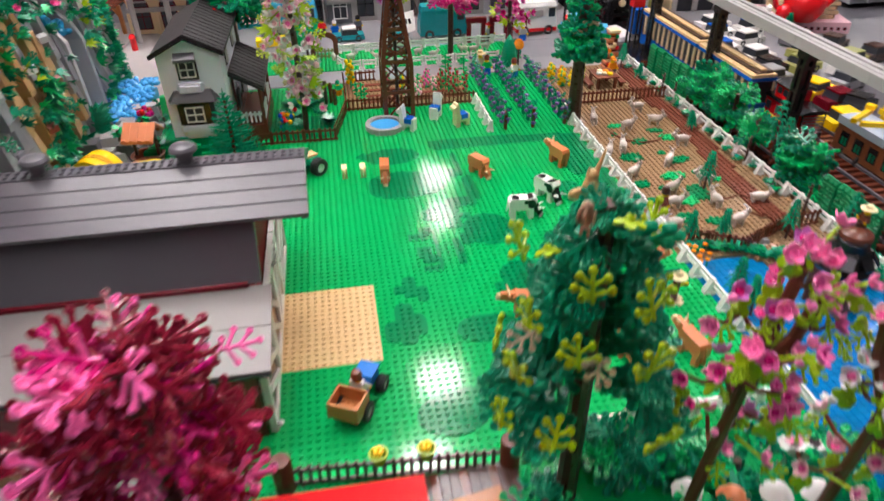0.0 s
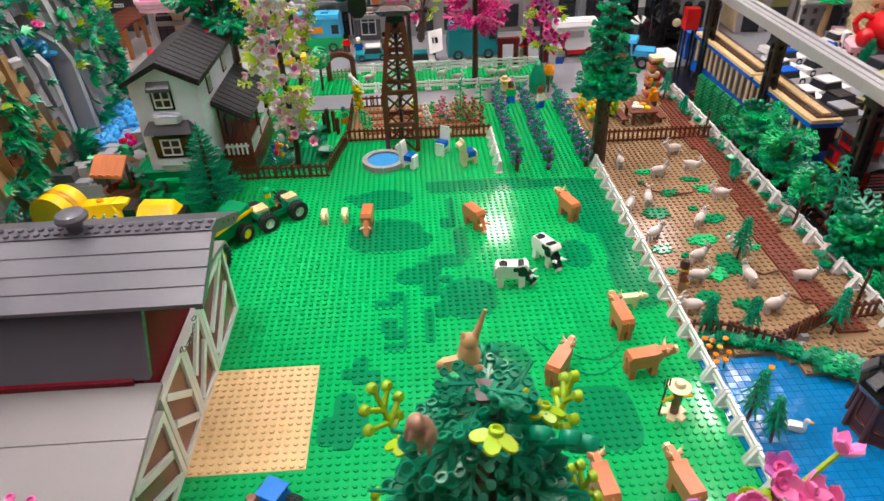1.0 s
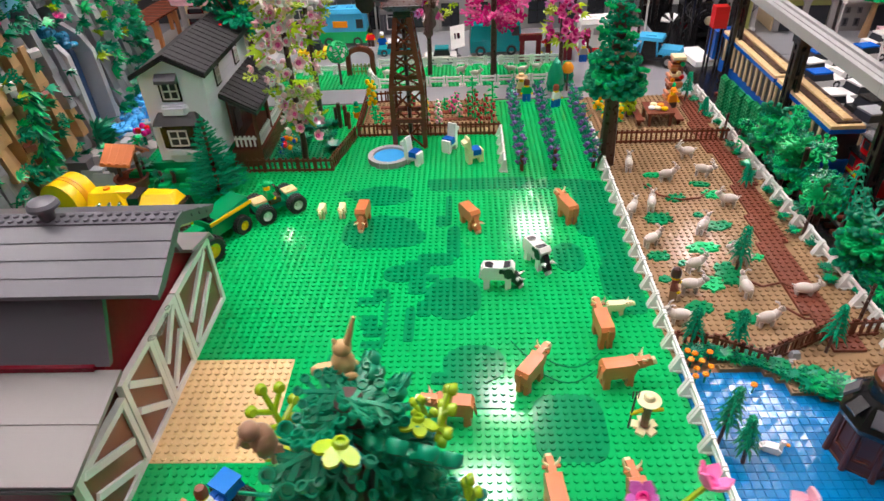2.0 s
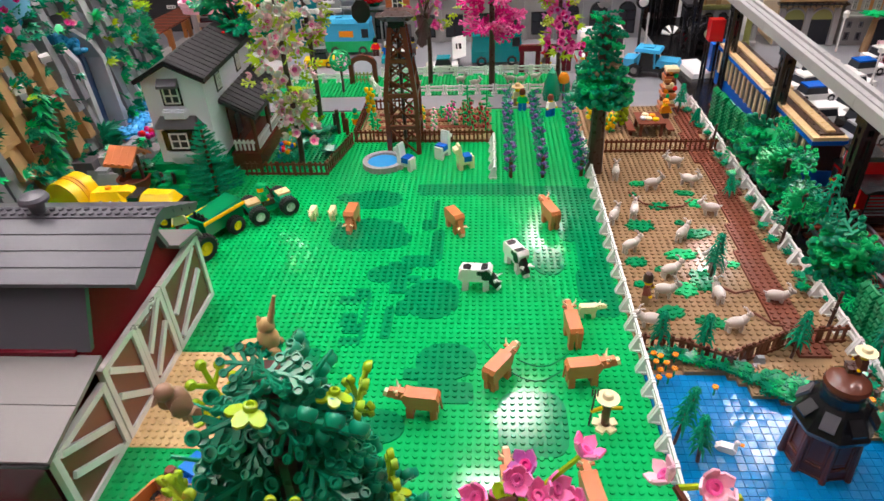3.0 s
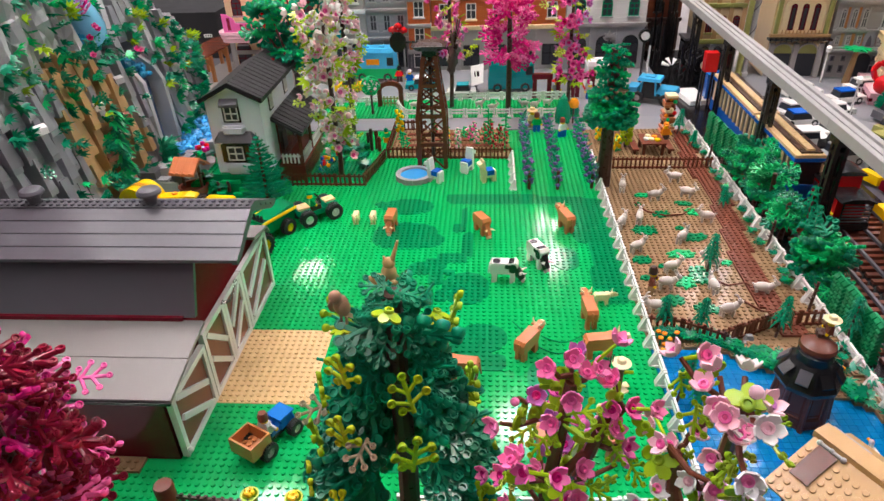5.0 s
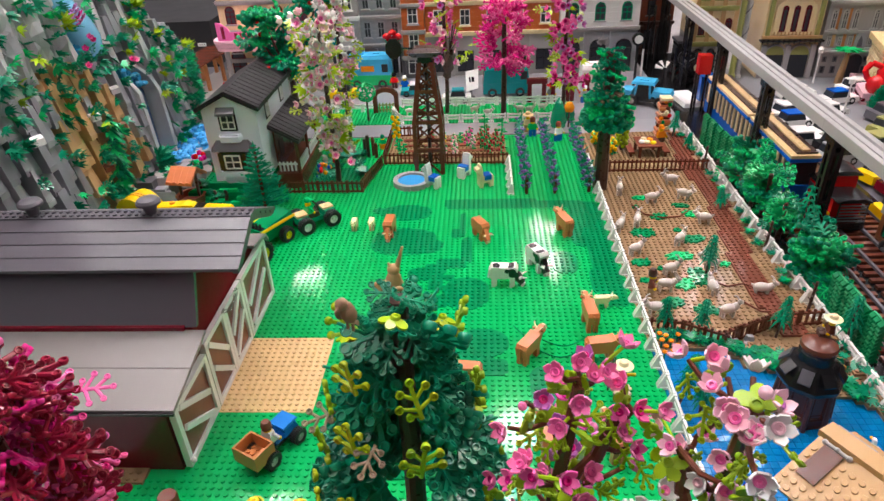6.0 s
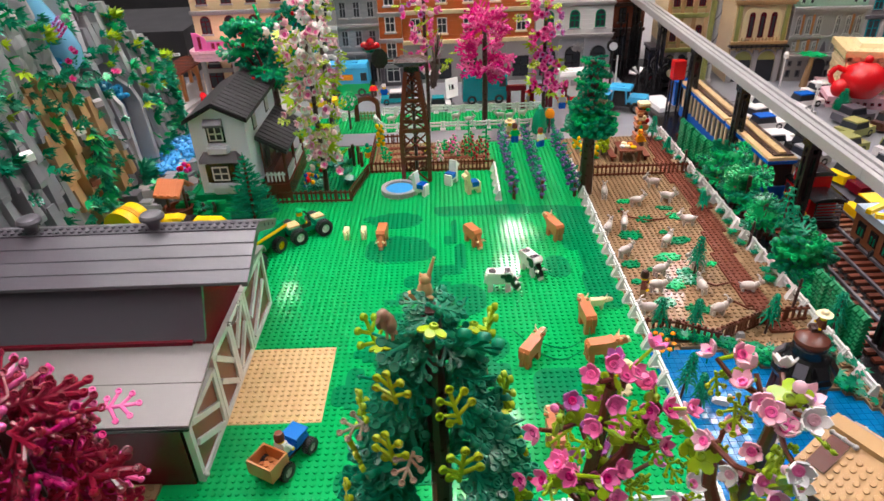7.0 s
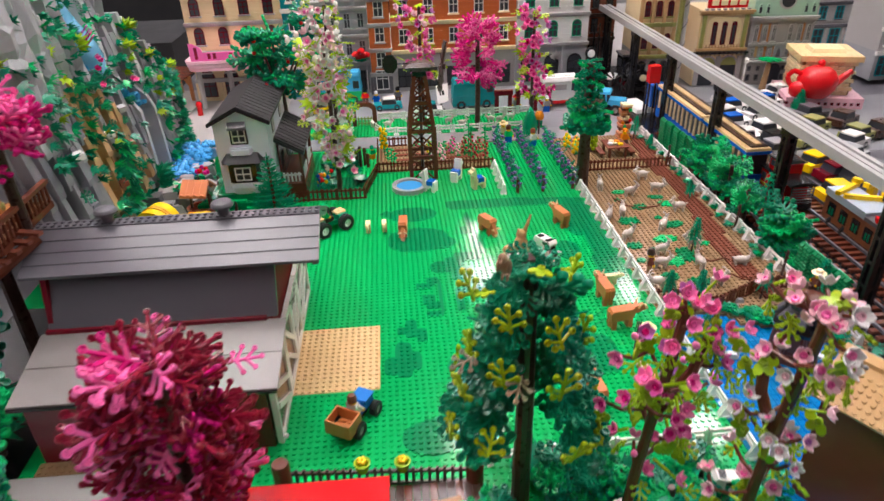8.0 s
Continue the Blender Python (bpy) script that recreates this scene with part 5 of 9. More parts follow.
def rock_kind(y, z, r):
    left = along(((0, 450), (99, 380), (191, 368), (250, 395)), z)
    right = along(((0, 606), (152, 566), (240, 530)), z)
    if left < y < right and z < 252:
        return "buff" if r < 0.9 else "rock"
    if z > 235 and y < 640:
        return "grey" if r < 0.66 else "rock"
    if y < left:
        return "dark" if r < 0.72 else "rock"
    if y > 700:
        return "rock" if r < 0.6 else "dark" if r < 0.85 else "grey"
    return "dark" if r < 0.55 else "rock"


def rock_panel_bm(w, h, seed):
    """A large moulded rock face: facets, ledges and a ragged outline; it looks along +x."""
    rng = random.Random(seed)
    c = B()
    nu, nv = 4, 5
    grid = []
    for j in range(nv + 1):
        for i in range(nu + 1):
            edge = i in (0, nu) or j in (0, nv)
            x = -4 if edge else rng.uniform(0, 9)
            grid.append(c.verts.new((x, w * (i / nu - 0.5) + rng.uniform(-3, 3), h * j / nv + rng.uniform(-6, 6))))
    back = [c.verts.new((-26, v.co.y * 0.94, v.co.z)) for v in grid]
    for j in range(nv):
        for i in range(nu):
            a, b, d, e = (j * (nu + 1) + i, j * (nu + 1) + i + 1, (j + 1) * (nu + 1) + i + 1, (j + 1) * (nu + 1) + i)
            if (i + j) % 2:
                c.faces.new((grid[a], grid[b], grid[d]))
                c.faces.new((grid[a], grid[d], grid[e]))
            else:
                c.faces.new((grid[a], grid[b], grid[e]))
                c.faces.new((grid[b], grid[d], grid[e]))
    rim = list(range(nu + 1)) + [(j + 1) * (nu + 1) + nu for j in range(nv)] + [nv * (nu + 1) + i for i in range(nu - 1, -1, -1)] + [j * (nu + 1) for j in range(nv - 1, 0, -1)]
    for a, b in zip(rim, rim[1:] + rim[:1]):
        c.faces.new((grid[b], grid[a], back[a], back[b]))
    return c


def ribbon(c, pts, half, thick):
    """A rounded band through (x, y, z) points, wide in y, bulging towards +x."""
    rings = []
    for x, y, z in pts:
        rings.append([c.verts.new((x + thick * math.sin(math.pi * k / 8), y + half * math.cos(math.pi * k / 8), z)) for k in range(9)] + [c.verts.new((x - 14, y - half, z)), c.verts.new((x - 14, y + half, z))])
    for a, b in zip(rings, rings[1:]):
        for k in range(11):
            c.faces.new((a[k], a[(k + 1) % 11], b[(k + 1) % 11], b[k]))
    c.faces.new(rings[0])
    c.faces.new(rings[-1][::-1])


def curb(c, pts, w, d):
    """A square rail through (x, y, z) points: w along y, d out of the rock."""
    for (x0, y0, z0), (x1, y1, z1) in zip(pts, pts[1:]):
        faces(c, [(x0 - 24, y0 - w, z0), (x0 + d, y0 - w, z0), (x0 + d, y0 + w, z0), (x0 - 24, y0 + w, z0), (x1 - 24, y1 - w, z1), (x1 + d, y1 - w, z1), (x1 + d, y1 + w, z1), (x1 - 24, y1 + w, z1)], BOX)


def mountain():
    t = thing("rock_mountain", put(0, 0, 0), "tall grey and buff toy rock mountain overgrown with small plants", "mountain", kind="structure")
    rng = random.Random(77)
    mats = {"rock": ROCK, "buff": BUFF, "grey": PALEROCK, "dark": DARKROCK}
    shapes = {}
    for key, mat in mats.items():
        row = []
        for w, d, h, back, nip in ((15.4, 40, 58, 10, 2), (15.4, 40, 44, 8, 0), (15.4, 40, 74, 12, 3), (15.4, 40, 52, 9, 5), (23.4, 42, 62, 10, 6)):
            # steep slope brick: upright foot, sloped face towards +x, sometimes narrowing upward
            c = B()
            lip = 8
            faces(c, [(-d, -w / 2, 0), (0, -w / 2, 0), (0, w / 2, 0), (-d, w / 2, 0), (-d, -w / 2, lip), (0, -w / 2, lip), (0, w / 2, lip), (-d, w / 2, lip)], BOX)
            faces(c, [(-d, -w / 2, lip + 0.1), (-0.4, -w / 2, lip + 0.1), (-0.4, w / 2, lip + 0.1), (-d, w / 2, lip + 0.1), (-d, -w / 2 + nip, h), (-back, -w / 2 + nip, h), (-back, w / 2 - nip, h), (-d, w / 2 - nip, h)], BOX)
            row.append(mesh_of("slope_brick", c, mat, bevel=0.5))
        shapes[key] = row
    # solid core behind the bricks
    c = B()
    N = 27
    ys = [190 + 30 * i for i in range(N + 1)]
    for y0, y1 in zip(ys, ys[1:]):
        z0, z1 = along(ROCK_TOP, y0), along(ROCK_TOP, y1)
        for u0, u1 in ((0, 0.4), (0.4, 0.7), (0.7, 1)):
            pts = [(rock_x(y0, z0 * u0) - 26, y0, z0 * u0 - 8 * u0), (rock_x(y1, z1 * u0) - 26, y1, z1 * u0 - 8 * u0), (rock_x(y1, z1 * u1) - 26, y1, z1 * u1 - 8 * u1), (rock_x(y0, z0 * u1) - 26, y0, z0 * u1 - 8 * u1)]
            faces(c, pts, [(0, 1, 2, 3)])
        faces(c, [(rock_x(y0, z0) - 26, y0, z0 - 8), (rock_x(y1, z1) - 26, y1, z1 - 8), (-640, y1, z1 * 0.9), (-640, y0, z0 * 0.9)], [(0, 1, 2, 3)])
    part("rock_core", c, ROCK, t, "grey rock behind the bricks")

    def fall_here(y, z):
        return 616 < y < 706 and z < 178 or 528 < y < 668 and z > 236 or 600 < y < 672 and 150 < z < 222

    def panel_here(y, z):
        return y < 505 and z > 262

    # columns of slope bricks, proud and recessed by turns
    y, i = 192.0, 0
    while y < 1004:
        wide = rng.random() < 0.2
        w = 24 if wide else 16
        yc = y + w / 2
        z = -rng.random() * 30
        top = along(ROCK_TOP, yc)
        while z < top - 14:
            v = 4 if wide else rng.choice((0, 0, 1, 2, 3))
            h = (58, 44, 74, 52, 62)[v]
            zm = max(0, z) + h * 0.4
            if not fall_here(yc, zm) and not panel_here(yc, zm):
                key = rock_kind(yc, zm, rng.random())
                out = (5 if i % 2 else -4) + rng.choice((-4, 0, 0, 5))
                share("slope_brick", shapes[key][v], t, local(rock_x(yc, max(0, z)) + out, yc + rng.uniform(-0.6, 0.6), z, rng.choice((-8, -5, -3, 2)), 0, rng.uniform(-3, 0.5)))
            z += h - rng.uniform(2, 12)
        y += w
        i += 1
    # large moulded faces high up
    panels = {}
    for key in ("rock", "grey"):
        panels[key] = [mesh_of("rock_panel", rock_panel_bm(50, h, sd), mats[key], angle=4) for h, sd in ((104, 3), (78, 8), (128, 21))]
    n = 0
    for key, y0, y1, z0, z1 in (("grey", 228, 505, 262, 400),):
        yy = y0
        while yy < y1:
            z = z0 + rng.uniform(-10, 8)
            while z < z1 - 20:
                v = n % 3
                share("rock_panel", panels[key if rng.random() < 0.7 else "rock"][v], t, local(rock_x(yy + 14, z + 40) + rng.uniform(-2, 12), yy + 14, z, rng.choice((-38, -24, -10)), 0, -7))
                z += (104, 78, 128)[v] - 10
                n += 1
            yy += 40
    # lower fall: two pale curbs with dark water between them
    c = B()
    curb(c, [(-302, 624, 22), (-306, 626, 100), (-310, 627, 166), (-322, 622, 190)], 5.5, 7)
    part("waterfall_curb", c, PALEROCK, t, "pale grey curved curb", bevel=1.2)
    c = B()
    curb(c, [(-300, 690, 18), (-304, 694, 90), (-309, 699, 152), (-316, 690, 180), (-328, 668, 206)], 5.5, 7)
    part("waterfall_curb", c, PALEROCK, t, "pale grey curved curb", bevel=1.2)
    c = B()
    for k in range(5):
        ya = 631 + 11.6 * k
        curb(c, [(-322 + 3 * (k % 2), ya + 5, 16), (-326 + 3 * (k % 2), ya + 5, 90), (-330 + 2 * (k % 3), ya + 6, 152), (-338, ya + 2, 184)], 5.7, 0)
    part("waterfall", c, FALL, t, "blue-grey falling water")
    c = B()
    for k in range(26):
        u = rng.random()
        ball(c, (-336 + 22 * u + rng.uniform(-6, 6), 626 + 38 * u + rng.uniform(-12, 12), 208 - 34 * u), rng.uniform(6, 10), n=8, k=5, ry=rng.uniform(6, 10), rz=rng.uniform(4, 8))
    part("waterfall", c, SPRAY, t, "clear teal water above the fall")
    # upper fall: clear light blue, between a pale post and a curb
    c = B()
    ribbon(c, [(-392, 548, 410), (-382, 562, 370), (-370, 576, 332), (-357, 588, 300), (-350, 592, 276), (-350, 590, 246)], 34, 18)
    part("waterfall", c, ICE, t, "clear light blue upper fall")
    c = B()
    ribbon(c, [(-396, 545, 366), (-386, 552, 348), (-372, 556, 330), (-362, 558, 306)], 12, 10)
    part("waterfall", c, ICE, t, "clear light blue side spill")
    c = B()
    for k in range(16):
        ball(c, (-350 + rng.uniform(-8, 6), 545 + rng.uniform(-18, 30), 250 + rng.uniform(-14, 16)), rng.uniform(7, 12), n=8, k=5)
    part("waterfall", c, SPRAY, t, "dark teal water below the upper fall")
    c = B()
    curb(c, [(-352, 632, 236), (-362, 646, 290), (-378, 660, 350), (-390, 668, 410)], 8, 10)
    part("waterfall_curb", c, PALEROCK, t, "pale grey curved curb", bevel=1.2)
    c = B()
    curb(c, [(-360, 536, 306), (-372, 538, 340), (-386, 540, 352)], 6, 9)
    part("waterfall_curb", c, PALEROCK, t, "pale grey curved curb", bevel=1.2)
    c = B()
    box(c, -410, 678, 236, -372, 712, 330, None)
    part("panel", c, WINE, t, "dark red panel beside the upper fall", bevel=0.8)
    # round turret with lime plants on its rim
    c = B()
    lathe(c, [(16, 0), (16, 30), (14, 32), (14, 44), (20, 50), (20, 60), (0, 60)], 14, at(-360, 775, 228))
    part("turret", c, DGREY, t, "dark grey round turret")
    for k in range(22):
        a = k * 0.9
        share("plant", SPRIGS[("lime_frond", "green_frond", "ygreen_frond", "lime_frond")[k % 4]], t, aim(-360 + 10 * math.cos(a), 775 + 10 * math.sin(a), 288 + 3 * (k % 3), (math.cos(a), math.sin(a), 0.3), roll=20 * k, s=0.95))
    # pale arched spur above the turret, spires on the ridge
    c = B()
    curb(c, [(-384, 700, 330), (-378, 726, 326), (-370, 748, 306), (-366, 762, 276)], 9, 8)
    part("rock_spur", c, PALEROCK, t, bevel=1.5)
    for k, (x, y, z, h, mat) in enumerate(((-372, 800, 244, 66, PALEROCK), (-366, 822, 226, 48, ROCK), (-378, 726, 300, 80, ROCK), (-396, 642, 380, 60, PALEROCK), (-360, 868, 190, 44, DGREY))):
        c = B()
        taper(c, -11, -9, 11, 9, 0, h, 7, 6, at(x, y, z, 20 * k, 6, 9))
        part("rock_spire", c, mat, t, bevel=0.6)
    # a round dark arch over the fall
    c = B()
    lathe(c, [(28, -16), (28, 12), (24, 17), (0, 19)], 16, at(-338, 706, 196, ry=72))
    part("rock_boss", c, DGREY, t)
    # plants on the rock
    small = []
    for k in range(900):
        y = 200 + 790 * rng.random()
        z = along(ROCK_TOP, y) * rng.random()
        thick = 0.66 if y > 705 else 0.9 if 205 < z < 262 and 470 < y < 690 else 0.3 if y < 380 else 0.42
        if rng.random() > thick or fall_here(y, z) and z < 190:
            continue
        r = rng.random()
        kind = "pine_frond" if r < 0.32 else "green_frond" if r < 0.66 else "pine_small" if r < 0.76 else "fresh_frond" if r < 0.94 else "lime_frond" if z > 130 else "green_small"
        for _ in range(2):
            d = Vector((1, rng.uniform(-1.0, 0.7), rng.uniform(-0.7, 0.7)))
            small.append((SPRIGS[kind], aim(rock_x(y, z) + 8, y - 2, z + 6, d, roll=rng.uniform(-70, 70), s=rng.uniform(0.45, 0.8))))
    for k in range(24):
        small.append((SPRIGS["pine_frond" if k % 2 else "green_frond"], aim(-292, 596 + 3.4 * (k % 12), 16 + 12 * (k % 4), (1, rng.uniform(-1, 1), rng.uniform(0, 0.8)), roll=30 * k, s=1.0)))
    for me, m in small[:200]:
        share("plant", me, t, m)
    cluster("plants", small[200:], t, "many small green plants", "stuff")
    # long trailing vine of fronds
    for k in range(34):
        z = 6 + 4.6 * k
        share("plant", SPRIGS["green_frond" if k % 3 else "fresh_frond"], t, aim(rock_x(490, z) + 12, 462 + 1.1 * k + 5 * math.sin(k), z, (1, rng.uniform(-0.9, 0.5), -0.8), roll=rng.uniform(-60, 60), s=0.95))
    # lime tufts and blossoms
    for y, z in ((513, 313), (505, 306), (720, 262), (735, 256), (783, 230), (944, 166), (936, 172), (880, 186)):
        for j in range(3):
            share("plant", SPRIGS["lime_frond" if j else "ygreen_frond"], t, aim(rock_x(y, z) + 12, y + 4 * j - 4, z + 5, (1, 0.8 * j - 0.8, 0.5), roll=40 * j, s=0.7))
    for y, z, key in ((566, 306, "magenta"), (572, 300, "pink"), (560, 318, "orchid"), (554, 312, "orchid")):
        share("plant", SPRIGS[key], t, aim(rock_x(y, z) + 20, y, z, (0.8, -0.5, 0.7), roll=30, s=0.62))
    for y, z, key in ((569, 275, "pink"), (574, 270, "magenta"), (645, 218, "pink"), (652, 215, "pink"), (658, 214, "lpink"), (520, 268, "magenta"), (500, 246, "pink")):
        p = (rock_x(y, z) + 22, y, z + 4)
        share("blossom", FLOWERS[key], t, aim_z(*p, (0.7, -0.6, 0.6), 0, 0.66))
    for y, z, mat in ((530, 138, RUST), (473, 175, WHITE), (275, 212, WHITE), (505, 108, RUST), (560, 192, GREY), (452, 96, RUST)):
        c = B()
        taper(c, -9, -8, 9, 8, 0, 7, 5, 0, at(rock_x(y, z) + 10, y, z, -30, 0, 30))
        part("slope_tile", c, mat, t, bevel=0.4)
    # pool at the foot: clear blue knobs among stones
    c = B()
    rng2 = random.Random(5)
    box(c, -306, 640, 0.5, -232, 800, 24)
    for k in range(150):
        u, v = rng2.random(), rng2.random()
        ball(c, (-302 + u * 76, 650 + v * 150, 25 + 14 * v + rng2.random() * 5), rng2.uniform(4.5, 8.5), n=8, k=5, ry=rng2.uniform(4.5, 8.5), rz=rng2.uniform(3.5, 6.5))
    part("waterfall_pool", c, POOL, t, "light blue pool at the foot")


mountain()

# ---- fences ----
def white_fence_run(pts, label, group):
    """White ranch fence sections of 32 mm between the given corners."""
    proto = None
    for (x0, y0), (x1, y1) in zip(pts, pts[1:]):
        L = math.hypot(x1 - x0, y1 - y0)
        a = math.degrees(math.atan2(y1 - y0, x1 - x0))
        n = max(1, round(L / 32))
        for k in range(n):
            x, y = x0 + (x1 - x0) * k / n, y0 + (y1 - y0) * k / n
            if proto is None:
                proto = thing("white_fence", put(x, y, 0, a), label, "fence", group)
                for px in (1.8, 30):
                    c = B()
                    slab_yz(c, [(-3.6, 0), (9.5, 0), (9.5, 2), (2.2, 20), (-1.5, 20)], px - 1.6, px + 1.6)
                    box(c, px - 3.6, -3.8, 0, px + 3.6, 7, 2.2)
                    part("post", c, WHITE, proto)
                for z in (8.2, 15):
                    c = B()
                    box(c, 0.2, -1.3, z, 31.8, 1.3, z + 3.4)
                    part("rail", c, WHITE, proto)
            else:
                copy_thing(proto, put(x, y, 0, a))


white_fence_run([(514, -150), (514, 656)], "white ranch fence between meadow and goat pen", "white fence of the pen")
white_fence_run([(731, 8), (731, 808)], "white ranch fence along the railway side of the pen", "white fence by the railway")
white_fence_run([(366, 524), (366, 655)], "white ranch fence beside the vineyard", "white vineyard fence")
white_fence_run([(240, -128), (508, -122)], "white ranch fence at the front of the meadow", "white front fence")
white_fence_run([(118, 930), (135, 889), (470, 889)], "white ranch fence along the road", "white road fence")
white_fence_run([(-60, 975), (66, 975)], "white ranch fence round the sheep meadow", "white sheep fence")
white_fence_run([(124, 1004), (512, 1004)], "white ranch fence round the sheep meadow", "white sheep fence")


def lattice_fence_run(pts, label, group, h=24, mat=None, step=32):
    proto = None
    for (x0, y0), (x1, y1) in zip(pts, pts[1:]):
        L = math.hypot(x1 - x0, y1 - y0)
        a = math.degrees(math.atan2(y1 - y0, x1 - x0))
        n = max(1, math.ceil(L / step - 0.15))
        for k in range(n):
            x, y = x0 + (x1 - x0) * k / n, y0 + (y1 - y0) * k / n
            if proto is None:
                proto = thing("brown_fence", put(x, y, 0, a), label, "fence", group)
                for z in (2, h - 6):
                    c = B()
                    box(c, 0.2, -1.4, z, step - 0.2, 1.4, z + 3)
                    part("rail", c, mat or BROWN, proto)
                for j in range(int(step / 8)):
                    c = B()
                    box(c, 8 * j + 2.6, -1.1, 0, 8 * j + 5.4, 1.1, h)
                    part("baluster", c, mat or BROWN, proto)
            else:
                copy_thing(proto, put(x, y, 0, a))


lattice_fence_run([(124, 664), (364, 658)], "brown lattice fence before the vegetable garden", "garden fence")
lattice_fence_run([(124, 664), (124, 806)], "brown lattice fence beside the vegetable garden", "garden fence")
lattice_fence_run([(130, 808), (186, 810)], "brown lattice fence behind the vegetable garden", "garden fence")
lattice_fence_run([(-36, 545), (98, 541), (122, 655)], "brown lattice fence round the house garden", "house garden fence")
lattice_fence_run([(536, 611), (724, 609)], "brown lattice fence at the back of the goat pen", "pen fence")
lattice_fence_run([(514, 138), (552, 132), (592, 110), (630, 128), (668, 147), (722, 152)], "brown lattice fence between pen and pond", "pen fence")


# ---- toy animals ----
def cow_bm(spots=False, down=False):
    c = B()
    slab_xz(c, [(-22, 15), (-23, 28), (-20, 33), (8, 33), (14, 35), (18, 30), (14, 20), (10, 15)], -8, 8)
    for x in (-20, 6):
        for s in (-1, 1):
            taper(c, x, s * 4.6 - 3, x + 7.5, s * 4.6 + 3, 0, 16, 0.3, 0.2)
    if down:
        hx = at(13, 0, 22, ry=52)
    else:
        hx = at(13, 0, 29, ry=-8)
    taper(c, -2, -4.8, 13, 4.8, -6, 5, 1, 1, hx, 1)
    taper(c, 8, -4.6, 21, 4.6, -5, 4, 1.6, 1.2, hx, 1)
    taper(c, 19, -3.8, 25, 3.8, -5, 1, 1, 1, hx, 2)
    for s in (-1, 1):
        box(c, 8, s * 4.4, 1.5, 11, s * 8.6, 4, hx)
        rod(c, (10, s * 3.2, 4), (12, s * 7.6, 7.5), 1.6, 1.1, 6, hx, 2)
        rod(c, (12, s * 7.6, 7.5), (13.5, s * 8, 11.5), 1.1, 0.4, 6, hx, 2)
    rod(c, (-22.5, 0, 30), (-25, 0, 12), 1.4, 1.2, 6)
    if spots:
        for k, (x, z, rx, rz) in enumerate(((-14, 24, 7, 6.5), (2, 28, 4, 3.6), (10, 25, 6.5, 8), (-6, 31, 5, 3))):
            for s in (-1, 1):
                if (k + (s > 0)) % 3:
                    slab_xz(c, [(x + rx * math.cos(q * 0.785) * (1 + 0.2 * math.sin(q * 3)), min(33, z + rz * math.sin(q * 0.785))) for q in range(8)], s * 8.15 - 0.25, s * 8.15 + 0.25, None, 3)
        prism(c, [(-18, -6), (-9, -7), (-8, 2), (-13, 6), (-19, 3)], 32.8, 33.3, None, 3)
        prism(c, [(4, -7), (12, -6), (12, 6), (5, 5)], 33.0, 34.6, None, 3)
    return c


COW_ME = mesh_of("toy_cow", cow_bm(), [COW, COW, CREAM], bevel=1.7)
COW_DOWN = mesh_of("toy_cow", cow_bm(down=True), [COW, COW, CREAM], bevel=1.7)


COW_SPOT = mesh_of("toy_cow", cow_bm(True, True), [WHITE, BLACK, WHITE, BLACK], bevel=0.25)
CALF_ME = mesh_of("toy_calf", cow_bm(), [CREAM, CREAM, CREAM], bevel=0.9)


def figure(name, me, x, y, rz, label, category, group, s=1.0, z=0.0):
    ob = new(name, me)
    ob.matrix_basis = put(x, y, z, rz) @ Matrix.Diagonal((s, s, s, 1))
    return tagged(ob, label, category, group)


BROWN_COW = "nougat brown toy cow with cream horns standing on the meadow"
for x, y, rz, me in ((168, 386, -94, COW_DOWN), (312, 376, -62, COW_DOWN), (440, 390, 110, COW_ME), (446, 155, 96, COW_ME), (368, 92, 55, COW_ME), (452, 90, 8, COW_ME), (292, 46, 174, COW_ME), (375, -46, 96, COW_ME), (440, -50, 100, COW_ME)):
    figure("toy_cow", me, x, y, rz, BROWN_COW, "cow figurine", "brown cows on the meadow", 0.88)
for x, y, rz in ((345, 245, -4), (392, 286, -62)):
    figure("toy_cow", COW_SPOT, x, y, rz, "black and white toy cow grazing on the meadow", "cow figurine", "spotted cows on the meadow", 0.95)
figure("toy_cow", COW_SPOT, 462, -192, 170, "black and white toy cow beside the flowering trees", "cow figurine", "spotted cows on the meadow", 0.9)
for x, y, rz in ((108, 408, -90), (136, 408, -88), (469, 192, 2)):
    figure("toy_calf", CALF_ME, x, y, rz, "small cream toy calf on the meadow", "calf figurine", "calves on the meadow", 0.5)


def goat_bm():
    c = B()
    ball(c, (-3, 0, 14.5), 13.4, 7, 7.4, 12, 8)
    rod(c, (5, 0, 14), (12, 0, 20), 6.0, 4.4, 10)
    ball(c, (15, 0, 23), 5.4, 3.2, 3.4, 10, 7, at(0, 0, 0) @ Matrix.Translation((15, 0, 23)) @ rot(y=22) @ Matrix.Translation((-15, 0, -23)))
    rod(c, (15.5, 0, 20.5), (15, 0, 16.5), 1.3, 0.4, 6)
    rod(c, (-14.5, 0, 17), (-19, 0, 19.5), 1.7, 0.8, 6)
    for px in (-11, 5):
        for py in (-3.1, 3.1):
            rod(c, (px, py, 11), (px - 0.4, py, 0), 2.5, 1.9, 8)
    for s in (-1, 1):
        tube(c, [(14, s * 2, 25), (11, s * 4, 31), (7, s * 5.6, 32)], 1.1, 5)
    return c


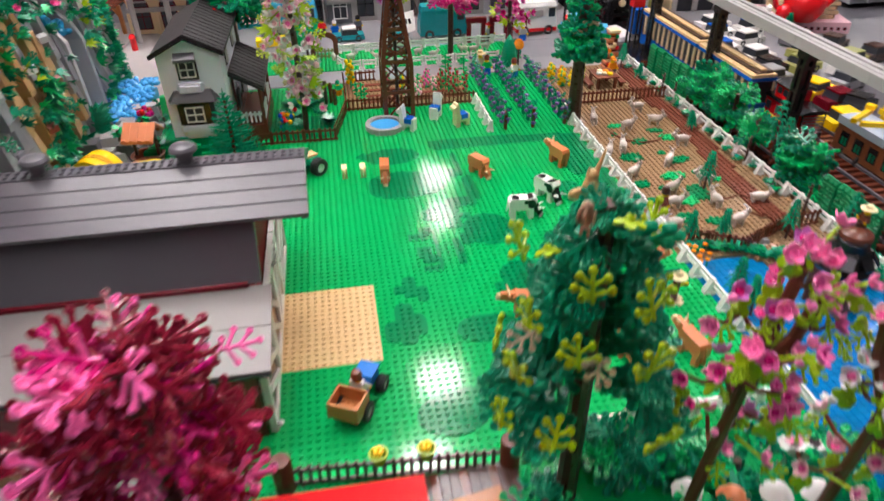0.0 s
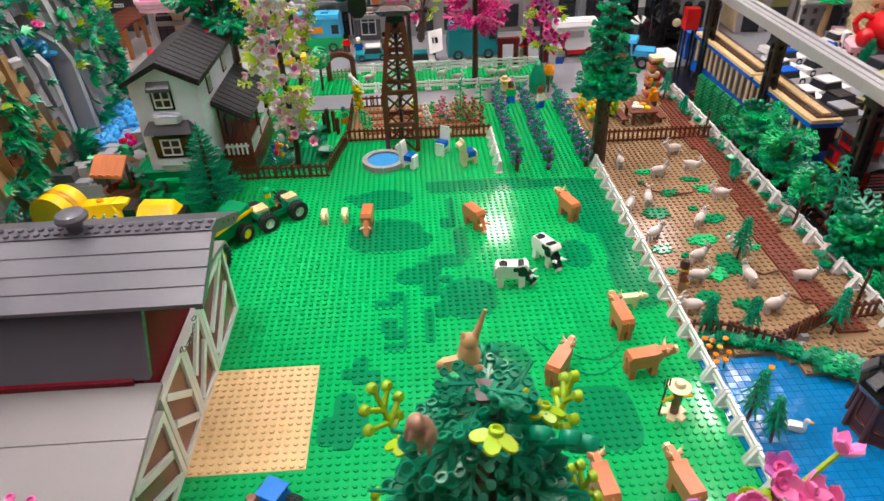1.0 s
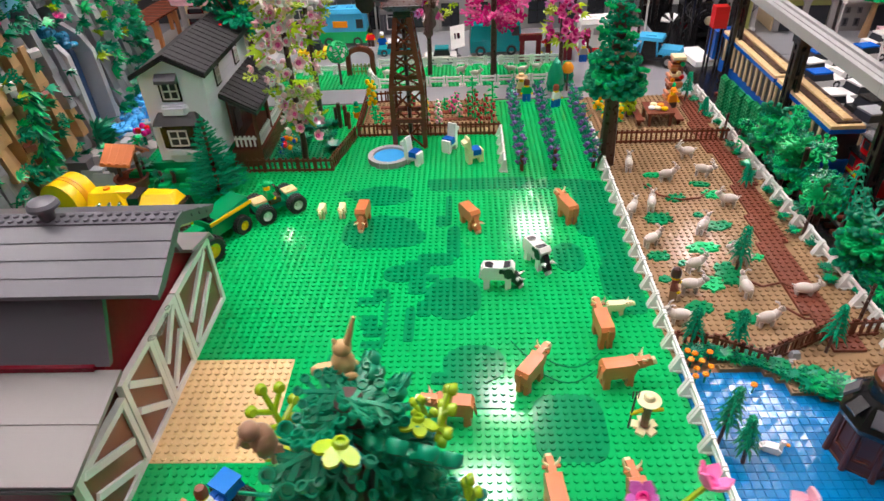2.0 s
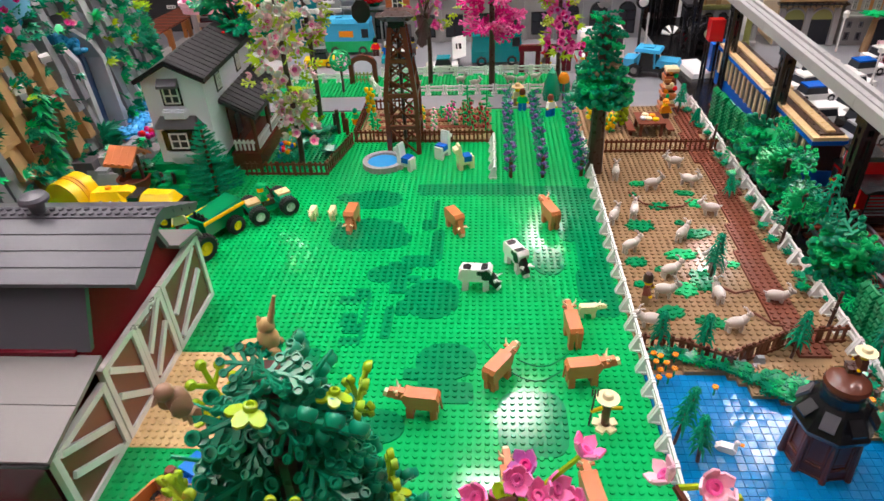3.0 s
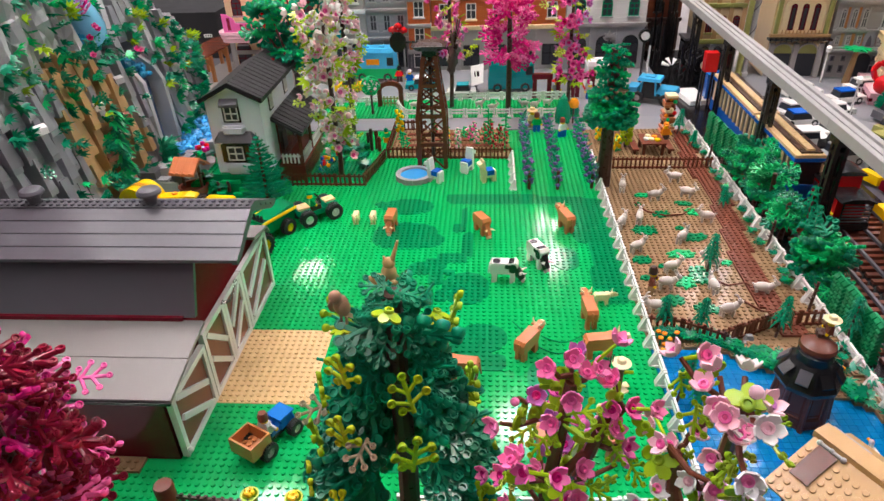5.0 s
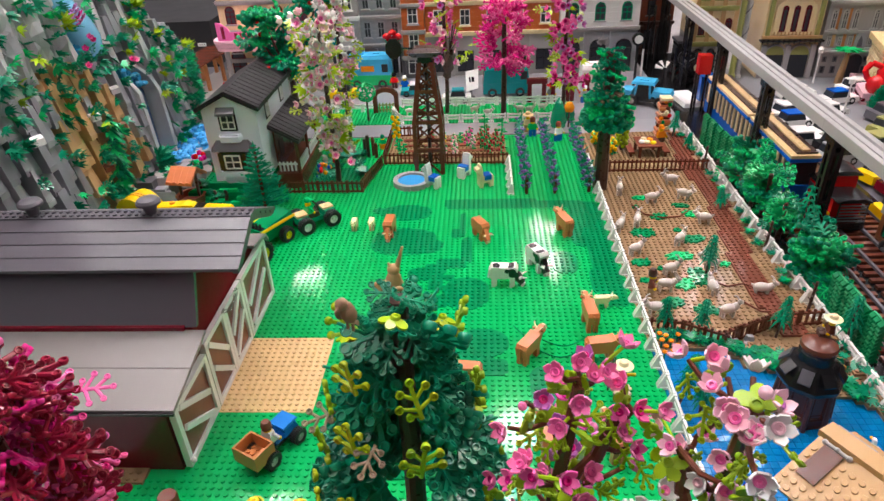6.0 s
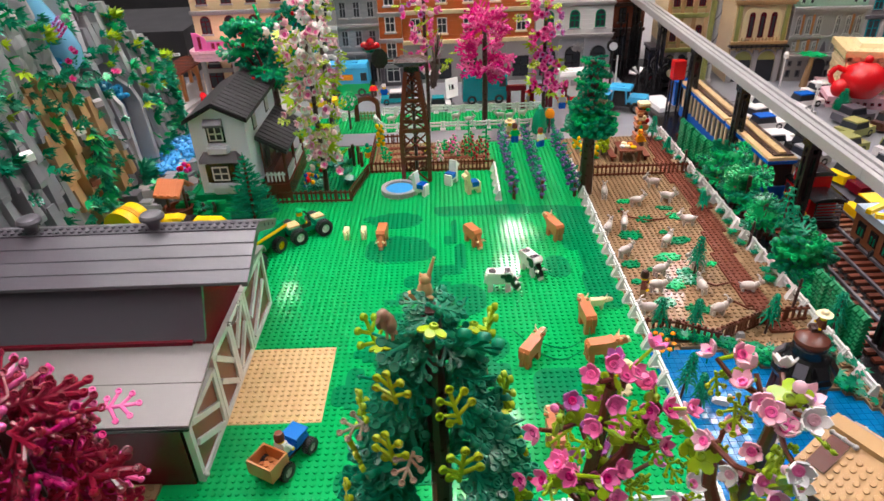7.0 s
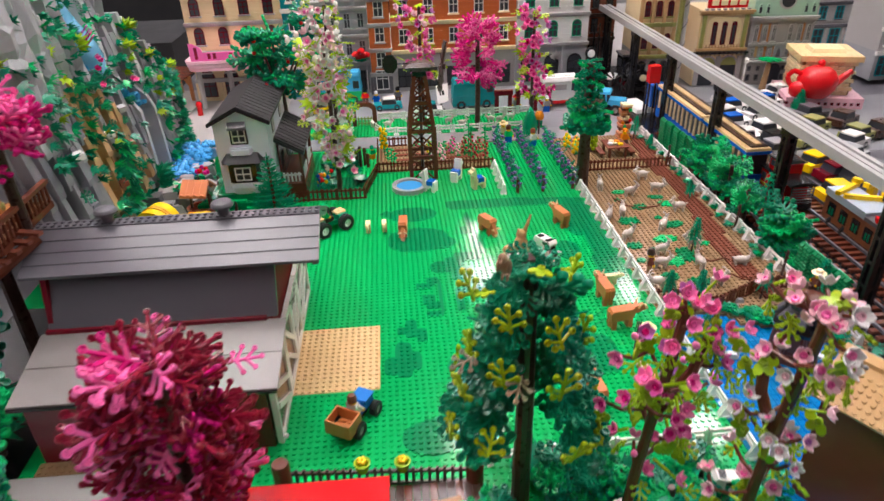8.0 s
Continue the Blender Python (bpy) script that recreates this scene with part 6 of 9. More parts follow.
GOATCOAT = plastic("off white plastic", (212, 200, 192), 0.36, 0.12, 0.06)
GOAT = mesh_of("toy_goat", goat_bm(), [GOATCOAT], angle=60)
rng = random.Random(6)
for x, y, rz in ((550, 524, 80), (598, 486, 10), (642, 556, 178), (653, 496, -30), (528, 396, 60), (557, 410, 75), (538, 322, 30), (608, 350, 50), (658, 412, 170), (575, 268, 20), (630, 282, 150), (560, 228, -4), (617, 224, 95), (680, 216, -10), (530, 176, 175), (622, 170, 14)):
    figure("toy_goat", GOAT, x, y, rz, "white toy goat with curved horns in the pen", "goat figurine", "goats in the pen", 0.86)
SHEEP_ME = mesh_of("toy_sheep", goat_bm(), [GOATCOAT], angle=60)
for x, y, rz in ((150, 950, 10), (205, 940, 170), (300, 955, 20), (330, 930, 0), (400, 950, 185), (425, 945, 10), (455, 960, 0), (110, 960, 90)):
    figure("toy_sheep", SHEEP_ME, x, y, rz, "white toy sheep on the green strip", "sheep figurine", "sheep behind the road", 0.72)


def llama(x, y, rz, body):
    c = B()
    slab_xz(c, [(-15, 0), (-8.5, 0), (-8, 9), (3.5, 9), (4, 0), (10.5, 0), (11, 18), (11.5, 30), (17, 31), (17, 36), (11, 38), (9.5, 43), (7, 43), (5.5, 36), (4, 21), (-15, 21)], -7.4, 7.4)
    t = thing("toy_llama", put(x, y, 0, rz), "toy llama with a blue saddle blanket beside the pool", "llama figurine", "llamas by the pool")
    part("body", c, body, t, bevel=0.8)
    c = B()
    slab_yz(c, [(-8.6, 14), (-7.8, 14), (-7.8, 21.4), (7.8, 21.4), (7.8, 14), (8.6, 14), (8.6, 23), (-8.6, 23)], -11, 2)
    part("saddle_blanket", c, BLUE, t, "blue saddle blanket")


llama(224, 562, 150, WHITE)
llama(282, 606, 60, WHITE)
llama(318, 562, 200, CREAM)


# ---- pool ----
def pool():
    t = thing("paddling_pool", put(186, 576, 0), "round light grey toy pool with blue water", "pool")
    for k in range(16):
        c = B()
        a0, a1 = 22.3 * k, 22.3 * k + 22.3
        pts = [(34 * math.cos(radians(a)), 34 * math.sin(radians(a))) for a in (22.5 * k + 0.4, 22.5 * k + 11, 22.5 * k + 22.1)]
        pts += [(26 * math.cos(radians(a)), 26 * math.sin(radians(a))) for a in (22.5 * k + 22.1, 22.5 * k + 11, 22.5 * k + 0.4)]
        prism(c, pts, 0, 9.6)
        part("rim_block", c, GREY, t, bevel=0.4)
    c = B()
    lathe(c, [(0, 0.5), (26, 0.5), (26, 6), (0, 6)], 24)
    part("water", c, POOL, t)


pool()


# ---- vegetable garden ----
bed = thing("garden_bed", put(0, 0, 0), "brown studded soil of the vegetable garden", "garden bed", kind="structure")
c = B()
box(c, 127, 667, 0.05, 362, 806, 3.2)
b1 = part("soil", c, SAND, bed)
stud_field("studs", [(132 + 8 * i, 672 + 8 * j, 3.2) for i in range(29) for j in range(17)], SAND, b1)
c = B()
for k in range(4):
    box(c, 152, 682 + 30 * k, 3.1, 350, 692 + 30 * k, 5.5)
part("row", c, RUST, bed, "ridged rows of darker soil")


def stalk(name, x, y, h, col, label, leaf=LEAF2, n=10, r=5.0, fruit=True, seed=0, z=3.2, group="plants in the vegetable garden"):
    rng = random.Random(seed)
    t = thing(name, put(x, y, z), label, "plant", group)
    c = B()
    rod(c, (0, 0, 0), (0, 0, h), 1.5, n=6)
    for k in range(n):
        a = k * 2.4
        zz = h * (0.12 + 0.85 * k / n)
        faces(c, [(0, 0, zz), (r * math.cos(a - 0.5), r * math.sin(a - 0.5), zz + 2), (1.9 * r * math.cos(a), 1.9 * r * math.sin(a), zz - 1), (r * math.cos(a + 0.5), r * math.sin(a + 0.5), zz + 2), (0.6 * r * math.cos(a), 0.6 * r * math.sin(a), zz - 2)], [(0, 1, 2, 3), (0, 4, 1), (1, 4, 2), (2, 4, 3), (3, 4, 0)])
    part("stem", c, leaf, t)
    if fruit:
        for k in range(n):
            a = k * 2.4 + 1.2
            zz = h * (0.2 + 0.8 * k / n)
            c = B()
            ball(c, (r * 0.8 * math.cos(a), r * 0.8 * math.sin(a), zz), 3.3 if r < 5 else 4.6, n=8, k=5)
            part("fruit" if col is ROSE else "bloom", c, col, t)


k = 0
for x, y, h, col in ((138, 770, 58, YELLOW), (146, 720, 30, LEAF2), (160, 700, 26, LEAF2), (236, 740, 34, YELLOW), (258, 735, 30, LPINK), (270, 760, 24, LEAF2), (284, 740, 34, PINK), (296, 722, 30, LPINK), (290, 770, 30, PINK), (312, 730, 42, ROSE), (324, 712, 58, ROSE), (342, 732, 40, ROSE), (354, 712, 70, LEAF2), (320, 720, 76, LEAF2), (154, 690, 40, LEAF2), (352, 690, 48, ROSE), (330, 690, 40, ROSE), (210, 770, 28, ROSE), (240, 690, 24, LPINK), (262, 690, 34, LPINK)):
    k += 1
    stalk("flower_plant" if col in (YELLOW, PINK, LPINK) else "vegetable_plant", x, y, h, col, "tall toy garden plant with %s" % {YELLOW: "yellow blooms", PINK: "pink blooms", LPINK: "pale pink blooms", ROSE: "dull red fruit", LEAF2: "green leaves"}[col], n=15 if h > 56 and col is not ROSE else 9, r=6.5 if h > 56 and col is not ROSE else 4.5, fruit=col is not LEAF2, seed=k)

# ---- vineyard ----
vn = 0
for gx in (391, 440, 499):
    for j in range(10):
        gy = 528 + 30 * j - (20 if gx == 499 else 0) + (24 if gx == 499 else 0)
        if gy > 800:
            continue
        vn += 1
        t = thing("grape_vine", put(gx, gy, 0), "toy grape vine with purple blooms on a brown post", "vine", "vines in the vineyard")
        c = B()
        box(c, -2.6, -2.6, 0, 2.6, 2.6, 34)
        part("post", c, BROWN if j == 0 else PINE, t)
        rng = random.Random(vn)
        cluster("leaves", [(SPRIGS["pine_small"], aim(0, 0, 8 + 5 * k, (rng.uniform(-1, 1), rng.uniform(-1, 1), 0.5), roll=rng.uniform(-40, 40), s=0.52)) for k in range(7)], t)
        for k in range(6):
            a = k * 2.2 + vn
            c = B()
            ball(c, (6 * math.cos(a), 6 * math.sin(a), 10 + 5.4 * k), 3.0, n=7, k=5)
            for q in range(4):
                ball(c, (6 * math.cos(a) + 3 * math.cos(q * 1.57), 6 * math.sin(a) + 3 * math.sin(q * 1.57), 11 + 5.4 * k), 1.9, n=6, k=4)
            part("bloom", c, PURPLE, t)


# ---- toy figures (plain dolls) ----
def doll(x, y, rz, shirt, legs, hat, label, z=0.0, hat_mat=None, arms_out=False, sit=False, s=1.0):
    c = B()
    if sit:
        box(c, 0, -7.6, 0, 14, -0.4, 7, mi=1)
        box(c, 0, 0.4, 0, 14, 7.6, 7, mi=1)
        dz = -8
    else:
        box(c, -3.8, -7.6, 0, 4.2, -0.4, 12, mi=1)
        box(c, -3.8, 0.4, 0, 4.2, 7.6, 12, mi=1)
        box(c, -4, -7.8, 12, 4, 7.8, 15, mi=1)
        dz = 0
    taper(c, -4, -8, 4, 8, 15 + dz, 28 + dz, 0.6, 2.2)
    for q in (-1, 1):
        e = (5, q * (16 if arms_out else 10), (26 if arms_out else 17) + dz)
        rod(c, (0, q * 6.5, 26 + dz), e, 2.3, 2.0, 7, mi=0)
        ball(c, e, 2.4, n=7, k=5, mi=2)
    rod(c, (0, 0, 28 + dz), (0, 0, 37 + dz), 4.6, 4.6, 10, mi=2)
    if hat == "wide":
        lathe(c, [(0, 35), (11.5, 36), (12, 37.2), (6, 38.4), (5.4, 42.5), (4, 43.6), (0, 43)], 14, at(0, 0, dz), 3)
    elif hat == "cap":
        lathe(c, [(5.2, 34), (5.4, 38), (3.5, 40.5), (0, 41)], 12, at(0, 0, dz), 3)
        box(c, 3, -4, 35, 10, 4, 36.2, at(0, 0, dz), 3)
    else:
        lathe(c, [(5.6, 31), (5.8, 37), (4, 40.8), (0, 41.5)], 12, at(-0.6, 0, dz), 3)
    return solid("toy_figure", c, [shirt, legs, YELLOW, hat_mat or TAN], put(x, y, z, rz) @ Matrix.Diagonal((s, s, s, 1)), label, "doll")


# scarecrow-like farmer doll on a tan star base
t = thing("scarecrow", put(464, 36, 0) @ Matrix.Diagonal((0.82, 0.82, 0.86, 1)), "toy scarecrow with a straw hat on a tan star base", "scarecrow")
c = B()
for k in range(5):
    prism(c, [(-5, 0), (5, 0), (5, 14), (-5, 14)], 0, 3.2, rot(z=72 * k))
part("base", c, CREAM, t, bevel=0.5)
c = B()
rod(c, (0, 0, 3), (0, 0, 34), 4.4, 5.4, 10)
ball(c, (0, 0, 38), 5.2)
part("body", c, RUST, t, "rust red body")
for s in (-1, 1):
    c = B()
    rod(c, (s * 4, 0, 27), (s * 17, 0, 24 + 3 * s), 2.4, 2.0, 8)
    part("arm", c, YELLOW, t, "yellow arm")
c = B()
lathe(c, [(0, 40), (12.5, 40.5), (13, 42), (6.5, 43.5), (5.6, 48.5), (4, 49.5), (0, 48.8)], 16)
part("hat", c, CREAM, t, "wide straw hat")
c = B()
rod(c, (-18, -2, 2), (-14, 2, 44), 1.2, n=6)
for k in (-3, 0, 3):
    rod(c, (-14 + k, 2, 42), (-14 + k, 2, 52), 0.8, n=5)
part("pitchfork", c, DBROWN, t)

doll(420, 800, -90, GREEN, BLUE, "hair", "toy figure picking grapes in the vineyard", hat_mat=BROWN)
doll(412, 826, -90, CREAM, SAND, "wide", "toy figure with a straw hat by the vineyard")
doll(470, 770, -60, WHITE, BLUE, "hair", "toy figure in overalls among the vines", hat_mat=RUST)
doll(668, 740, -80, ORANGE, DBROWN, "cap", "toy figure in orange beside the picnic table", hat_mat=ORANGE)
doll(112, 745, -60, LEAF2, ORANGE, "hair", "toy figure with an orange basket in the garden", hat_mat=LEAF, s=0.75)
doll(-72, 372, -60, CREAM, DRED, "wide", "toy figure with a straw hat beside the farm trailer", hat_mat=TAN, z=0, s=1.0)
doll(536, 218, -20, RUST, SAND, "hair", "toy figure leaning over in the pen", hat_mat=DBROWN)


# hoses on the meadow
def hose(pts, name="garden_hose"):
    c = B()
    P = []
    for (a, b) in zip(pts, pts[1:]):
        for k in range(6):
            P.append((a[0] + (b[0] - a[0]) * k / 6, a[1] + (b[1] - a[1]) * k / 6, 3.4))
    P.append((*pts[-1], 3.4))
    tube(c, P, 0.9, 6)
    solid(name, c, DGREEN, Matrix(), "thin dark green toy lead rope on the meadow", "rope", "ropes between the cows")


def arc(x0, y0, x1, y1, sag, n=8):
    return [(x0 + (x1 - x0) * k / n, y0 + (y1 - y0) * k / n - sag * math.sin(math.pi * k / n)) for k in range(n + 1)]


hose(arc(388, 118, 440, 128, 14))
hose(arc(376, 104, 432, 104, 16))
hose(arc(352, 148, 380, 112, 4))


# ---- vehicles on the meadow ----
def wheel(parent, x, y, z, r, w, rim, m=None):
    wl = new("wheel")
    wl.parent = parent
    wl.matrix_basis = local(x, y, z) @ rot(x=90)
    c = B()
    lathe(c, [(r * 0.55, -w / 2), (r * 0.9, -w / 2), (r, -w * 0.3), (r, w * 0.3), (r * 0.9, w / 2), (r * 0.55, w / 2), (r * 0.55, -w / 2)], 20)
    for k in range(20):
        a = k * 2 * math.pi / 20
        for s in (-1, 1):
            box(c, r * 0.94, -1.1, s * w * 0.25 - w * 0.2, r * 1.08, 1.1, s * w * 0.25 + w * 0.2, rot(z=math.degrees(a) + 9 * (s > 0)))
    part("tyre", c, RUBBER, wl)
    c = B()
    lathe(c, [(0, -w * 0.36), (r * 0.2, -w * 0.36), (r * 0.24, -w * 0.22), (r * 0.54, -w * 0.4), (r * 0.56, w * 0.4), (r * 0.24, w * 0.22), (r * 0.2, w * 0.36), (0, w * 0.36)], 14)
    part("rim", c, rim, wl)


def quad_bike():
    t = thing("quad_bike", put(40, 424, 0, 38) @ Matrix.Diagonal((1.14, 1.14, 1.2, 1)), "dark green toy quad bike with a capped rider", "quad bike")
    for x in (-20, 20):
        for s in (-1, 1):
            wheel(t, x, s * 17, 11, 11, 11, WHITE)
    c = B()
    box(c, -28, -8, 9, 28, 8, 15)
    taper(c, -30, -14, -10, 14, 15, 21, 2, 2)
    taper(c, 10, -14, 30, 14, 15, 22, 2, 2)
    part("body", c, PINE, t, "dark green body", bevel=0.6)
    c = B()
    box(c, -29, -8, 21.2, -12, 8, 24)
    part("rack", c, TAN, t, "tan rear rack", bevel=0.4)
    c = B()
    box(c, 12, -7, 22.2, 28, 7, 24.6)
    part("bonnet_panel", c, TAN, t, bevel=0.4)
    c = B()
    rod(c, (8, 0, 20), (4, 0, 32), 1.4, n=6)
    rod(c, (4, -9, 32), (4, 9, 32), 1.4, n=6)
    part("handlebar", c, BLACK, t)
    c = B()
    box(c, -10, -6, 15, 6, 6, 20)
    part("seat", c, BROWN, t, bevel=0.5)


quad_bike()
doll(34, 418, 38, GREEN, DBROWN, "cap", "toy figure in a green cap riding the quad bike", z=20, sit=True, hat_mat=LEAF2)


def trailer():
    t = thing("farm_trailer", put(-17, 370, 0, 60), "green toy farm trailer with yellow stripes and wheels", "trailer")
    for x, y, r in ((14, -20, 12.5), (14, 20, 12.5), (-53, -37, 18), (-53, 3, 18)):
        wheel(t, x, y, r, r, 10, YELLOW)
    c = B()
    taper(c, -30, -13, 34, 15, 13, 37, -2, -4)
    part("tub", c, DGREEN, t, "green tub", bevel=0.8)
    c = B()
    faces(c, [(-31, -16.6, 37), (35, -16.6, 37), (35, 18.6, 37), (-31, 18.6, 37), (-14, -15, 38.6), (35, -15, 44), (35, 16, 44), (-14, 16, 38.6)], BOX)
    part("cover", c, DGREEN, t, "green sloped cover", bevel=0.7)
    c = B()
    box(c, -30, -13, 37.2, -21, 15, 38.4)
    for k in range(3):
        rod(c, (-26, -8 + 8 * k, 38), (-25, -8 + 8 * k, 45), 2.2, n=7)
    part("load", c, BLACK, t, "dark load")
    for q in (-17.8, 18.6):
        c = B()
        box(c, -33, q - 0.8, 34, 38, q + 0.8, 38.4)
        part("stripe", c, YELLOW, t, "yellow side stripe")
    c = B()
    box(c, -66, -18, 12, -34, -10, 18)
    box(c, -57, -32, 15, -49, -2, 21)
    part("drawbar", c, DGREEN, t, bevel=0.5)
    c = B()
    taper(c, -94, -28, -44, -6, 20, 44, 3, 2)
    part("tractor_body", c, DGREEN, t, "green tractor body", bevel=0.8)


trailer()


def hay_machine():
    t = thing("yellow_harvester", put(-190, 412, 0), "yellow and black toy farm machine parked behind the barn", "harvester")
    # round drum in two sections with a raised band between them
    m = at(-52, 4, 35, 74)
    for y0, y1, r, name, label in ((-21, -5, 31, "drum", "smooth yellow drum"), (4, 20, 31, "drum", "smooth yellow drum")):
        c = B()
        slab_xz(c, [(r * math.cos(k * math.pi / 14), r * math.sin(k * math.pi / 14)) for k in range(28)], y0, y1, m @ rot(z=-90))
        part(name, c, YELLOW, t, label, bevel=0.9)
    for k in range(3):
        c = B()
        r = 31.8 - 0.5 * (k == 1)
        slab_xz(c, [(r * math.cos(q * math.pi / 14), r * math.sin(q * math.pi / 14)) for q in range(28)], -4.8 + 3.1 * k, -1.9 + 3.1 * k, m @ rot(z=-90))
        part("drum_rib", c, AMBER, t, "darker yellow ribbed band")
    # middle hood: two sloped yellow panels meeting in a low ridge
    c = B()
    faces(c, [(-22, -14, 30), (34, -20, 30), (36, 16, 28), (-20, 20, 28), (-20, -6, 46), (22, -10, 50), (26, 10, 50), (-18, 14, 46)], BOX)
    part("hood", c, YELLOW, t, "angular yellow hood", bevel=1.0)
    c = B()
    faces(c, [(22, -12, 40), (46, -4, 36), (44, 16, 36), (26, 14, 40), (23, -10, 50.5), (38, -4, 47), (38, 12, 47), (27, 11, 50.5)], BOX)
    part("hood", c, YELLOW, t, bevel=0.8)
    c = B()
    lathe(c, [(0, 0), (4.6, 0), (4.6, 3), (2, 3.6), (0, 3.6)], 12, at(4, 2, 48.6))
    part("cap", c, ORANGE, t)
    # chassis, engine and grille in black and grey
    c = B()
    box(c, -26, -22, 8, 104, 16, 26)
    box(c, 38, -18, 26.1, 54, 14, 44)
    part("chassis", c, BLACK, t, bevel=0.8)
    c = B()
    for k in range(6):
        box(c, -16 + 8 * k, -24, 24 + 3 * (k % 2), -10 + 8 * k, -16, 31 + 3 * (k % 2))
    part("engine_block", c, GREY, t, "light grey engine pieces", bevel=0.5)
    c = B()
    for k in range(3):
        rod(c, (-6 + 14 * k, -20, 30), (2 + 14 * k, -22, 40), 2.0, n=8)
    part("exhaust", c, CHROME, t, "chrome pipes")
    # front hood: yellow sloped bonnet on a black nose with a serrated lower edge
    c = B()
    faces(c, [(54, -22, 34), (104, -22, 32), (108, 8, 32), (56, 10, 34), (58, -12, 46), (96, -10, 45), (100, 4, 45), (60, 6, 46)], BOX)
    part("hood", c, YELLOW, t, "sloped yellow bonnet", bevel=1.0)
    c = B()
    taper(c, 54, -28, 116, 14, 10, 31.8, 2, 4)
    for k in range(7):
        box(c, 57 + 7.4 * k, -27, 28, 61 + 7.4 * k, -22.5, 35)
    part("nose", c, BLACK, t, "black nose with teeth", bevel=0.5)
    for x in (-10, 30, 88):
        for q in (-1, 1):
            wheel(t, x, q * 24 - 2, 12, 12, 9, YELLOW)


hay_machine()


def wishing_well():
    t = thing("wishing_well", put(-189, 488, 27, -9), "toy wishing well with a terracotta roof and round brown base", "well")
    c = B()
    lathe(c, [(22, -18), (24, -4), (26, 2), (21, 2), (19, -8), (0, -8)], 18)
    part("basin", c, RUST, t)
    for s in (-1, 1):
        c = B()
        box(c, s * 17 - 1.8, -2, 0, s * 17 + 1.8, 2, 40)
        part("post", c, DBROWN, t)
    for s in (-1, 1):
        for k in range(4):
            c = B()
            slab_yz(c, [(0, 54), (s * 26, 34), (s * 26, 30), (0, 50)], -24 + 12 * k + 0.2, -12 + 12 * k - 0.2 + (0.0 if k % 2 else 0.15))
            box(c, -24 + 12 * k + 2, s * 22 - 4, 32, -24 + 12 * k + 7, s * 22 + 5, 36)
            part("roof_tile", c, TERRA, t, "terracotta roof tile", bevel=0.3)
    c = B()
    box(c, -3, -3, 26, 3, 3, 34)
    part("bucket", c, RED, t)


wishing_well()


def quad_cart():
    """Small blue utility tractor with a wooden box on the back, driven by a doll."""
    t = thing("utility_tractor", put(102, -51, 0, 62) @ Matrix.Diagonal((0.76, 0.76, 0.76, 1)), "small blue toy tractor carrying an open wooden box", "tractor")
    for x, r in ((-24, 12.5), (26, 11)):
        for s in (-1, 1):
            wheel(t, x, s * 18, r, r, 11, GREY)
    c = B()
    box(c, -30, -8, 9, 34, 8, 16)
    part("chassis", c, BLACK, t, bevel=0.6)
    c = B()
    taper(c, 10, -10, 36, 10, 16, 28, 2, 1)
    part("bonnet", c, TBLUE, t, "blue bonnet", bevel=0.7)
    c = B()
    box(c, 8, -13, 34, 34, 13, 36.5)
    for q in (-1, 1):
        rod(c, (12, q * 10, 26), (12, q * 10, 35), 1.3, n=6)
        rod(c, (31, q * 10, 26), (31, q * 10, 35), 1.3, n=6)
    part("canopy", c, TBLUE, t, "flat blue canopy", bevel=0.4)
    box_ob = new("cargo_box")
    box_ob.parent = t
    box_ob.matrix_basis = local(-34, 0, 18, 0)
    for (x0, y0, x1, y1) in ((-17, -20, 17, -17.4), (-17, 17.4, 17, 20), (-17, -17.3, -14.4, 17.3), (14.4, -17.3, 17, 17.3)):
        c = B()
        box(c, x0, y0, 0, x1, y1, 23)
        part("side", c, WOODY, box_ob, bevel=0.5)
    c = B()
    box(c, -14.3, -17.2, 0.2, 14.3, 17.2, 4)
    for i in range(3):
        for j in range(4):
            rod(c, (-9 + 9 * i, -12 + 8 * j, 4), (-9 + 9 * i, -12 + 8 * j, 6), 3, n=9)
    part("bottom", c, WOODY, box_ob)


quad_cart()
doll(100, -56, 62, WHITE, BLUE, "hair", "toy figure with long brown hair driving the tractor", z=14, sit=True, hat_mat=RUST, s=0.95)

# thin brown creepers on the ground of the pen
for k, pts in enumerate(([(560, 470, 4.5), (575, 440, 3), (600, 425, 4), (628, 430, 3), (645, 445, 5)], [(618, 250, 4), (640, 232, 3), (662, 236, 5), (676, 222, 4)], [(648, 196, 4), (664, 176, 3), (688, 172, 5)])):
    c = B()
    tube(c, pts, 1.3, 6)
    solid("creeper_twig", c, BROWN, Matrix(), "thin brown toy twig lying on the sandy pen", "twig", "twigs in the pen")

# round flower bush and clutter beside the harvester
c = B()
rng = random.Random(41)
for k in range(40):
    v = Vector((rng.gauss(0, 1), rng.gauss(0, 1), abs(rng.gauss(0, 1)))).normalized() * 15
    ball(c, (v.x, v.y, v.z + 4), 3.6, n=8, k=5, mi=k % 3 == 0)
solid("flower_bush", c, [LIME, YGREEN], put(-222, 452, 8), "round lime green toy bush with pale buds", "bush")

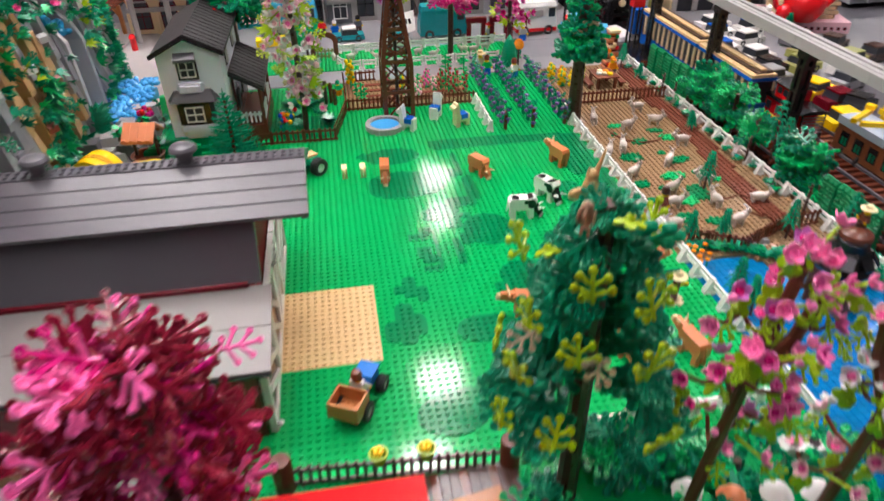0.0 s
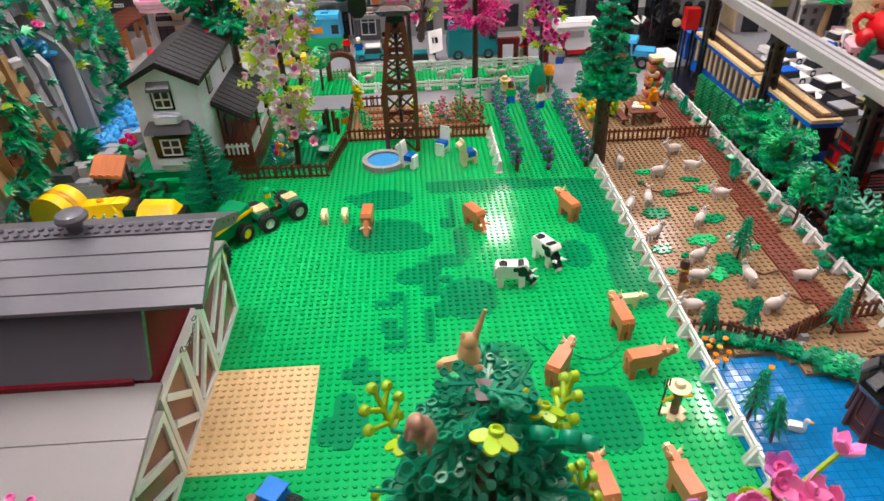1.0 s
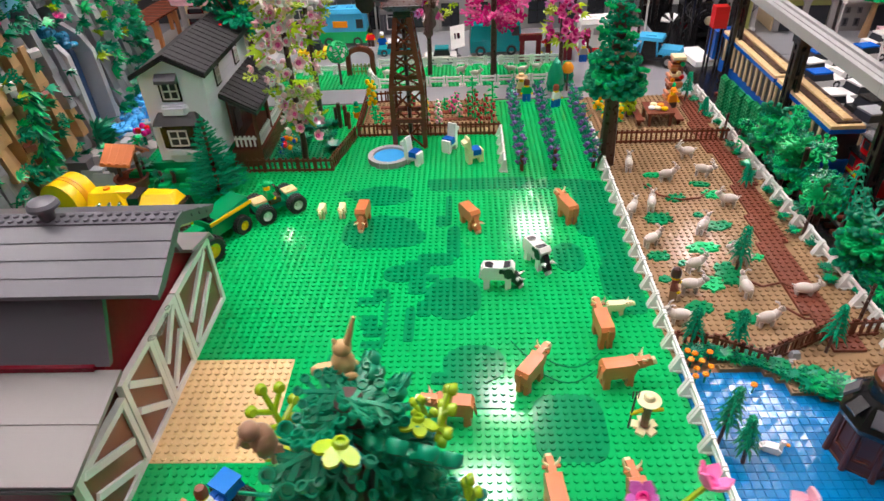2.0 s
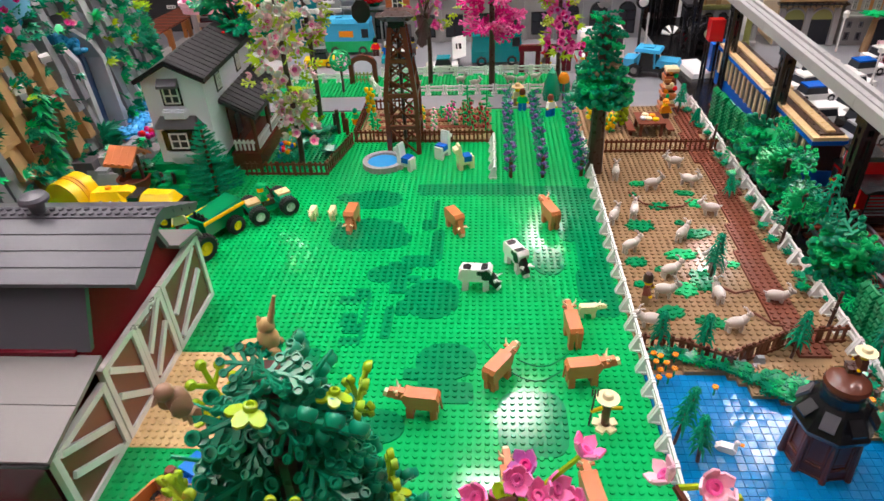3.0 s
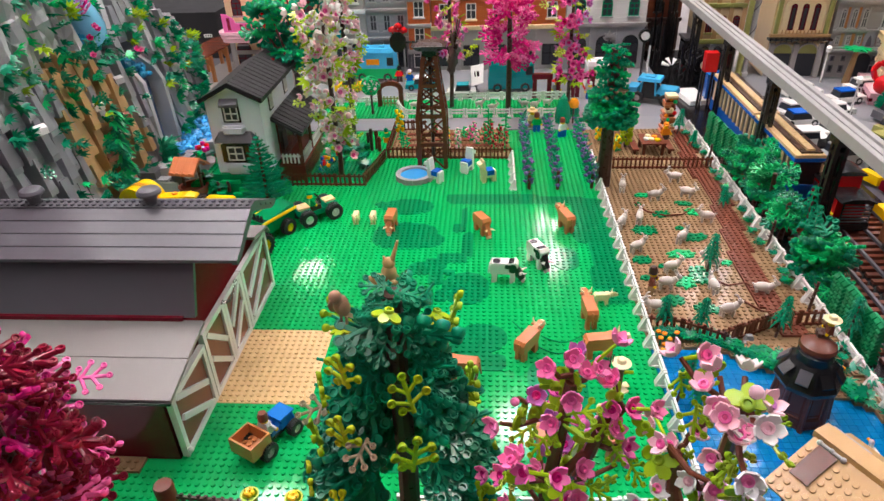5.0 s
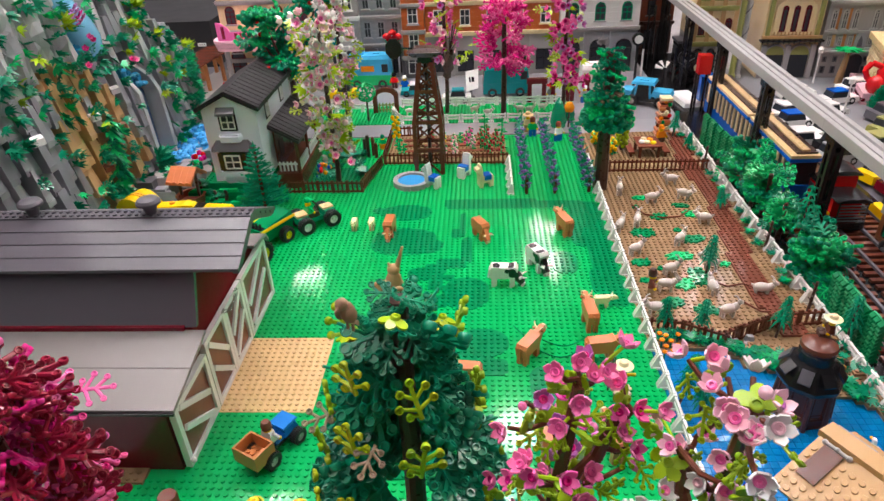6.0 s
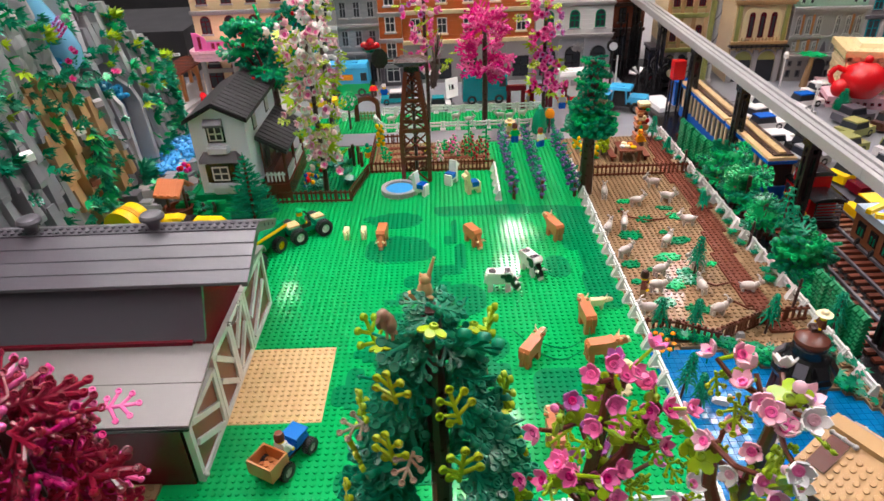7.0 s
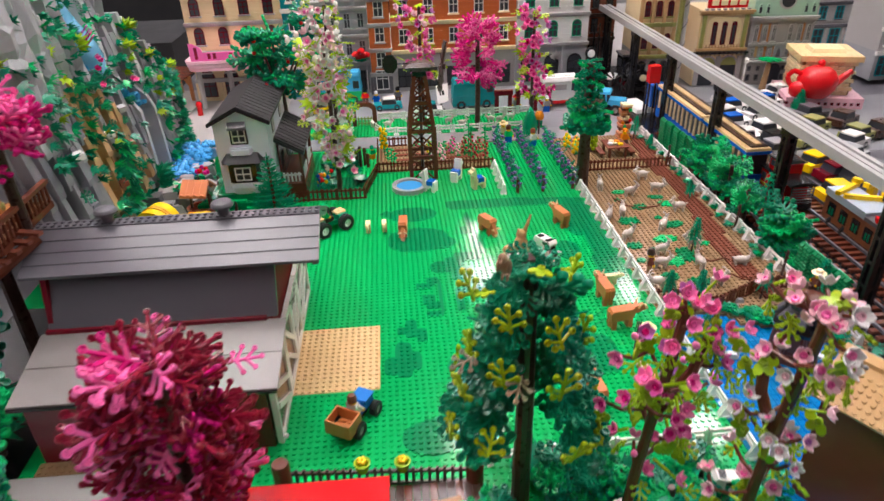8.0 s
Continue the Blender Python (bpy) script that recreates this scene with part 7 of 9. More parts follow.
# ---- pen and pond ----
rng = random.Random(12)
for k, (x, y, w, d) in enumerate(((580, 500, 26, 14), (566, 466, 10, 8), (596, 432, 24, 16), (640, 470, 28, 12), (650, 440, 30, 20), (560, 380, 34, 24), (614, 388, 12, 10), (630, 360, 38, 20), (598, 312, 36, 22), (540, 296, 26, 18), (566, 280, 14, 10), (612, 258, 30, 44), (586, 240, 26, 26), (640, 318, 18, 12), (600, 180, 32, 16), (560, 198, 30, 22), (654, 290, 16, 12), (536, 250, 14, 12), (604, 104, 26, 20), (632, 92, 28, 20), (652, 80, 30, 22), (640, 68, 22, 16), (676, 60, 30, 24), (706, 34, 22, 18))):
    t = thing("grass_tuft", put(x, y, 0 if y > 112 else 6.4, rng.uniform(-20, 20)), "flat green leaf plate on the sandy ground", "plant", "leaf plates in the pen")
    c = B()
    n = 18
    pts = [(w / 2 * (1 + 0.22 * math.sin(3.1 * q + k)) * math.cos(2 * math.pi * q / n), d / 2 * (1 + 0.22 * math.cos(2.3 * q + k)) * math.sin(2 * math.pi * q / n)) for q in range(n)]
    prism(c, pts, 0.1, 3.4)
    for i in range(int(w // 8)):
        for j in range(int(d // 8)):
            stud(c, -w / 2 + 6 + 8 * i, -d / 2 + 6 + 8 * j, 3.4)
    part("leaf_plate", c, DGREEN if k % 4 else LEAF2, t)

# plants along the right fence and the bank
for k in range(62):
    if k < 16:
        x, y = 722 + rng.uniform(-8, 4), 230 + k * 36 + rng.uniform(-8, 8)
    elif k < 34 or k > 45:
        x = 526 + rng.random() * 150
        y = shore(x) + rng.uniform(8, 22)
    else:
        x = 620 + 8 * (k - 34) + rng.uniform(-8, 8)
        y = shore(x) + rng.uniform(8, 34)
    t = thing("bank_plant", put(x, y, 3), "low green toy plant on the sandy bank", "plant", "plants round the pond")
    leaves = []
    for j in range(6):
        a = j * 1.05 + k
        leaves.append((SPRIGS[("green_frond", "fresh_frond", "pine_frond", "green_small")[(k + j) % 4]], aim(0, 0, 2 + 2 * (j % 3), (math.cos(a), math.sin(a), 0.25 + 0.3 * (j % 2)), roll=0, s=0.48 if 33 < k < 46 else 0.42)))
    cluster("leaves", leaves, t)
for k, (x, y) in enumerate(((524, 108), (530, 116), (534, 106), (526, 96), (532, 88), (522, 86), (540, 98), (524, 120), (572, 74), (708, 60), (545, 118))):
    t = thing("orange_flower", put(x, y, 2), "small orange toy flower at the pond", "flower", "orange flowers at the pond")
    c = B()
    rod(c, (0, 0, 0), (0, 0, 10), 1.0, n=6)
    part("stem", c, LEAF, t)
    c = B()
    for q in range(6):
        ball(c, (2 * math.cos(q * 1.047), 2 * math.sin(q * 1.047), 11), 1.5, n=6, k=4)
    ball(c, (0, 0, 11.6), 1.5, n=6, k=4)
    part("bloom", c, ORANGE, t)
c = B()
for k in range(9):
    x, y = 560 + 9 * k + rng.uniform(-4, 4), 116 + rng.uniform(-6, 10)
    taper(c, x - 5, y - 4, x + 5, y + 4, 0, 5 + 4 * rng.random(), 1.5, 1.5)
solid("bank_stones", c, ROCK, Matrix(), "grey toy stones along the bank", "stones", kind="stuff", bevel=0.5)


def duck(x, y, rz, label):
    c = B()
    slab_xz(c, [(-14, 3), (-8, 0), (8, 0), (11, 6), (6, 10), (-8, 9)], -5, 5)
    taper(c, 6, -2.6, 11, 2.6, 7, 17, 0.6, 0.3)
    ball(c, (9.5, 0, 18), 4, 3.4, 3.6, 8, 5)
    box(c, 12.5, -1.8, 16, 17, 1.8, 18, mi=1)
    return solid("toy_duck", c, [WHITE, ORANGE], put(x, y, 0, rz) @ Matrix.Diagonal((0.72, 0.72, 0.72, 1)), label, "duck figurine", "ducks on the pond", bevel=0.8)


duck(566, 10, -25, "white toy duck swimming on the blue pond")
duck(690, -52, 100, "white toy duck swimming beside a lily leaf")
duck(640, -70, 30, "white toy duck swimming on the blue pond")
c = B()
lathe(c, [(0, 0), (10, 0), (11, 1.6), (10, 1.8), (0, 1.2)], 14)
ball(c, (2, 0, 4), 3.4, n=8, k=5, mi=1)
solid("lily_pad", c, [LEAF, WHITE], put(694, -78, 0), "green lily pad with a white bloom on the pond", "lily pad")


def hut():
    t = thing("round_hut", put(641, 6, -2.4, 8) @ Matrix.Diagonal((0.76, 0.76, 1.14, 1)), "dark brown eight-sided toy hut with a black roof", "hut")
    n = 8

    def ring(r, z):
        return [(r * math.cos(radians(45 * k - 22.5)), r * math.sin(radians(45 * k - 22.5)), z) for k in range(8)]

    c = B()
    prism(c, [(x, y) for x, y, z in ring(36, 0)], 0, 3)
    part("plinth", c, HUTBROWN, t, bevel=0.6)
    for k in range(n):
        m = rot(z=45 * k)
        c = B()
        faces(c, [(28, -12, 3.1), (32, -12, 3.1), (32, 12, 3.1), (28, 12, 3.1), (26, -11, 48), (30, -11, 48), (30, 11, 48), (26, 11, 48)], BOX, m)
        part("wall", c, HUTBROWN, t, "dark reddish brown wall panel")
        c = B()
        rod(c, (38, 0, 1), (33.4, 0, 48), 3.6, 3.0, 8, rot(z=45 * k + 22.5))
        part("corner_post", c, HUTBROWN, t)
        w = new("window")
        w.parent = t
        w.matrix_basis = rot(z=45 * k) @ local(31.2, 0, 12, 0, 0, -2.5)
        c = B()
        for y0, y1, z0, z1 in ((-10, -7.6, 0, 30), (7.6, 10, 0, 30), (-7.5, 7.5, 0, 2.4), (-7.5, 7.5, 27.6, 30)):
            box(c, 0, y0, z0, 2.6, y1, z1)
        part("window_frame", c, BROWN, w, bevel=0.4)
        for j in range(4):
            c = B()
            box(c, 0, -7.4, 4 + 6 * j, 1.8, 7.4, 8.2 + 6 * j, rot(y=-14))
            part("slat", c, RUST if j % 2 else BROWN, w, bevel=0.3)
    for lo, hi, name in (((42, 46), (31, 60), "roof_slab"), ((32, 59), (21, 68), "roof_step")):
        for k in range(n):
            c = B()
            a0, a1 = radians(45 * k - 22.2), radians(45 * k + 22.2)
            P = [(lo[0] * math.cos(a0), lo[0] * math.sin(a0), lo[1]), (lo[0] * math.cos(a1), lo[0] * math.sin(a1), lo[1]), (hi[0] * math.cos(a1), hi[0] * math.sin(a1), hi[1]), (hi[0] * math.cos(a0), hi[0] * math.sin(a0), hi[1])]
            Q = [(x * 0.94, y * 0.94, z - 5) for x, y, z in P]
            faces(c, P + Q, [(0, 1, 2, 3), (7, 6, 5, 4), (0, 4, 5, 1), (1, 5, 6, 2), (2, 6, 7, 3), (3, 7, 4, 0)])
            part(name, c, BLACK, t, bevel=0.5)
    for k in range(n):
        am = radians(45 * k)
        c = B()
        box(c, -7.6, -7.6, 0, 7.6, 7.6, 2.6, at(33.2 * math.cos(am), 33.2 * math.sin(am), 57.5 if k % 2 else 56.5, 45 * k, ry=42 if k % 2 else 30))
        part("roof_tile", c, DGREY if k in (3, 5) else BLACK, t, "dark grey roof tile" if k in (3, 5) else "black roof tile", bevel=0.4)
    c = B()
    lathe(c, [(0, 62), (22, 62), (22.6, 66), (22, 74), (19, 76.5), (0, 76.5)], 24)
    part("drum", c, BLACK, t, "black round roof drum")
    c = B()
    lathe(c, [(0, 76.6), (22, 76.6), (23, 79), (21.5, 82), (14, 85), (5, 86.4), (0, 86.6)], 28)
    part("cap", c, BROWN, t, "glossy brown round cap")
    return t


hut()
doll(650, 12, 170, BROWN, DBROWN, "wide", "toy figure with a straw hat sitting on the hut roof", z=95.5, sit=True, hat_mat=CREAM, s=0.7)

# ---- rest place at the far end of the pen ----
t = thing("picnic_table", put(632, 694, 0) @ Matrix.Diagonal((0.86, 0.86, 1, 1)), "brown toy picnic table with food on it", "table")
c = B()
box(c, -26, -30, 22, 26, 30, 25)
part("tabletop", c, RUST, t, bevel=0.5)
for sx in (-1, 1):
    for sy in (-1, 1):
        c = B()
        box(c, sx * 20 - 3, sy * 24 - 3, 0, sx * 20 + 3, sy * 24 + 3, 22)
        part("leg", c, BROWN, t)
for s in (-1, 1):
    c = B()
    box(c, s * 38 - 7, -28, 10, s * 38 + 7, 28, 13)
    part("bench", c, RUST, t)
    c = B()
    box(c, s * 38 - 3, -20, 0, s * 38 + 3, -15, 10)
    box(c, s * 38 - 3, 15, 0, s * 38 + 3, 20, 10)
    part("bench_leg", c, BROWN, t)
for k, (x, y, mat) in enumerate(((626, 702, CREAM), (637, 698, ORANGE), (629, 686, CREAM), (640, 682, YELLOW), (620, 688, WHITE))):
    c = B()
    lathe(c, [(0, 0), (4, 0), (6, 2.5), (5, 4.5), (0, 5)], 12)
    solid("toy_food", c, mat, put(x, y, 25), "small toy food item on the picnic table", "food", "food on the table")
t = thing("grape_arch", put(588, 716, 0), "column of round green toy fruit on a stake", "plant")
c = B()
rod(c, (0, 0, 0), (0, 0, 70), 3, n=8)
part("stake", c, DBROWN, t)
for k in range(46):
    c = B()
    a = k * 2.4
    ball(c, (9 * math.cos(a), 9 * math.sin(a), 8 + 1.35 * k), 4.4, n=8, k=5)
    part("fruit", c, LIME, t)
t = thing("totem", put(682, 792, 0), "brown and nougat toy totem of stacked small pieces", "statue")
rng = random.Random(3)
for k in range(16):
    c = B()
    box(c, -9 + rng.uniform(-6, 2), -9 + rng.uniform(-6, 2), 5 * k, 8 + rng.uniform(-2, 6), 8 + rng.uniform(-2, 6), 5 * k + 4.9)
    part("block", c, (TERRA, BROWN, TERRA, CREAM, RUST, WOODY)[k % 6], t, bevel=0.5)
for k in range(10):
    c = B()
    ball(c, (rng.uniform(-12, 12), -10 + rng.uniform(-4, 2), 10 + 7 * k), 4.5, n=8, k=5)
    part("knob", c, (RED, CREAM, BROWN, LEAF2, ORANGE)[k % 5], t)
for x, y in ((548, 700), (556, 722), (566, 690), (540, 742)):
    stalk("yellow_flower", x, y, 34, YELLOW if x != 556 else ORANGE, "tall toy plant with yellow blooms behind the pen", n=9, r=6, seed=int(x), z=0, group="flowers behind the pen")
c = B()
lathe(c, [(0, 0), (9, 2), (11, 8), (10, 14), (6, 20), (0, 22)], 14, at(0, 0, 34))
rod(c, (0, 0, 0), (0, 0, 34), 2, n=6, mi=1)
solid("beehive", c, [ORANGE, DBROWN], put(500, 846, 0), "orange toy beehive on a post", "beehive")
for x, y in ((716, 612), (731, 590), (724, 330), (720, 176)):
    c = B()
    rod(c, (0, 0, 0), (3, 2, 46), 2.2, 1.8, 7)
    for k in range(5):
        rod(c, (1, 0, 12 + 7 * k), (5 * math.cos(k * 2), 5 * math.sin(k * 2), 15 + 7 * k), 1.1, 0.8, 5)
    solid("bare_stem", c, DBROWN, put(x, y, 0), "thin knotted brown toy stem by the fence", "plant", "stems along the fence")
# garden items beside the house
rng = random.Random(19)
for k in range(26):
    x, y = 2 + rng.random() * 32, 592 + rng.random() * 66
    c = B()
    ball(c, (0, 0, 8), 4, 4, 4, 8, 5)
    rod(c, (0, 0, 0), (0, 0, 7), 1.2, n=5, mi=1)
    solid("garden_flower", c, [(RED, YELLOW, ORANGE, BLUE, RED)[k % 5], LEAF], put(x, y, 10 * (k % 2)), "small round toy flower beside the porch", "flower", "flowers beside the porch")
for k, (x, y, h) in enumerate(((88, 704, 46), (97, 712, 38), (80, 716, 34), (104, 700, 30))):
    c = B()
    rod(c, (0, 0, 0), (0, 0, h), 3.4, n=10)
    rod(c, (0, 0, h - 8), (0, 0, h - 4), 4.2, n=10)
    solid("garden_stake", c, BROWN if k % 2 else DBROWN, put(x, y, 0), "round brown toy stake in the house garden", "stake", "stakes in the house garden")
for k in range(12):
    x, y = 10 + rng.random() * 90, 570 + rng.random() * 180
    t = thing("garden_bush", put(x, y, 0), "low green toy bush in the house garden", "bush", "bushes in the house garden")
    cluster("leaves", [(SPRIGS["pine_small" if k % 2 else "green_frond"], aim(0, 0, 4 + 2 * (j % 3), (math.cos(j * 0.9 + k), math.sin(j * 0.9 + k), 0.5), s=0.75)) for j in range(7)], t)
t = thing("berry_bush", put(-262, 470, 0), "lime toy bush with round fruit behind the barn", "bush")
for j in range(30):
    a = j * 2.4
    c = B()
    ball(c, (14 * math.cos(a) * (j % 5) / 5, 14 * math.sin(a) * (j % 5) / 5, 22 + 12 * ((j * 7) % 10) / 10), 5, n=8, k=5)
    part("fruit", c, LIME if j % 7 else ORANGE, t)
c = B()
rod(c, (0, 0, 0), (0, 0, 24), 5, n=8)
part("stem", c, LEAF, t)
t = thing("red_flower_bush", put(-206, 590, 30), "green toy stalk with red flowers beside the house", "flower")
c = B()
rod(c, (0, 0, 0), (0, 0, 22), 3, n=8)
part("stem", c, LEAF, t)
for k in range(7):
    c = B()
    ball(c, (9 * math.cos(k * 0.9), 9 * math.sin(k * 0.9), 24 + 3 * (k % 3)), 5, n=8, k=5)
    part("bloom", c, RED if k % 2 else MAGENTA, t)
c = B()
taper(c, -14, -8, 14, 8, 0, 40, 3, 3)
solid("round_hedge", c, LEAF2, put(-168, 600, TERRACE - 0.2), "plain green toy hedge beside the house", "hedge", bevel=3)

# ---- town houses behind the street ----
def town_window(parent, x, z, w, h, frame, arched=False, sill=None, bars=True):
    wd = new("window")
    wd.parent = parent
    wd.matrix_basis = local(x, 0, z)
    c = B()
    t = 2.2
    box(c, -w / 2, -2.6, 0, -w / 2 + t, 0.5, h)
    box(c, w / 2 - t, -2.6, 0, w / 2, 0.5, h)
    box(c, -w / 2 + t, -2.6, 0, w / 2 - t, 0.5, t)
    box(c, -w / 2 + t, -2.6, h - t, w / 2 - t, 0.5, h)
    if bars:
        box(c, -0.9, -2.2, t, 0.9, 0.3, h - t)
        box(c, -w / 2 + t, -2.2, h * 0.55, w / 2 - t, 0.3, h * 0.55 + 1.8)
    if arched:
        pts = [(w / 2 * math.cos(a), h + w / 2 * math.sin(a)) for a in [math.pi * k / 8 for k in range(9)]] + [((w / 2 - 3) * math.cos(a), h + (w / 2 - 3) * math.sin(a)) for a in [math.pi * (8 - k) / 8 for k in range(9)]]
        slab_xz(c, pts, -2.6, 0.5)
    part("window_frame", c, frame, wd)
    c = B()
    box(c, -w / 2 + 1, -0.8, 1, w / 2 - 1, 0.4, h - 0.5)
    if arched:
        slab_xz(c, [((w / 2 - 2) * math.cos(a), h - 0.4 + (w / 2 - 2) * math.sin(a)) for a in [math.pi * k / 8 for k in range(9)]], -0.8, 0.4)
    part("pane", c, PANE, wd)
    if sill:
        c = B()
        box(c, -w / 2 - 3, -5, -4, w / 2 + 3, 0.5, -0.2)
        part("sill", c, sill, wd)


def town_house(x0, x1, y, wall, trim, base, label, floors, n, frame, ground_h=92, storey=72, arched=False, shop=None, turn=0.0, pilaster=None):
    t = thing("town_house", put(x0, y, 0, turn), label, "house", "town houses along the street")
    w = x1 - x0
    H = ground_h + storey * floors
    c = B()
    box(c, 0, 0.5, ground_h, w, 150, H)
    part("wall", c, wall, t, bevel=0.5)
    c = B()
    box(c, 0.2, 2, 0, w - 0.2, 149, ground_h - 0.2)
    part("ground_floor", c, base, t, bevel=0.5)
    # brick courses as thin proud strips
    c = B()
    for k in range(int((H - ground_h) / 12)):
        z = ground_h + 6 + 12 * k
        box(c, 0.4, -0.2, z, w - 0.4, 1.2, z + 5.5)
    tagged(part("course", c, wall, t), kind="stuff")
    for k in range(floors + 1):
        z = ground_h + storey * k
        c = B()
        box(c, -3, -7, z - 7, w + 3, 3, z)
        box(c, -1.5, -4, z - 11, w + 1.5, 2, z - 7.1)
        for j in range(int(w / 12)):
            box(c, 2 + 12 * j, -8.5, z - 5, 7 + 12 * j, -6.9, z - 1)
        part("cornice", c, trim, t)
    step = w / n
    for f in range(floors):
        for k in range(n):
            town_window(t, step * (k + 0.5), ground_h + storey * f + 16, min(26, step * 0.5), 32 if arched else 40, frame, arched, trim)
    if pilaster:
        for k in range(n + 1):
            c = B()
            box(c, step * k - 5, -3.4, ground_h + 0.5, step * k + 5, 0.4, H - 12)
            part("pilaster", c, pilaster, t, bevel=0.5)
    # ground floor bays
    for k in range(n):
        town_window(t, step * (k + 0.5), 12, step * 0.62, 54, shop or frame, arched, None)
        c = B()
        box(c, step * k - 4, -4, 0, step * k + 4, 2, ground_h - 12)
        part("pier", c, base, t, bevel=0.5)
    c = B()
    taper(c, 0, 4, w, 146, H, H + 30, 8, 8)
    part("roof", c, ROOFBLACK, t)
    return t


town_house(-372, -118, 1250, BUFFWALL, GREY, BUFFWALL, "warm tan toy town house with grey window arches", 4, 4, DRED, 64, 74, True)
town_house(-116, -60, 1245, TEAL, WHITE, TEAL, "narrow teal toy town house", 4, 1, WHITE, 90, 74)
town_house(-58, -2, 1245, GREY, WHITE, GREY, "narrow light blue-grey toy town house", 4, 1, WHITE, 90, 74, True)
town_house(0, 108, 1250, ROCK, GREY, ROCK, "dark grey toy town house with tall windows", 4, 3, ROCK, 92, 72, False, BLACK)
town_house(110, 168, 1240, ORBRICK, GREY, DGREY, "orange brick toy corner tower with white windows", 4, 1, WHITE, 60, 66)
town_house(170, 515, 1252, ORBRICK, CREAM, GREY, "orange brick toy town house with pale stone bands", 4, 5, WHITE, 116, 76, False, BLACK)
town_house(518, 718, 1246, WHITE, GREY, ROCK, "white toy town house with green-barred arched windows", 4, 3, PINE, 118, 80, True, BLACK)
town_house(836, 928, 1168, BUFFWALL, OLIVE, GREY, "tan toy town house with tall arched windows", 3, 3, DRED, 92, 84, True, BLACK, -3, BUFF)


def theatre():
    """Tan theatre: two street arches, a dark canopy, three tall windows in a pale panel, a red sign."""
    t = thing("town_house", put(1000, 1162, 0, -4), "tan toy theatre with a red sign and three tall windows", "house", "town houses along the street")
    c = B()
    box(c, 0, 4, 0, 132, 130, 202)
    part("wall", c, BUFFWALL, t, bevel=0.6)
    for x in (36, 94):
        w = new("street_arch")
        w.parent = t
        arc_pts = [(x + 22 * math.cos(a), 56 + 22 * math.sin(a)) for a in [math.pi * k / 10 for k in range(11)]]
        c = B()
        slab_xz(c, [(x + 22, 0.2)] + arc_pts + [(x - 22, 0.2)], 2.4, 3.9)
        part("opening", c, PANE, w, "dark shop opening")
        c = B()
        slab_xz(c, arc_pts, 0.8, 2.3)
        part("tympanum", c, OLIVE, w, "olive half-round panel")
        c = B()
        slab_xz(c, [(x + 26 * math.cos(a), 56 + 26 * math.sin(a)) for a in [math.pi * k / 10 for k in range(11)]] + [(x + 22.2 * math.cos(a), 56 + 22.2 * math.sin(a)) for a in [math.pi * (10 - k) / 10 for k in range(11)]], -1, 3.9)
        part("arch_ring", c, GREY, w)
    for x in (3, 59, 117):
        c = B()
        box(c, x, -3, 0, x + 12, 3.9, 80)
        part("pier", c, GREY, t, "grey stone pier", bevel=0.6)
    c = B()
    box(c, -6, -16, 90, 138, 3.8, 94)
    for k in range(12):
        rod(c, (-2 + 12 * k, -15, 86), (-2 + 12 * k, -15, 97), 1.4, n=6)
    part("canopy", c, BLACK, t, "dark metal canopy")
    c = B()
    box(c, -3, -6, 96, 135, 3.8, 103)
    part("ledge", c, BUFF, t, bevel=0.6)
    c = B()
    slab_xz(c, [(20, 106), (112, 106), (112, 160), (108, 174), (96, 184), (36, 184), (24, 174), (20, 160)], 1.0, 3.9)
    part("window_panel", c, CREAM, t, "pale yellow window panel")
    for x in (40, 66, 92):
        town_window(t, x, 112, 13, 54, DRED, True, None, False)
    for k in range(11):
        c = B()
        rod(c, (24 + 8.4 * k, -2, 103.2), (24 + 8.4 * k, -2, 112), 1.6, n=6)
        part("baluster", c, BUFF, t)
    for x in (5, 118):
        c = B()
        box(c, x, -2.4, 103.2, x + 9, 3.9, 190)
        part("pilaster", c, OLIVE, t, "olive pilaster", bevel=0.5)
    for z, d in ((190, 4), (196, 8)):
        c = B()
        box(c, -3 - d / 2, -d, z, 135 + d / 2, 3.8, z + 5.8)
        part("cornice", c, BUFF, t, bevel=0.5)
    for k in range(8):
        c = B()
        box(c, 6 + 16 * k, -6, 202.1, 14 + 16 * k, 2, 207)
        part("merlon", c, GREY, t, bevel=0.4)
    c = B()
    box(c, 14, 0, 207.2, 118, 10, 236)
    part("sign", c, RED, t, "red sign board", bevel=0.8)
    c = B()
    for k in range(4):
        box(c, 22 + 24 * k, -0.8, 214, 40 + 24 * k, -0.05, 228)
    part("sign_bar", c, CREAM, t, "plain pale bars")
    return t


theatre()
for x, y, mat in ((942, 1163, OLIVE), (956, 1166, BEAM)):
    t = thing("tall_column", put(x, y, 0), "tall toy column between two town houses", "column", "columns of the town houses")
    c = B()
    lathe(c, [(0, 0), (10, 0), (10, 8), (7, 12), (7, 232), (10, 236), (10, 244), (0, 244)], 14)
    part("shaft", c, mat, t)
    if mat is BEAM:
        c = B()
        for k in range(40):
            a = k * 0.6
            rod(c, (7 * math.cos(a), 7 * math.sin(a), 14 + 5.3 * k), (7 * math.cos(a + 0.6), 7 * math.sin(a + 0.6), 19.3 + 5.3 * k), 1.6, n=5)
        part("twist", c, DGREY, t, "dark twisted band")


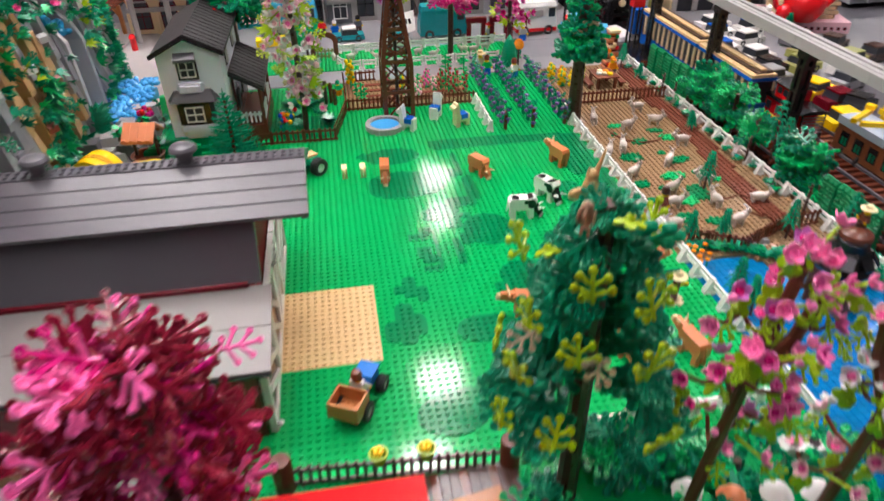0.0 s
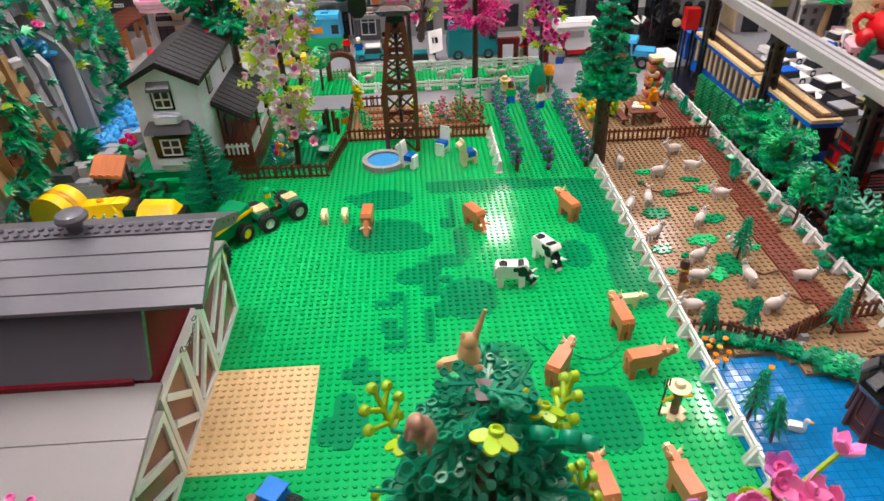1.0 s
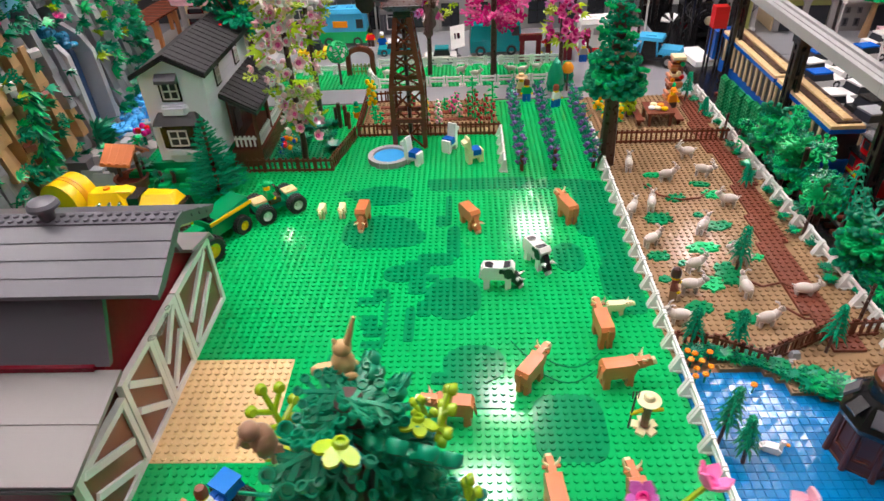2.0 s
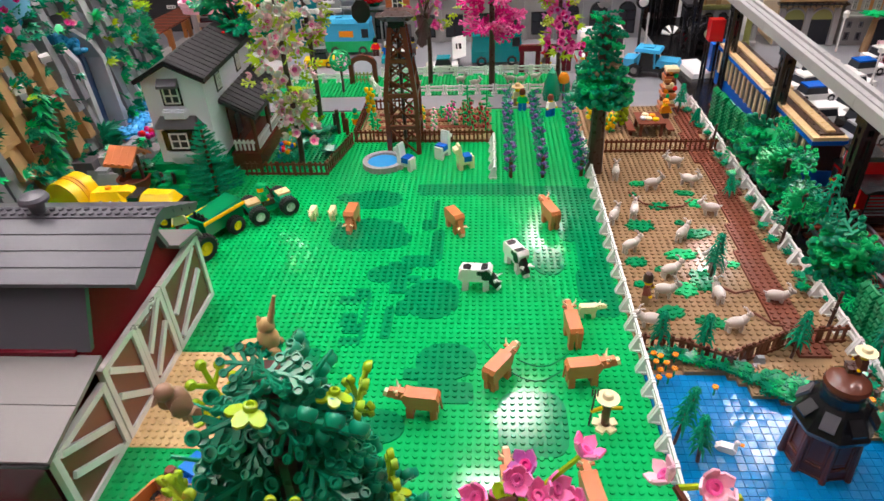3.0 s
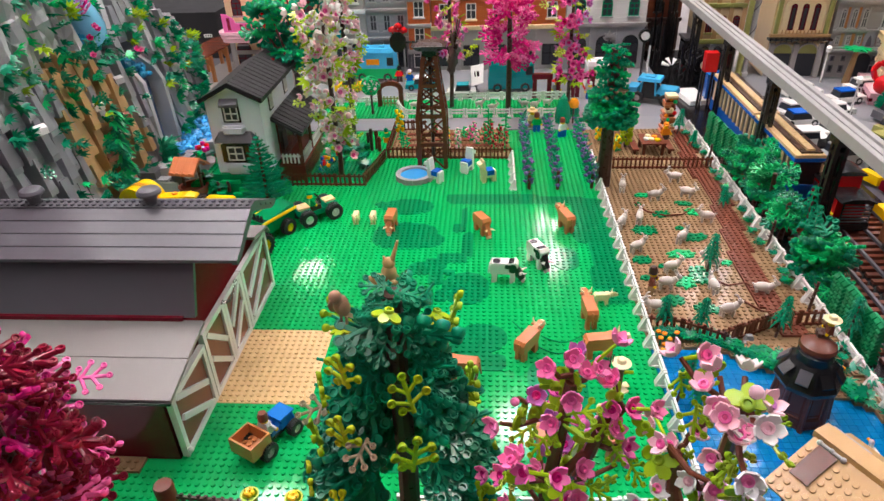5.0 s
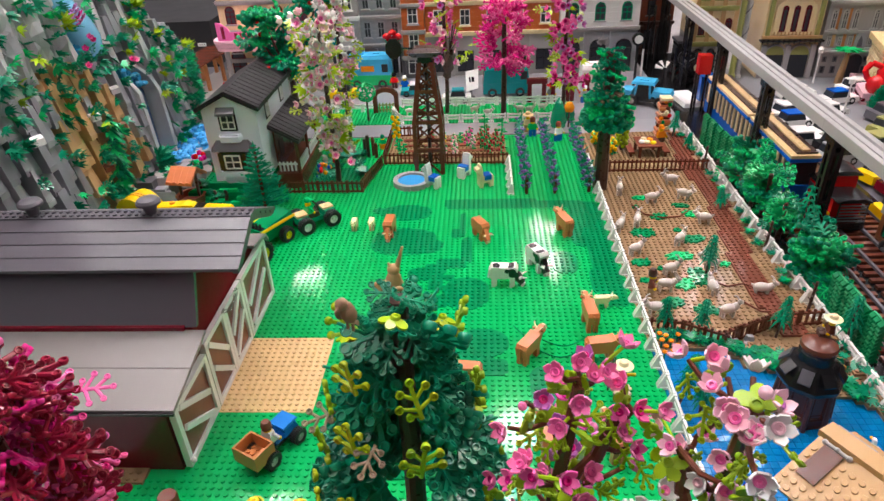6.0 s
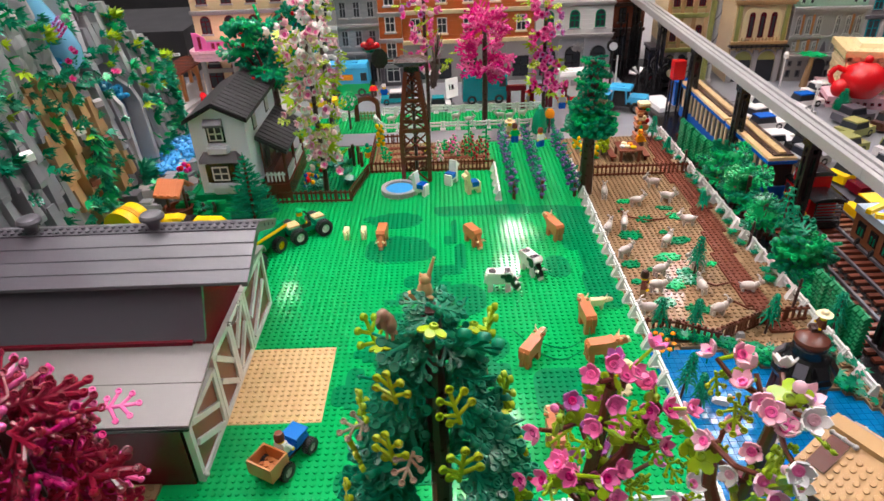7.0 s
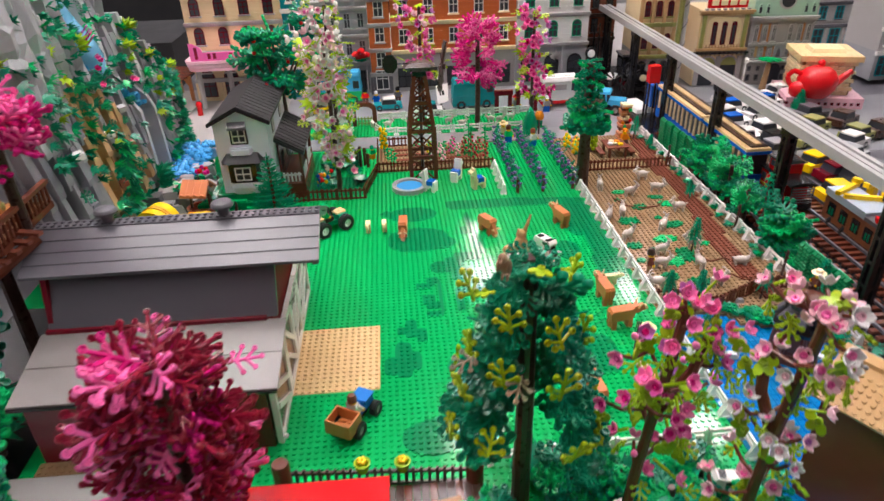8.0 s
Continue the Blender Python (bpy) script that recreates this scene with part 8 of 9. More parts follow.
def sage_house():
    """Light grey corner house: small dark windows, orange panels, a sage green attic with a round window."""
    t = thing("town_house", put(1137, 1148, 0, -5), "light grey toy town house with a sage green attic", "house", "town houses along the street")
    c = B()
    box(c, 0, 4, 0, 168, 130, 178)
    part("wall", c, GREY, t, bevel=0.6)
    for z, d in ((62, 6), (68, 3), (108, 3), (172, 5), (178, 9)):
        c = B()
        box(c, -d / 2, -d, z, 168 + d / 2, 3.8, z + 5)
        part("cornice", c, BEAM, t, bevel=0.5)
    for x in (14, 38, 62, 106, 130, 154):
        town_window(t, x, 12, 11, 18, DGREY, False, None, False)
        town_window(t, x, 40, 9, 13, DGREY, False, None, False)
        town_window(t, x, 78, 10, 22, BEAM, False, None)
        town_window(t, x, 118, 12, 38, BEAM, True, BEAM)
        c = B()
        box(c, x + 7, 1.6, 76, x + 14, 3.9, 104)
        part("side_panel", c, WOODY if x in (38, 62, 106) else BUFF, t, "warm orange wall panel")
        c = B()
        box(c, x + 8.4, 1.6, 116, x + 13.6, 3.9, 164)
        part("side_panel", c, WOODY if x in (14, 38, 130) else GREY, t)
    c = B()
    slab_xz(c, [(72, 72), (96, 72), (96, 98)] + [(84 + 12 * math.cos(a), 98 + 12 * math.sin(a)) for a in [math.pi * k / 8 for k in range(9)]] + [(72, 98)], -2, 3.9)
    part("niche", c, ROCK, t, "arched grey niche")
    c = B()
    slab_xz(c, [(78, 76), (90, 76), (88, 92), (84, 102), (80, 92)], -4, -2.1)
    part("relief", c, DGREY, t, "dark relief in the niche")
    c = B()
    slab_xz(c, [(66, 0.2), (102, 0.2), (102, 40)] + [(84 + 18 * math.cos(a), 40 + 18 * math.sin(a)) for a in [math.pi * k / 8 for k in range(9)]] + [(66, 40)], 0, 3.9)
    part("doorway", c, PANE, t, "dark arched doorway")
    c = B()
    slab_xz(c, [(0, 183.2), (168, 183.2), (168, 226), (120, 226), (112, 244), (84, 252), (56, 244), (48, 226), (0, 226)], 5, 60)
    part("attic", c, SAGE, t, "sage green attic", bevel=0.6)
    c = B()
    rod(c, (84, 4.8, 222), (84, 1, 222), 22, 22, 22)
    part("round_frame", c, BEAM, t)
    c = B()
    rod(c, (84, 0.9, 222), (84, -0.4, 222), 17, 17, 22)
    part("round_window", c, PANE, t, "dark round window")
    for x in (14, 34, 134, 154):
        town_window(t, x, 190, 12, 20, SAGE, True, None, False)


sage_house()
town_house(724, 850, 1420, RUST, DBROWN, DBROWN, "red-brown toy house in the second row", 3, 3, BLACK, 90, 70)
town_house(1420, 1700, 1500, GREY, DGREY, GREY, "grey toy office block far behind", 3, 5, TEAL, 80, 70)
town_house(1500, 1720, 1130, GREY, WHITE, ROCK, "grey toy house at the edge of the town", 3, 4, TEAL, 80, 64)

# grey fan emblem on the white house and a tub of red flowers before the dark one
c = B()
for q, l in ((-62, 20), (-34, 24), (0, 28), (34, 24), (62, 20)):
    slab_xz(c, [(-3.4, 2), (-4.6, l * 0.6), (0, l), (4.6, l * 0.6), (3.4, 2)], -2.4, 0, rot(y=q))
solid("wall_emblem", c, GREY, put(630, 1243.5, 74), "light grey fan-shaped toy emblem on the wall", "emblem", bevel=0.3)
t = thing("red_flower_tub", put(84, 1222, -1), "tall toy planter with large red flowers", "flowers")
c = B()
for x in (-14, 14):
    box(c, x - 2, -2, 0, x + 2, 2, 92)
box(c, -16, -3, 92.1, 16, 3, 96)
part("stand", c, GREY, t)
for k in range(5):
    c = B()
    p = ((-14, -4, 118), (2, -6, 127), (16, -4, 116), (8, 2, 112), (-6, 2, 110))[k]
    for q in range(4):
        ball(c, (p[0] + 3.5 * math.cos(q * 1.57), p[1] + 3.5 * math.sin(q * 1.57), p[2] + 1.5 * (q % 2)), 7, n=9, k=6)
    part("bloom", c, RED, t)
cluster("leaves", [(SPRIGS["green_frond"], aim(0, 0, 98, (math.cos(q), math.sin(q), 0.5), s=0.9)) for q in range(7)], t)

# pink balcony before the tan house
t = thing("balcony_terrace", put(-264, 1190, 0), "pale pink toy terrace with a magenta railing", "balcony")
for z0, z1, q in ((126, 133, 0), (116, 124, 3), (106, 114, 6)):
    c = B()
    prism(c, [(-104 + q, -20), (-98 + q, -34 + q), (-84 + q, -42 + q), (120, -42 + q), (120, 56), (-104 + q, 56)], z0, z1)
    part("slab", c, LPINK, t, "pale pink rounded slab", bevel=1.5)
c = B()
slab_xz(c, [(-84, 133.1), (-52, 133.1), (-52, 158), (-56, 166), (-72, 176), (-84, 178)], -38, -34)
slab_xz(c, [(-51.8, 133.1), (110, 133.1), (110, 154), (-51.8, 154)], -38, -34)
part("railing", c, PINK, t, "magenta railing", bevel=0.8)
c = B()
for x, h in ((-68, 30), (-36, 14), (-22, 14), (20, 14), (34, 14), (76, 14)):
    box(c, x - 4, -38.6, 138, x + 4, -38.1, 138 + h)
part("railing_slot", c, WINE, t, "dark slots of the railing")
for x in (-80, 0, 85):
    c = B()
    rod(c, (x, -6, 0), (x, -6, 105.9), 7, n=10)
    part("column", c, GREY, t)
# long brown slatted pergola
t = thing("pergola", put(-428, 1190, 0, -6), "long brown slatted toy pergola on wooden posts over grey paving", "pergola")
c = B()
box(c, -40, -150, 0, 60, 160, 6)
part("platform", c, GREY, t, bevel=0.6)
for x in (-34, -10, 26):
    c = B()
    box(c, x, -140, 74, x + 7, 150, 78)
    part("beam", c, RUST, t, bevel=0.4)
for k in range(20):
    c = B()
    box(c, -40, -138 + 14.4 * k, 78.1, 40, -131 + 14.4 * k, 81)
    part("slat", c, BROWN if k % 2 else RUST, t)
for x in (-30, 32):
    for y in (-120, -30, 60, 140):
        c = B()
        box(c, x - 4, y - 4, 6.1, x + 4, y + 4, 73.9)
        slab_xz(c, [(x - 4, 46), (x - 16, 66), (x - 16, 73.9), (x - 4, 62)], y - 2.5, y + 2.5)
        part("post", c, WOODY, t, "warm brown bracketed post", bevel=0.5)
c = B()
lathe(c, [(0, 0), (7, 0), (7, 26), (9, 28), (5, 36), (0, 38)], 12)
solid("fire_hydrant", c, RED, put(-345, 1130, -1.5), "red toy hydrant on the pavement", "hydrant")
# black draped table beyond the layout, with a small white card
slab("backdrop_table", -1300, 1420, -14, -470, 1800, 130, DRAPE, "black draped display block beyond the layout", "table")
c = B()
box(c, -12, -1, 0, 12, 1, 9)
for k in range(3):
    box(c, -9 + 7 * k, -1.4, 3, -4 + 7 * k, -1.05, 6, mi=1)
solid("label_card", c, [WHITE, BLACK], put(-505, 1418, 60), "small white card with dark bars on the drape", "card")
slab("hall_screen", -5000, 3400, FLOOR, 700, 3440, 900, DRAPE, "black hall partition behind the layout", "partition")


# ---- cars and trucks ----
def car(x, y, rz, body, label, roof=None, L=62, W=28, h=14, glass=PANE, z=-1.2, cabin=(0.2, 0.72), top=12, name="toy_car"):
    t = thing(name, put(x, y, z, rz), label, "car", "vehicles in the town")
    for px in (-L * 0.3, L * 0.3):
        for s in (-1, 1):
            wheel(t, px, s * (W / 2 - 3), 7, 7, 6, GREY)
    c = B()
    taper(c, -L / 2, -W / 2, L / 2, W / 2, 5, h, 1.2, 1)
    part("body", c, body, t, bevel=1.0)
    c = B()
    a, b = -L / 2 + cabin[0] * L, -L / 2 + cabin[1] * L
    taper(c, a, -W / 2 + 1.5, b, W / 2 - 1.5, h, h + top, 4, 1.5)
    part("window_band", c, glass, t, "dark windows")
    c = B()
    box(c, a + 3.6, -W / 2 + 2.6, h + top, b - 3.6, W / 2 - 2.6, h + top + 3)
    part("roof", c, roof or body, t, bevel=0.6)
    for s in (-1, 1):
        c = B()
        rod(c, (L / 2 - 1, s * W * 0.32, h - 4), (L / 2 + 1, s * W * 0.32, h - 4), 2.4, n=8)
        part("headlight", c, CREAM, t)
    return t


def van(x, y, rz, body, roof, low, label, L=96, W=44, H=86, panel=None, low_h=34):
    t = thing("toy_van", put(x, y, -1.2, rz), label, "van", "vehicles in the town")
    for px in (-L * 0.3, L * 0.3):
        for s in (-1, 1):
            wheel(t, px, s * (W / 2 - 4), 11, 11, 9, GREY)
    c = B()
    box(c, -L / 2, -W / 2, 8, L / 2, W / 2, low_h)
    part("lower_body", c, low, t, bevel=1.2)
    c = B()
    taper(c, -L / 2, -W / 2 + 0.2, L / 2, W / 2 - 0.2, low_h + 0.1, H - 10, 4, 2)
    part("upper_body", c, body, t, bevel=1.2)
    c = B()
    taper(c, -L / 2 + 2, -W / 2, L / 2 - 2, W / 2, H - 10, H, 3, 4)
    part("roof", c, roof, t, bevel=1.2)
    for s in (-1, 1):
        c = B()
        box(c, -14, -0.9, 0, 20, 0.9, 14, at(0, s * (W / 2 - 0.6), 44))
        part("panel", c, panel or low, t)
        c = B()
        box(c, -8, -0.9, 0, 8, 0.9, 20, at(-L / 2 + 14, s * (W / 2 - 0.6), 42))
        part("window", c, PANE, t, "dark window")
    for k in range(2):
        c = B()
        box(c, -8, -9, 0, 8, 9, 3, at(-20 + 40 * k, 0, H))
        part("roof_hatch", c, roof, t, bevel=0.8)
    return t


van(26, 1186, 178, AZURE, AZURE, LEAF2, "bright blue and green toy van with an orange panel", 112, 48, 84, ORANGE)
van(374, 1085, 182, TEAL, TEAL, TEAL, "teal toy box truck parked on the street", 112, 44, 76)
van(598, 1066, 182, WHITE, WHITE, RED, "white toy camper with a red lower band", 100, 46, 76, GREY, 17)
t = thing("tilted_board", put(290, 1062, -1.2, 12), "white tilted toy board with a dark mark on a dark stand", "sign")
c = B()
prism(c, [(-15, -26), (15, -20), (20, 26), (-12, 22)], -1.5, 1.5, at(0, 0, 44, rx=62))
part("board", c, WHITE, t, "white board", bevel=0.4)
c = B()
box(c, -5, -4, 1.6, -2, 8, 2.3, at(0, 0, 44, rx=62))
box(c, 1, -4, 1.6, 7, 8, 2.3, at(0, 0, 44, rx=62))
part("mark", c, BLACK, t)
c = B()
rod(c, (0, 4, 0), (0, 4, 42), 3.4, n=8)
taper(c, -10, -6, 10, 14, 0, 6, 3, 3)
part("stand", c, DGREY, t)
car(150, 1100, 182, TEAL, "teal and white toy car on the street", WHITE, 76, 34, 16)
car(255, 1040, 180, WHITE, "white toy car with teal stripes", TEAL, 70, 32, 16)
car(-30, 1090, 185, YELLOW, "yellow and black toy car half hidden by the blossom", BLACK, 70, 34, 20)


def pickup(x, y, rz):
    t = thing("toy_pickup", put(x, y, -1.2, rz) @ Matrix.Diagonal((1.14, 1.14, 1.14, 1)), "light blue toy pickup with a flat roof and dark wheels", "car", "vehicles in the town")
    for px in (-26, 30):
        for s in (-1, 1):
            wheel(t, px, s * 17, 11, 11, 9, GREY)
    c = B()
    box(c, -46, -15, 10, 48, 15, 17)
    part("chassis", c, BLACK, t, bevel=0.8)
    c = B()
    taper(c, 10, -18, 50, 18, 22, 32, 3, 2)
    box(c, 18, -14, 17.1, 48, 14, 21.9)
    part("bonnet", c, AZURE, t, "light blue bonnet", bevel=1.0)
    c = B()
    taper(c, -24, -15, 12, 15, 17.2, 44, 4, 1)
    part("window_band", c, BLACK, t, "dark windows")
    for px in (-22, 9):
        for s in (-1, 1):
            c = B()
            rod(c, (px, s * 15.5, 17), (px * 0.8 - 1, s * 15, 45), 1.8, n=6)
            part("pillar", c, AZURE, t)
    c = B()
    taper(c, -30, -19, 16, 19, 44.5, 50, 2, 2)
    box(c, -16, -8, 50.1, 2, 8, 52)
    part("roof", c, AZURE, t, "flat light blue roof", bevel=1.0)
    c = B()
    box(c, -48, -17, 17.2, -28, 17, 30)
    part("bed", c, AZURE, t, bevel=0.8)


pickup(694, 985, -25)
for k, (x, y, rz) in enumerate(((1037, 1010, 8), (1110, 965, 10), (969, 886, 20), (1010, 940, 6), (1185, 1040, 10), (960, 830, 8), (1050, 880, 14))):
    car(x, y, rz, WHITE, "white toy car with blue markings", BLUE if k % 2 else WHITE, 84, 34, 16)
for k, (x, y, rz, m) in enumerate(((1120, 770, 24, OLIVE), (1180, 700, 20, OLIVE), (1060, 690, 15, OLIVE), (1000, 560, 20, YELLOW), (960, 640, 10, ROCK), (1030, 480, 30, BLACK), (960, 420, 0, YELLOW), (1090, 590, 20, ROCK), (1500, 1250, 10, BLUE), (1000, 760, 12, WHITE), (930, 720, 4, WHITE), (910, 560, 4, BLACK), (1140, 660, 24, WHITE), (1210, 800, 30, DBROWN), (1160, 850, 12, DGREY), (1010, 505, 6, DRED), (985, 690, 10, BLACK), (1250, 720, 15, DBROWN))):
    car(x, y, rz, m, "toy work vehicle parked in the town", None, 78, 40, 20, PANE)
# small figures and pieces on the street
for k, (x, y, m) in enumerate(((120, 1130, BLUE), (90, 1160, RED), (480, 1030, GREY), (555, 1010, GREY), (178, 1160, DGREY))):
    doll(x, y, -90, m, (BLUE, DBROWN, BLACK)[k % 3], ("cap", "hair", "wide")[k % 3], "small toy figure standing on the street", z=-1, hat_mat=(WHITE, BLACK, RED)[k % 3])


# arch at the meadow entrance
t = thing("entrance_arch", put(92, 968, 0), "brown toy arch with a small gate at the sheep meadow", "arch")
c = B()
pts = [(30 * math.cos(a), 40 + 20 * math.sin(a)) for a in [math.pi * k / 10 for k in range(11)]] + [(20 * math.cos(a), 38 + 12 * math.sin(a)) for a in [math.pi * (10 - k) / 10 for k in range(11)]]
slab_xz(c, pts, -5, 5)
part("arch_top", c, BROWN, t)
for s in (-1, 1):
    c = B()
    box(c, s * 25 - 5, -5, 0, s * 25 + 5, 5, 40)
    part("pillar", c, BROWN, t)
c = B()
for k in range(5):
    box(c, -17 + 8 * k, -1.2, 0, -14 + 8 * k, 1.2, 24)
box(c, -19, -1, 6, 19, 1, 9)
box(c, -19, -1, 17, 19, 1, 20)
part("gate", c, OLIVE, t)
# dark red letter arch pieces behind
for x in (445, 500, 545):
    c = B()
    box(c, -24, -6, 44, 24, 6, 56)
    box(c, -22, -5, 0, -12, 5, 44)
    box(c, 12, -5, 0, 22, 5, 44)
    solid("red_gateway", c, DRED, put(x, 1024, -1), "dark red toy gateway beside the street", "gateway", "dark red gateways", bevel=0.6)


# ---- trams, train and town beyond the monorail ----
def tram(y0, y1, label):
    t = thing("tram_car", put(820, y0, -2), label, "tram", "tram cars on the line")
    L = y1 - y0
    c = B()
    box(c, -22, 0, 14, 22, L, 38)
    part("lower_body", c, BLUE, t, bevel=0.8)
    c = B()
    box(c, -21, 2, 38.1, 21, L - 2, 76)
    part("cabin", c, PANE, t, "dark windows")
    for k in range(int(L / 22) + 1):
        for s in (-1, 1):
            c = B()
            yy = min(22 * k, L - 5)
            box(c, s * 22 - 1.4, yy, 38.1, s * 22 + 1.4, yy + 6, 78)
            part("pillar", c, BUFFWALL, t)
    c = B()
    box(c, -24, -2, 78, 24, L + 2, 84)
    part("cornice", c, BLUE, t, "blue cornice", bevel=0.6)
    c = B()
    box(c, -23, -1, 84.1, 23, L + 1, 89)
    part("roof", c, TAN, t, "tan roof", bevel=1.0)
    c = B()
    box(c, -12, 6, 89.1, 20, L - 6, 92)
    part("roof_strip", c, DBROWN, t, "dark brown roof strip", bevel=0.6)
    c = B()
    box(c, -3, 10, 92.1, 9, L - 10, 95)
    part("roof_rib", c, TAN, t, "tan raised rib", bevel=0.8)
    for yy in (24, L - 24):
        for s in (-1, 1):
            wheel(t, s * 18, yy, 9, 9, 5, DGREY)


tram(660, 900, "tan and blue toy tram car with dark windows")
tram(468, 648, "tan and blue toy tram car with dark windows")


def locomotive():
    t = thing("red_locomotive", put(857, 436, -2), "red toy railway van with a black roof and raised cabin", "locomotive")
    c = B()
    box(c, -22, -66, 12, 22, 64, 22)
    part("frame", c, BLACK, t, bevel=0.8)
    c = B()
    box(c, -21, -46, 22.1, 21, 62, 54)
    part("body", c, RED, t, bevel=1.0)
    c = B()
    for s in (-1, 1):
        box(c, s * 21.6 - 0.6, -46, 25, s * 21.6 + 0.6, 62, 28)
    part("stripe", c, YELLOW, t, "yellow stripe")
    c = B()
    slab_xz(c, [(-25, 54.1), (25, 54.1), (25, 56), (12, 61), (-12, 61), (-25, 56)], -66, 66)
    part("roof", c, BLACK, t, bevel=0.6)
    c = B()
    box(c, -19, -22, 58, 19, 18, 80)
    part("cupola", c, RED, t, "red raised cabin", bevel=0.8)
    c = B()
    slab_xz(c, [(-23, 80.1), (23, 80.1), (23, 82), (10, 87), (-10, 87), (-23, 82)], -26, 22)
    part("cupola_roof", c, BLACK, t, bevel=0.6)
    for s in (-1, 1):
        for y in (-14, 2):
            c = B()
            box(c, s * 19.4 - 0.8, y, 66, s * 19.4 + 0.8, y + 11, 76)
            part("window", c, PANE, t)
        for y in (-36, -10, 18, 44):
            c = B()
            box(c, s * 21.6 - 0.9, y, 34, s * 21.6 + 0.9, y + 12, 47)
            part("window", c, PANE, t)
    for x in (-20, 20):
        c = B()
        rod(c, (x, -64, 22), (x, -64, 54), 1.4, n=6)
        part("post", c, BLACK, t)
    for k in range(6):
        c = B()
        rod(c, (-20, -65, 25 + 5 * k), (20, -65, 25 + 5 * k), 1.1, n=6)
        part("rung", c, DGREY, t)
    for yy in (-48, -20, 22, 50):
        for s in (-1, 1):
            wheel(t, s * 19, yy, 11, 11, 5, DGREY)


locomotive()
c = B()
for k in range(70):
    box(c, 766, -300 + 16 * k, -1.9, 824, -292 + 16 * k, 2)
    box(c, 832, -300 + 16 * k, -1.9, 936, -292 + 16 * k, 2)
ties = solid("railway_track", c, BROWN, Matrix(), "brown-tied toy railway track with dark rails", "track", kind="structure")
c = B()
for x in (776, 810, 848, 882, 920):
    box(c, x, -300, 2.05, x + 4, 800, 6)
part("rail", c, DGREY, ties, "dark grey rails")
t = thing("brown_wagon", put(908, 190, -2), "nougat brown toy railway wagon with dark windows", "wagon")
c = B()
box(c, -22, -160, 10, 22, 160, 50)
part("body", c, WAGON, t, bevel=1.0)
c = B()
box(c, -24, -162, 50.1, 24, 60, 56)
part("roof", c, DGREY, t, bevel=1.0)
c = B()
box(c, -24, 60.2, 50.1, 24, 162, 62)
part("roof_block", c, AWHITE, t, "pale blue-grey block", bevel=0.8)
for k in range(10):
    for s in (-1, 1):
        c = B()
        box(c, s * 22.6 - 1, -150 + 31 * k, 20, s * 22.6 + 1, -132 + 31 * k, 42)
        for q in range(2):
            box(c, s * 23.4 - 0.6, -147 + 31 * k + 7 * q, 22, s * 23.4 + 0.6, -144 + 31 * k + 7 * q, 34, mi=1)
        part("window", c, [BLACK, LEAF], t)
for yy in (-136, -100, 100, 136):
    for s in (-1, 1):
        wheel(t, s * 18, yy, 9, 9, 5, DGREY)
t = thing("red_jib", put(902, 196, 54), "red toy crane jib lying across the wagon roof", "crane")
c = B()
box(c, -34, -6, 0, 40, 6, 10, at(0, 0, 6, 40, 0, 14))
part("arm", c, RED, t, bevel=0.8)
c = B()
box(c, -30, 12, 0, 36, 24, 8, at(0, 0, 4, -25))
part("arm", c, RED, t, bevel=0.8)
c = B()
taper(c, -14, -14, 14, 14, 0, 18, 3, 3)
part("pivot", c, DRED, t, bevel=0.8)
for k, (x, y, rz) in enumerate(((908, 334, 30), (914, 296, -20))):
    c = B()
    box(c, -32, -4, 0, 32, 4, 7)
    box(c, 22, -7, 7.1, 32, 7, 14)
    solid("yellow_beam", c, YELLOW, put(x, y, 60, rz), "yellow toy beam lying on the wagon", "beam", "yellow beams", bevel=0.5)
t = thing("grey_crane", put(1000, 300, -2, 20), "grey toy crane with yellow and red fittings", "crane")
c = B()
box(c, -40, -60, 0, 40, 60, 40)
box(c, -26, -40, 40.1, 30, 40, 62)
part("body", c, GREY, t, bevel=0.8)
c = B()
rod(c, (0, -30, 62), (0, -30, 76), 10, n=12)
part("turret", c, YELLOW, t, bevel=0.6)
c = B()
box(c, -36, 44, 40.1, -24, 56, 84)
part("mast", c, YELLOW, t, bevel=0.6)
c = B()
box(c, -60, 40, 70, -36.1, 50, 78)
part("arm", c, YELLOW, t, bevel=0.6)
c = B()
box(c, -20, -44, 76.1, 26, -16, 84)
part("head", c, RED, t, bevel=0.8)
c = B()
taper(c, -32, -28, 32, 28, 0, 54, 6, 6)
box(c, -10, -36, 54.1, 10, 36, 64)
solid("red_machine", c, RED, put(985, 170, -2, 15), "red toy machine beside the railway", "machine", bevel=1.0)
plate("yard", 744, 1012.2, 900, 1420, -0.8, BLACK, studs=False, label="black ground of the rail yard")


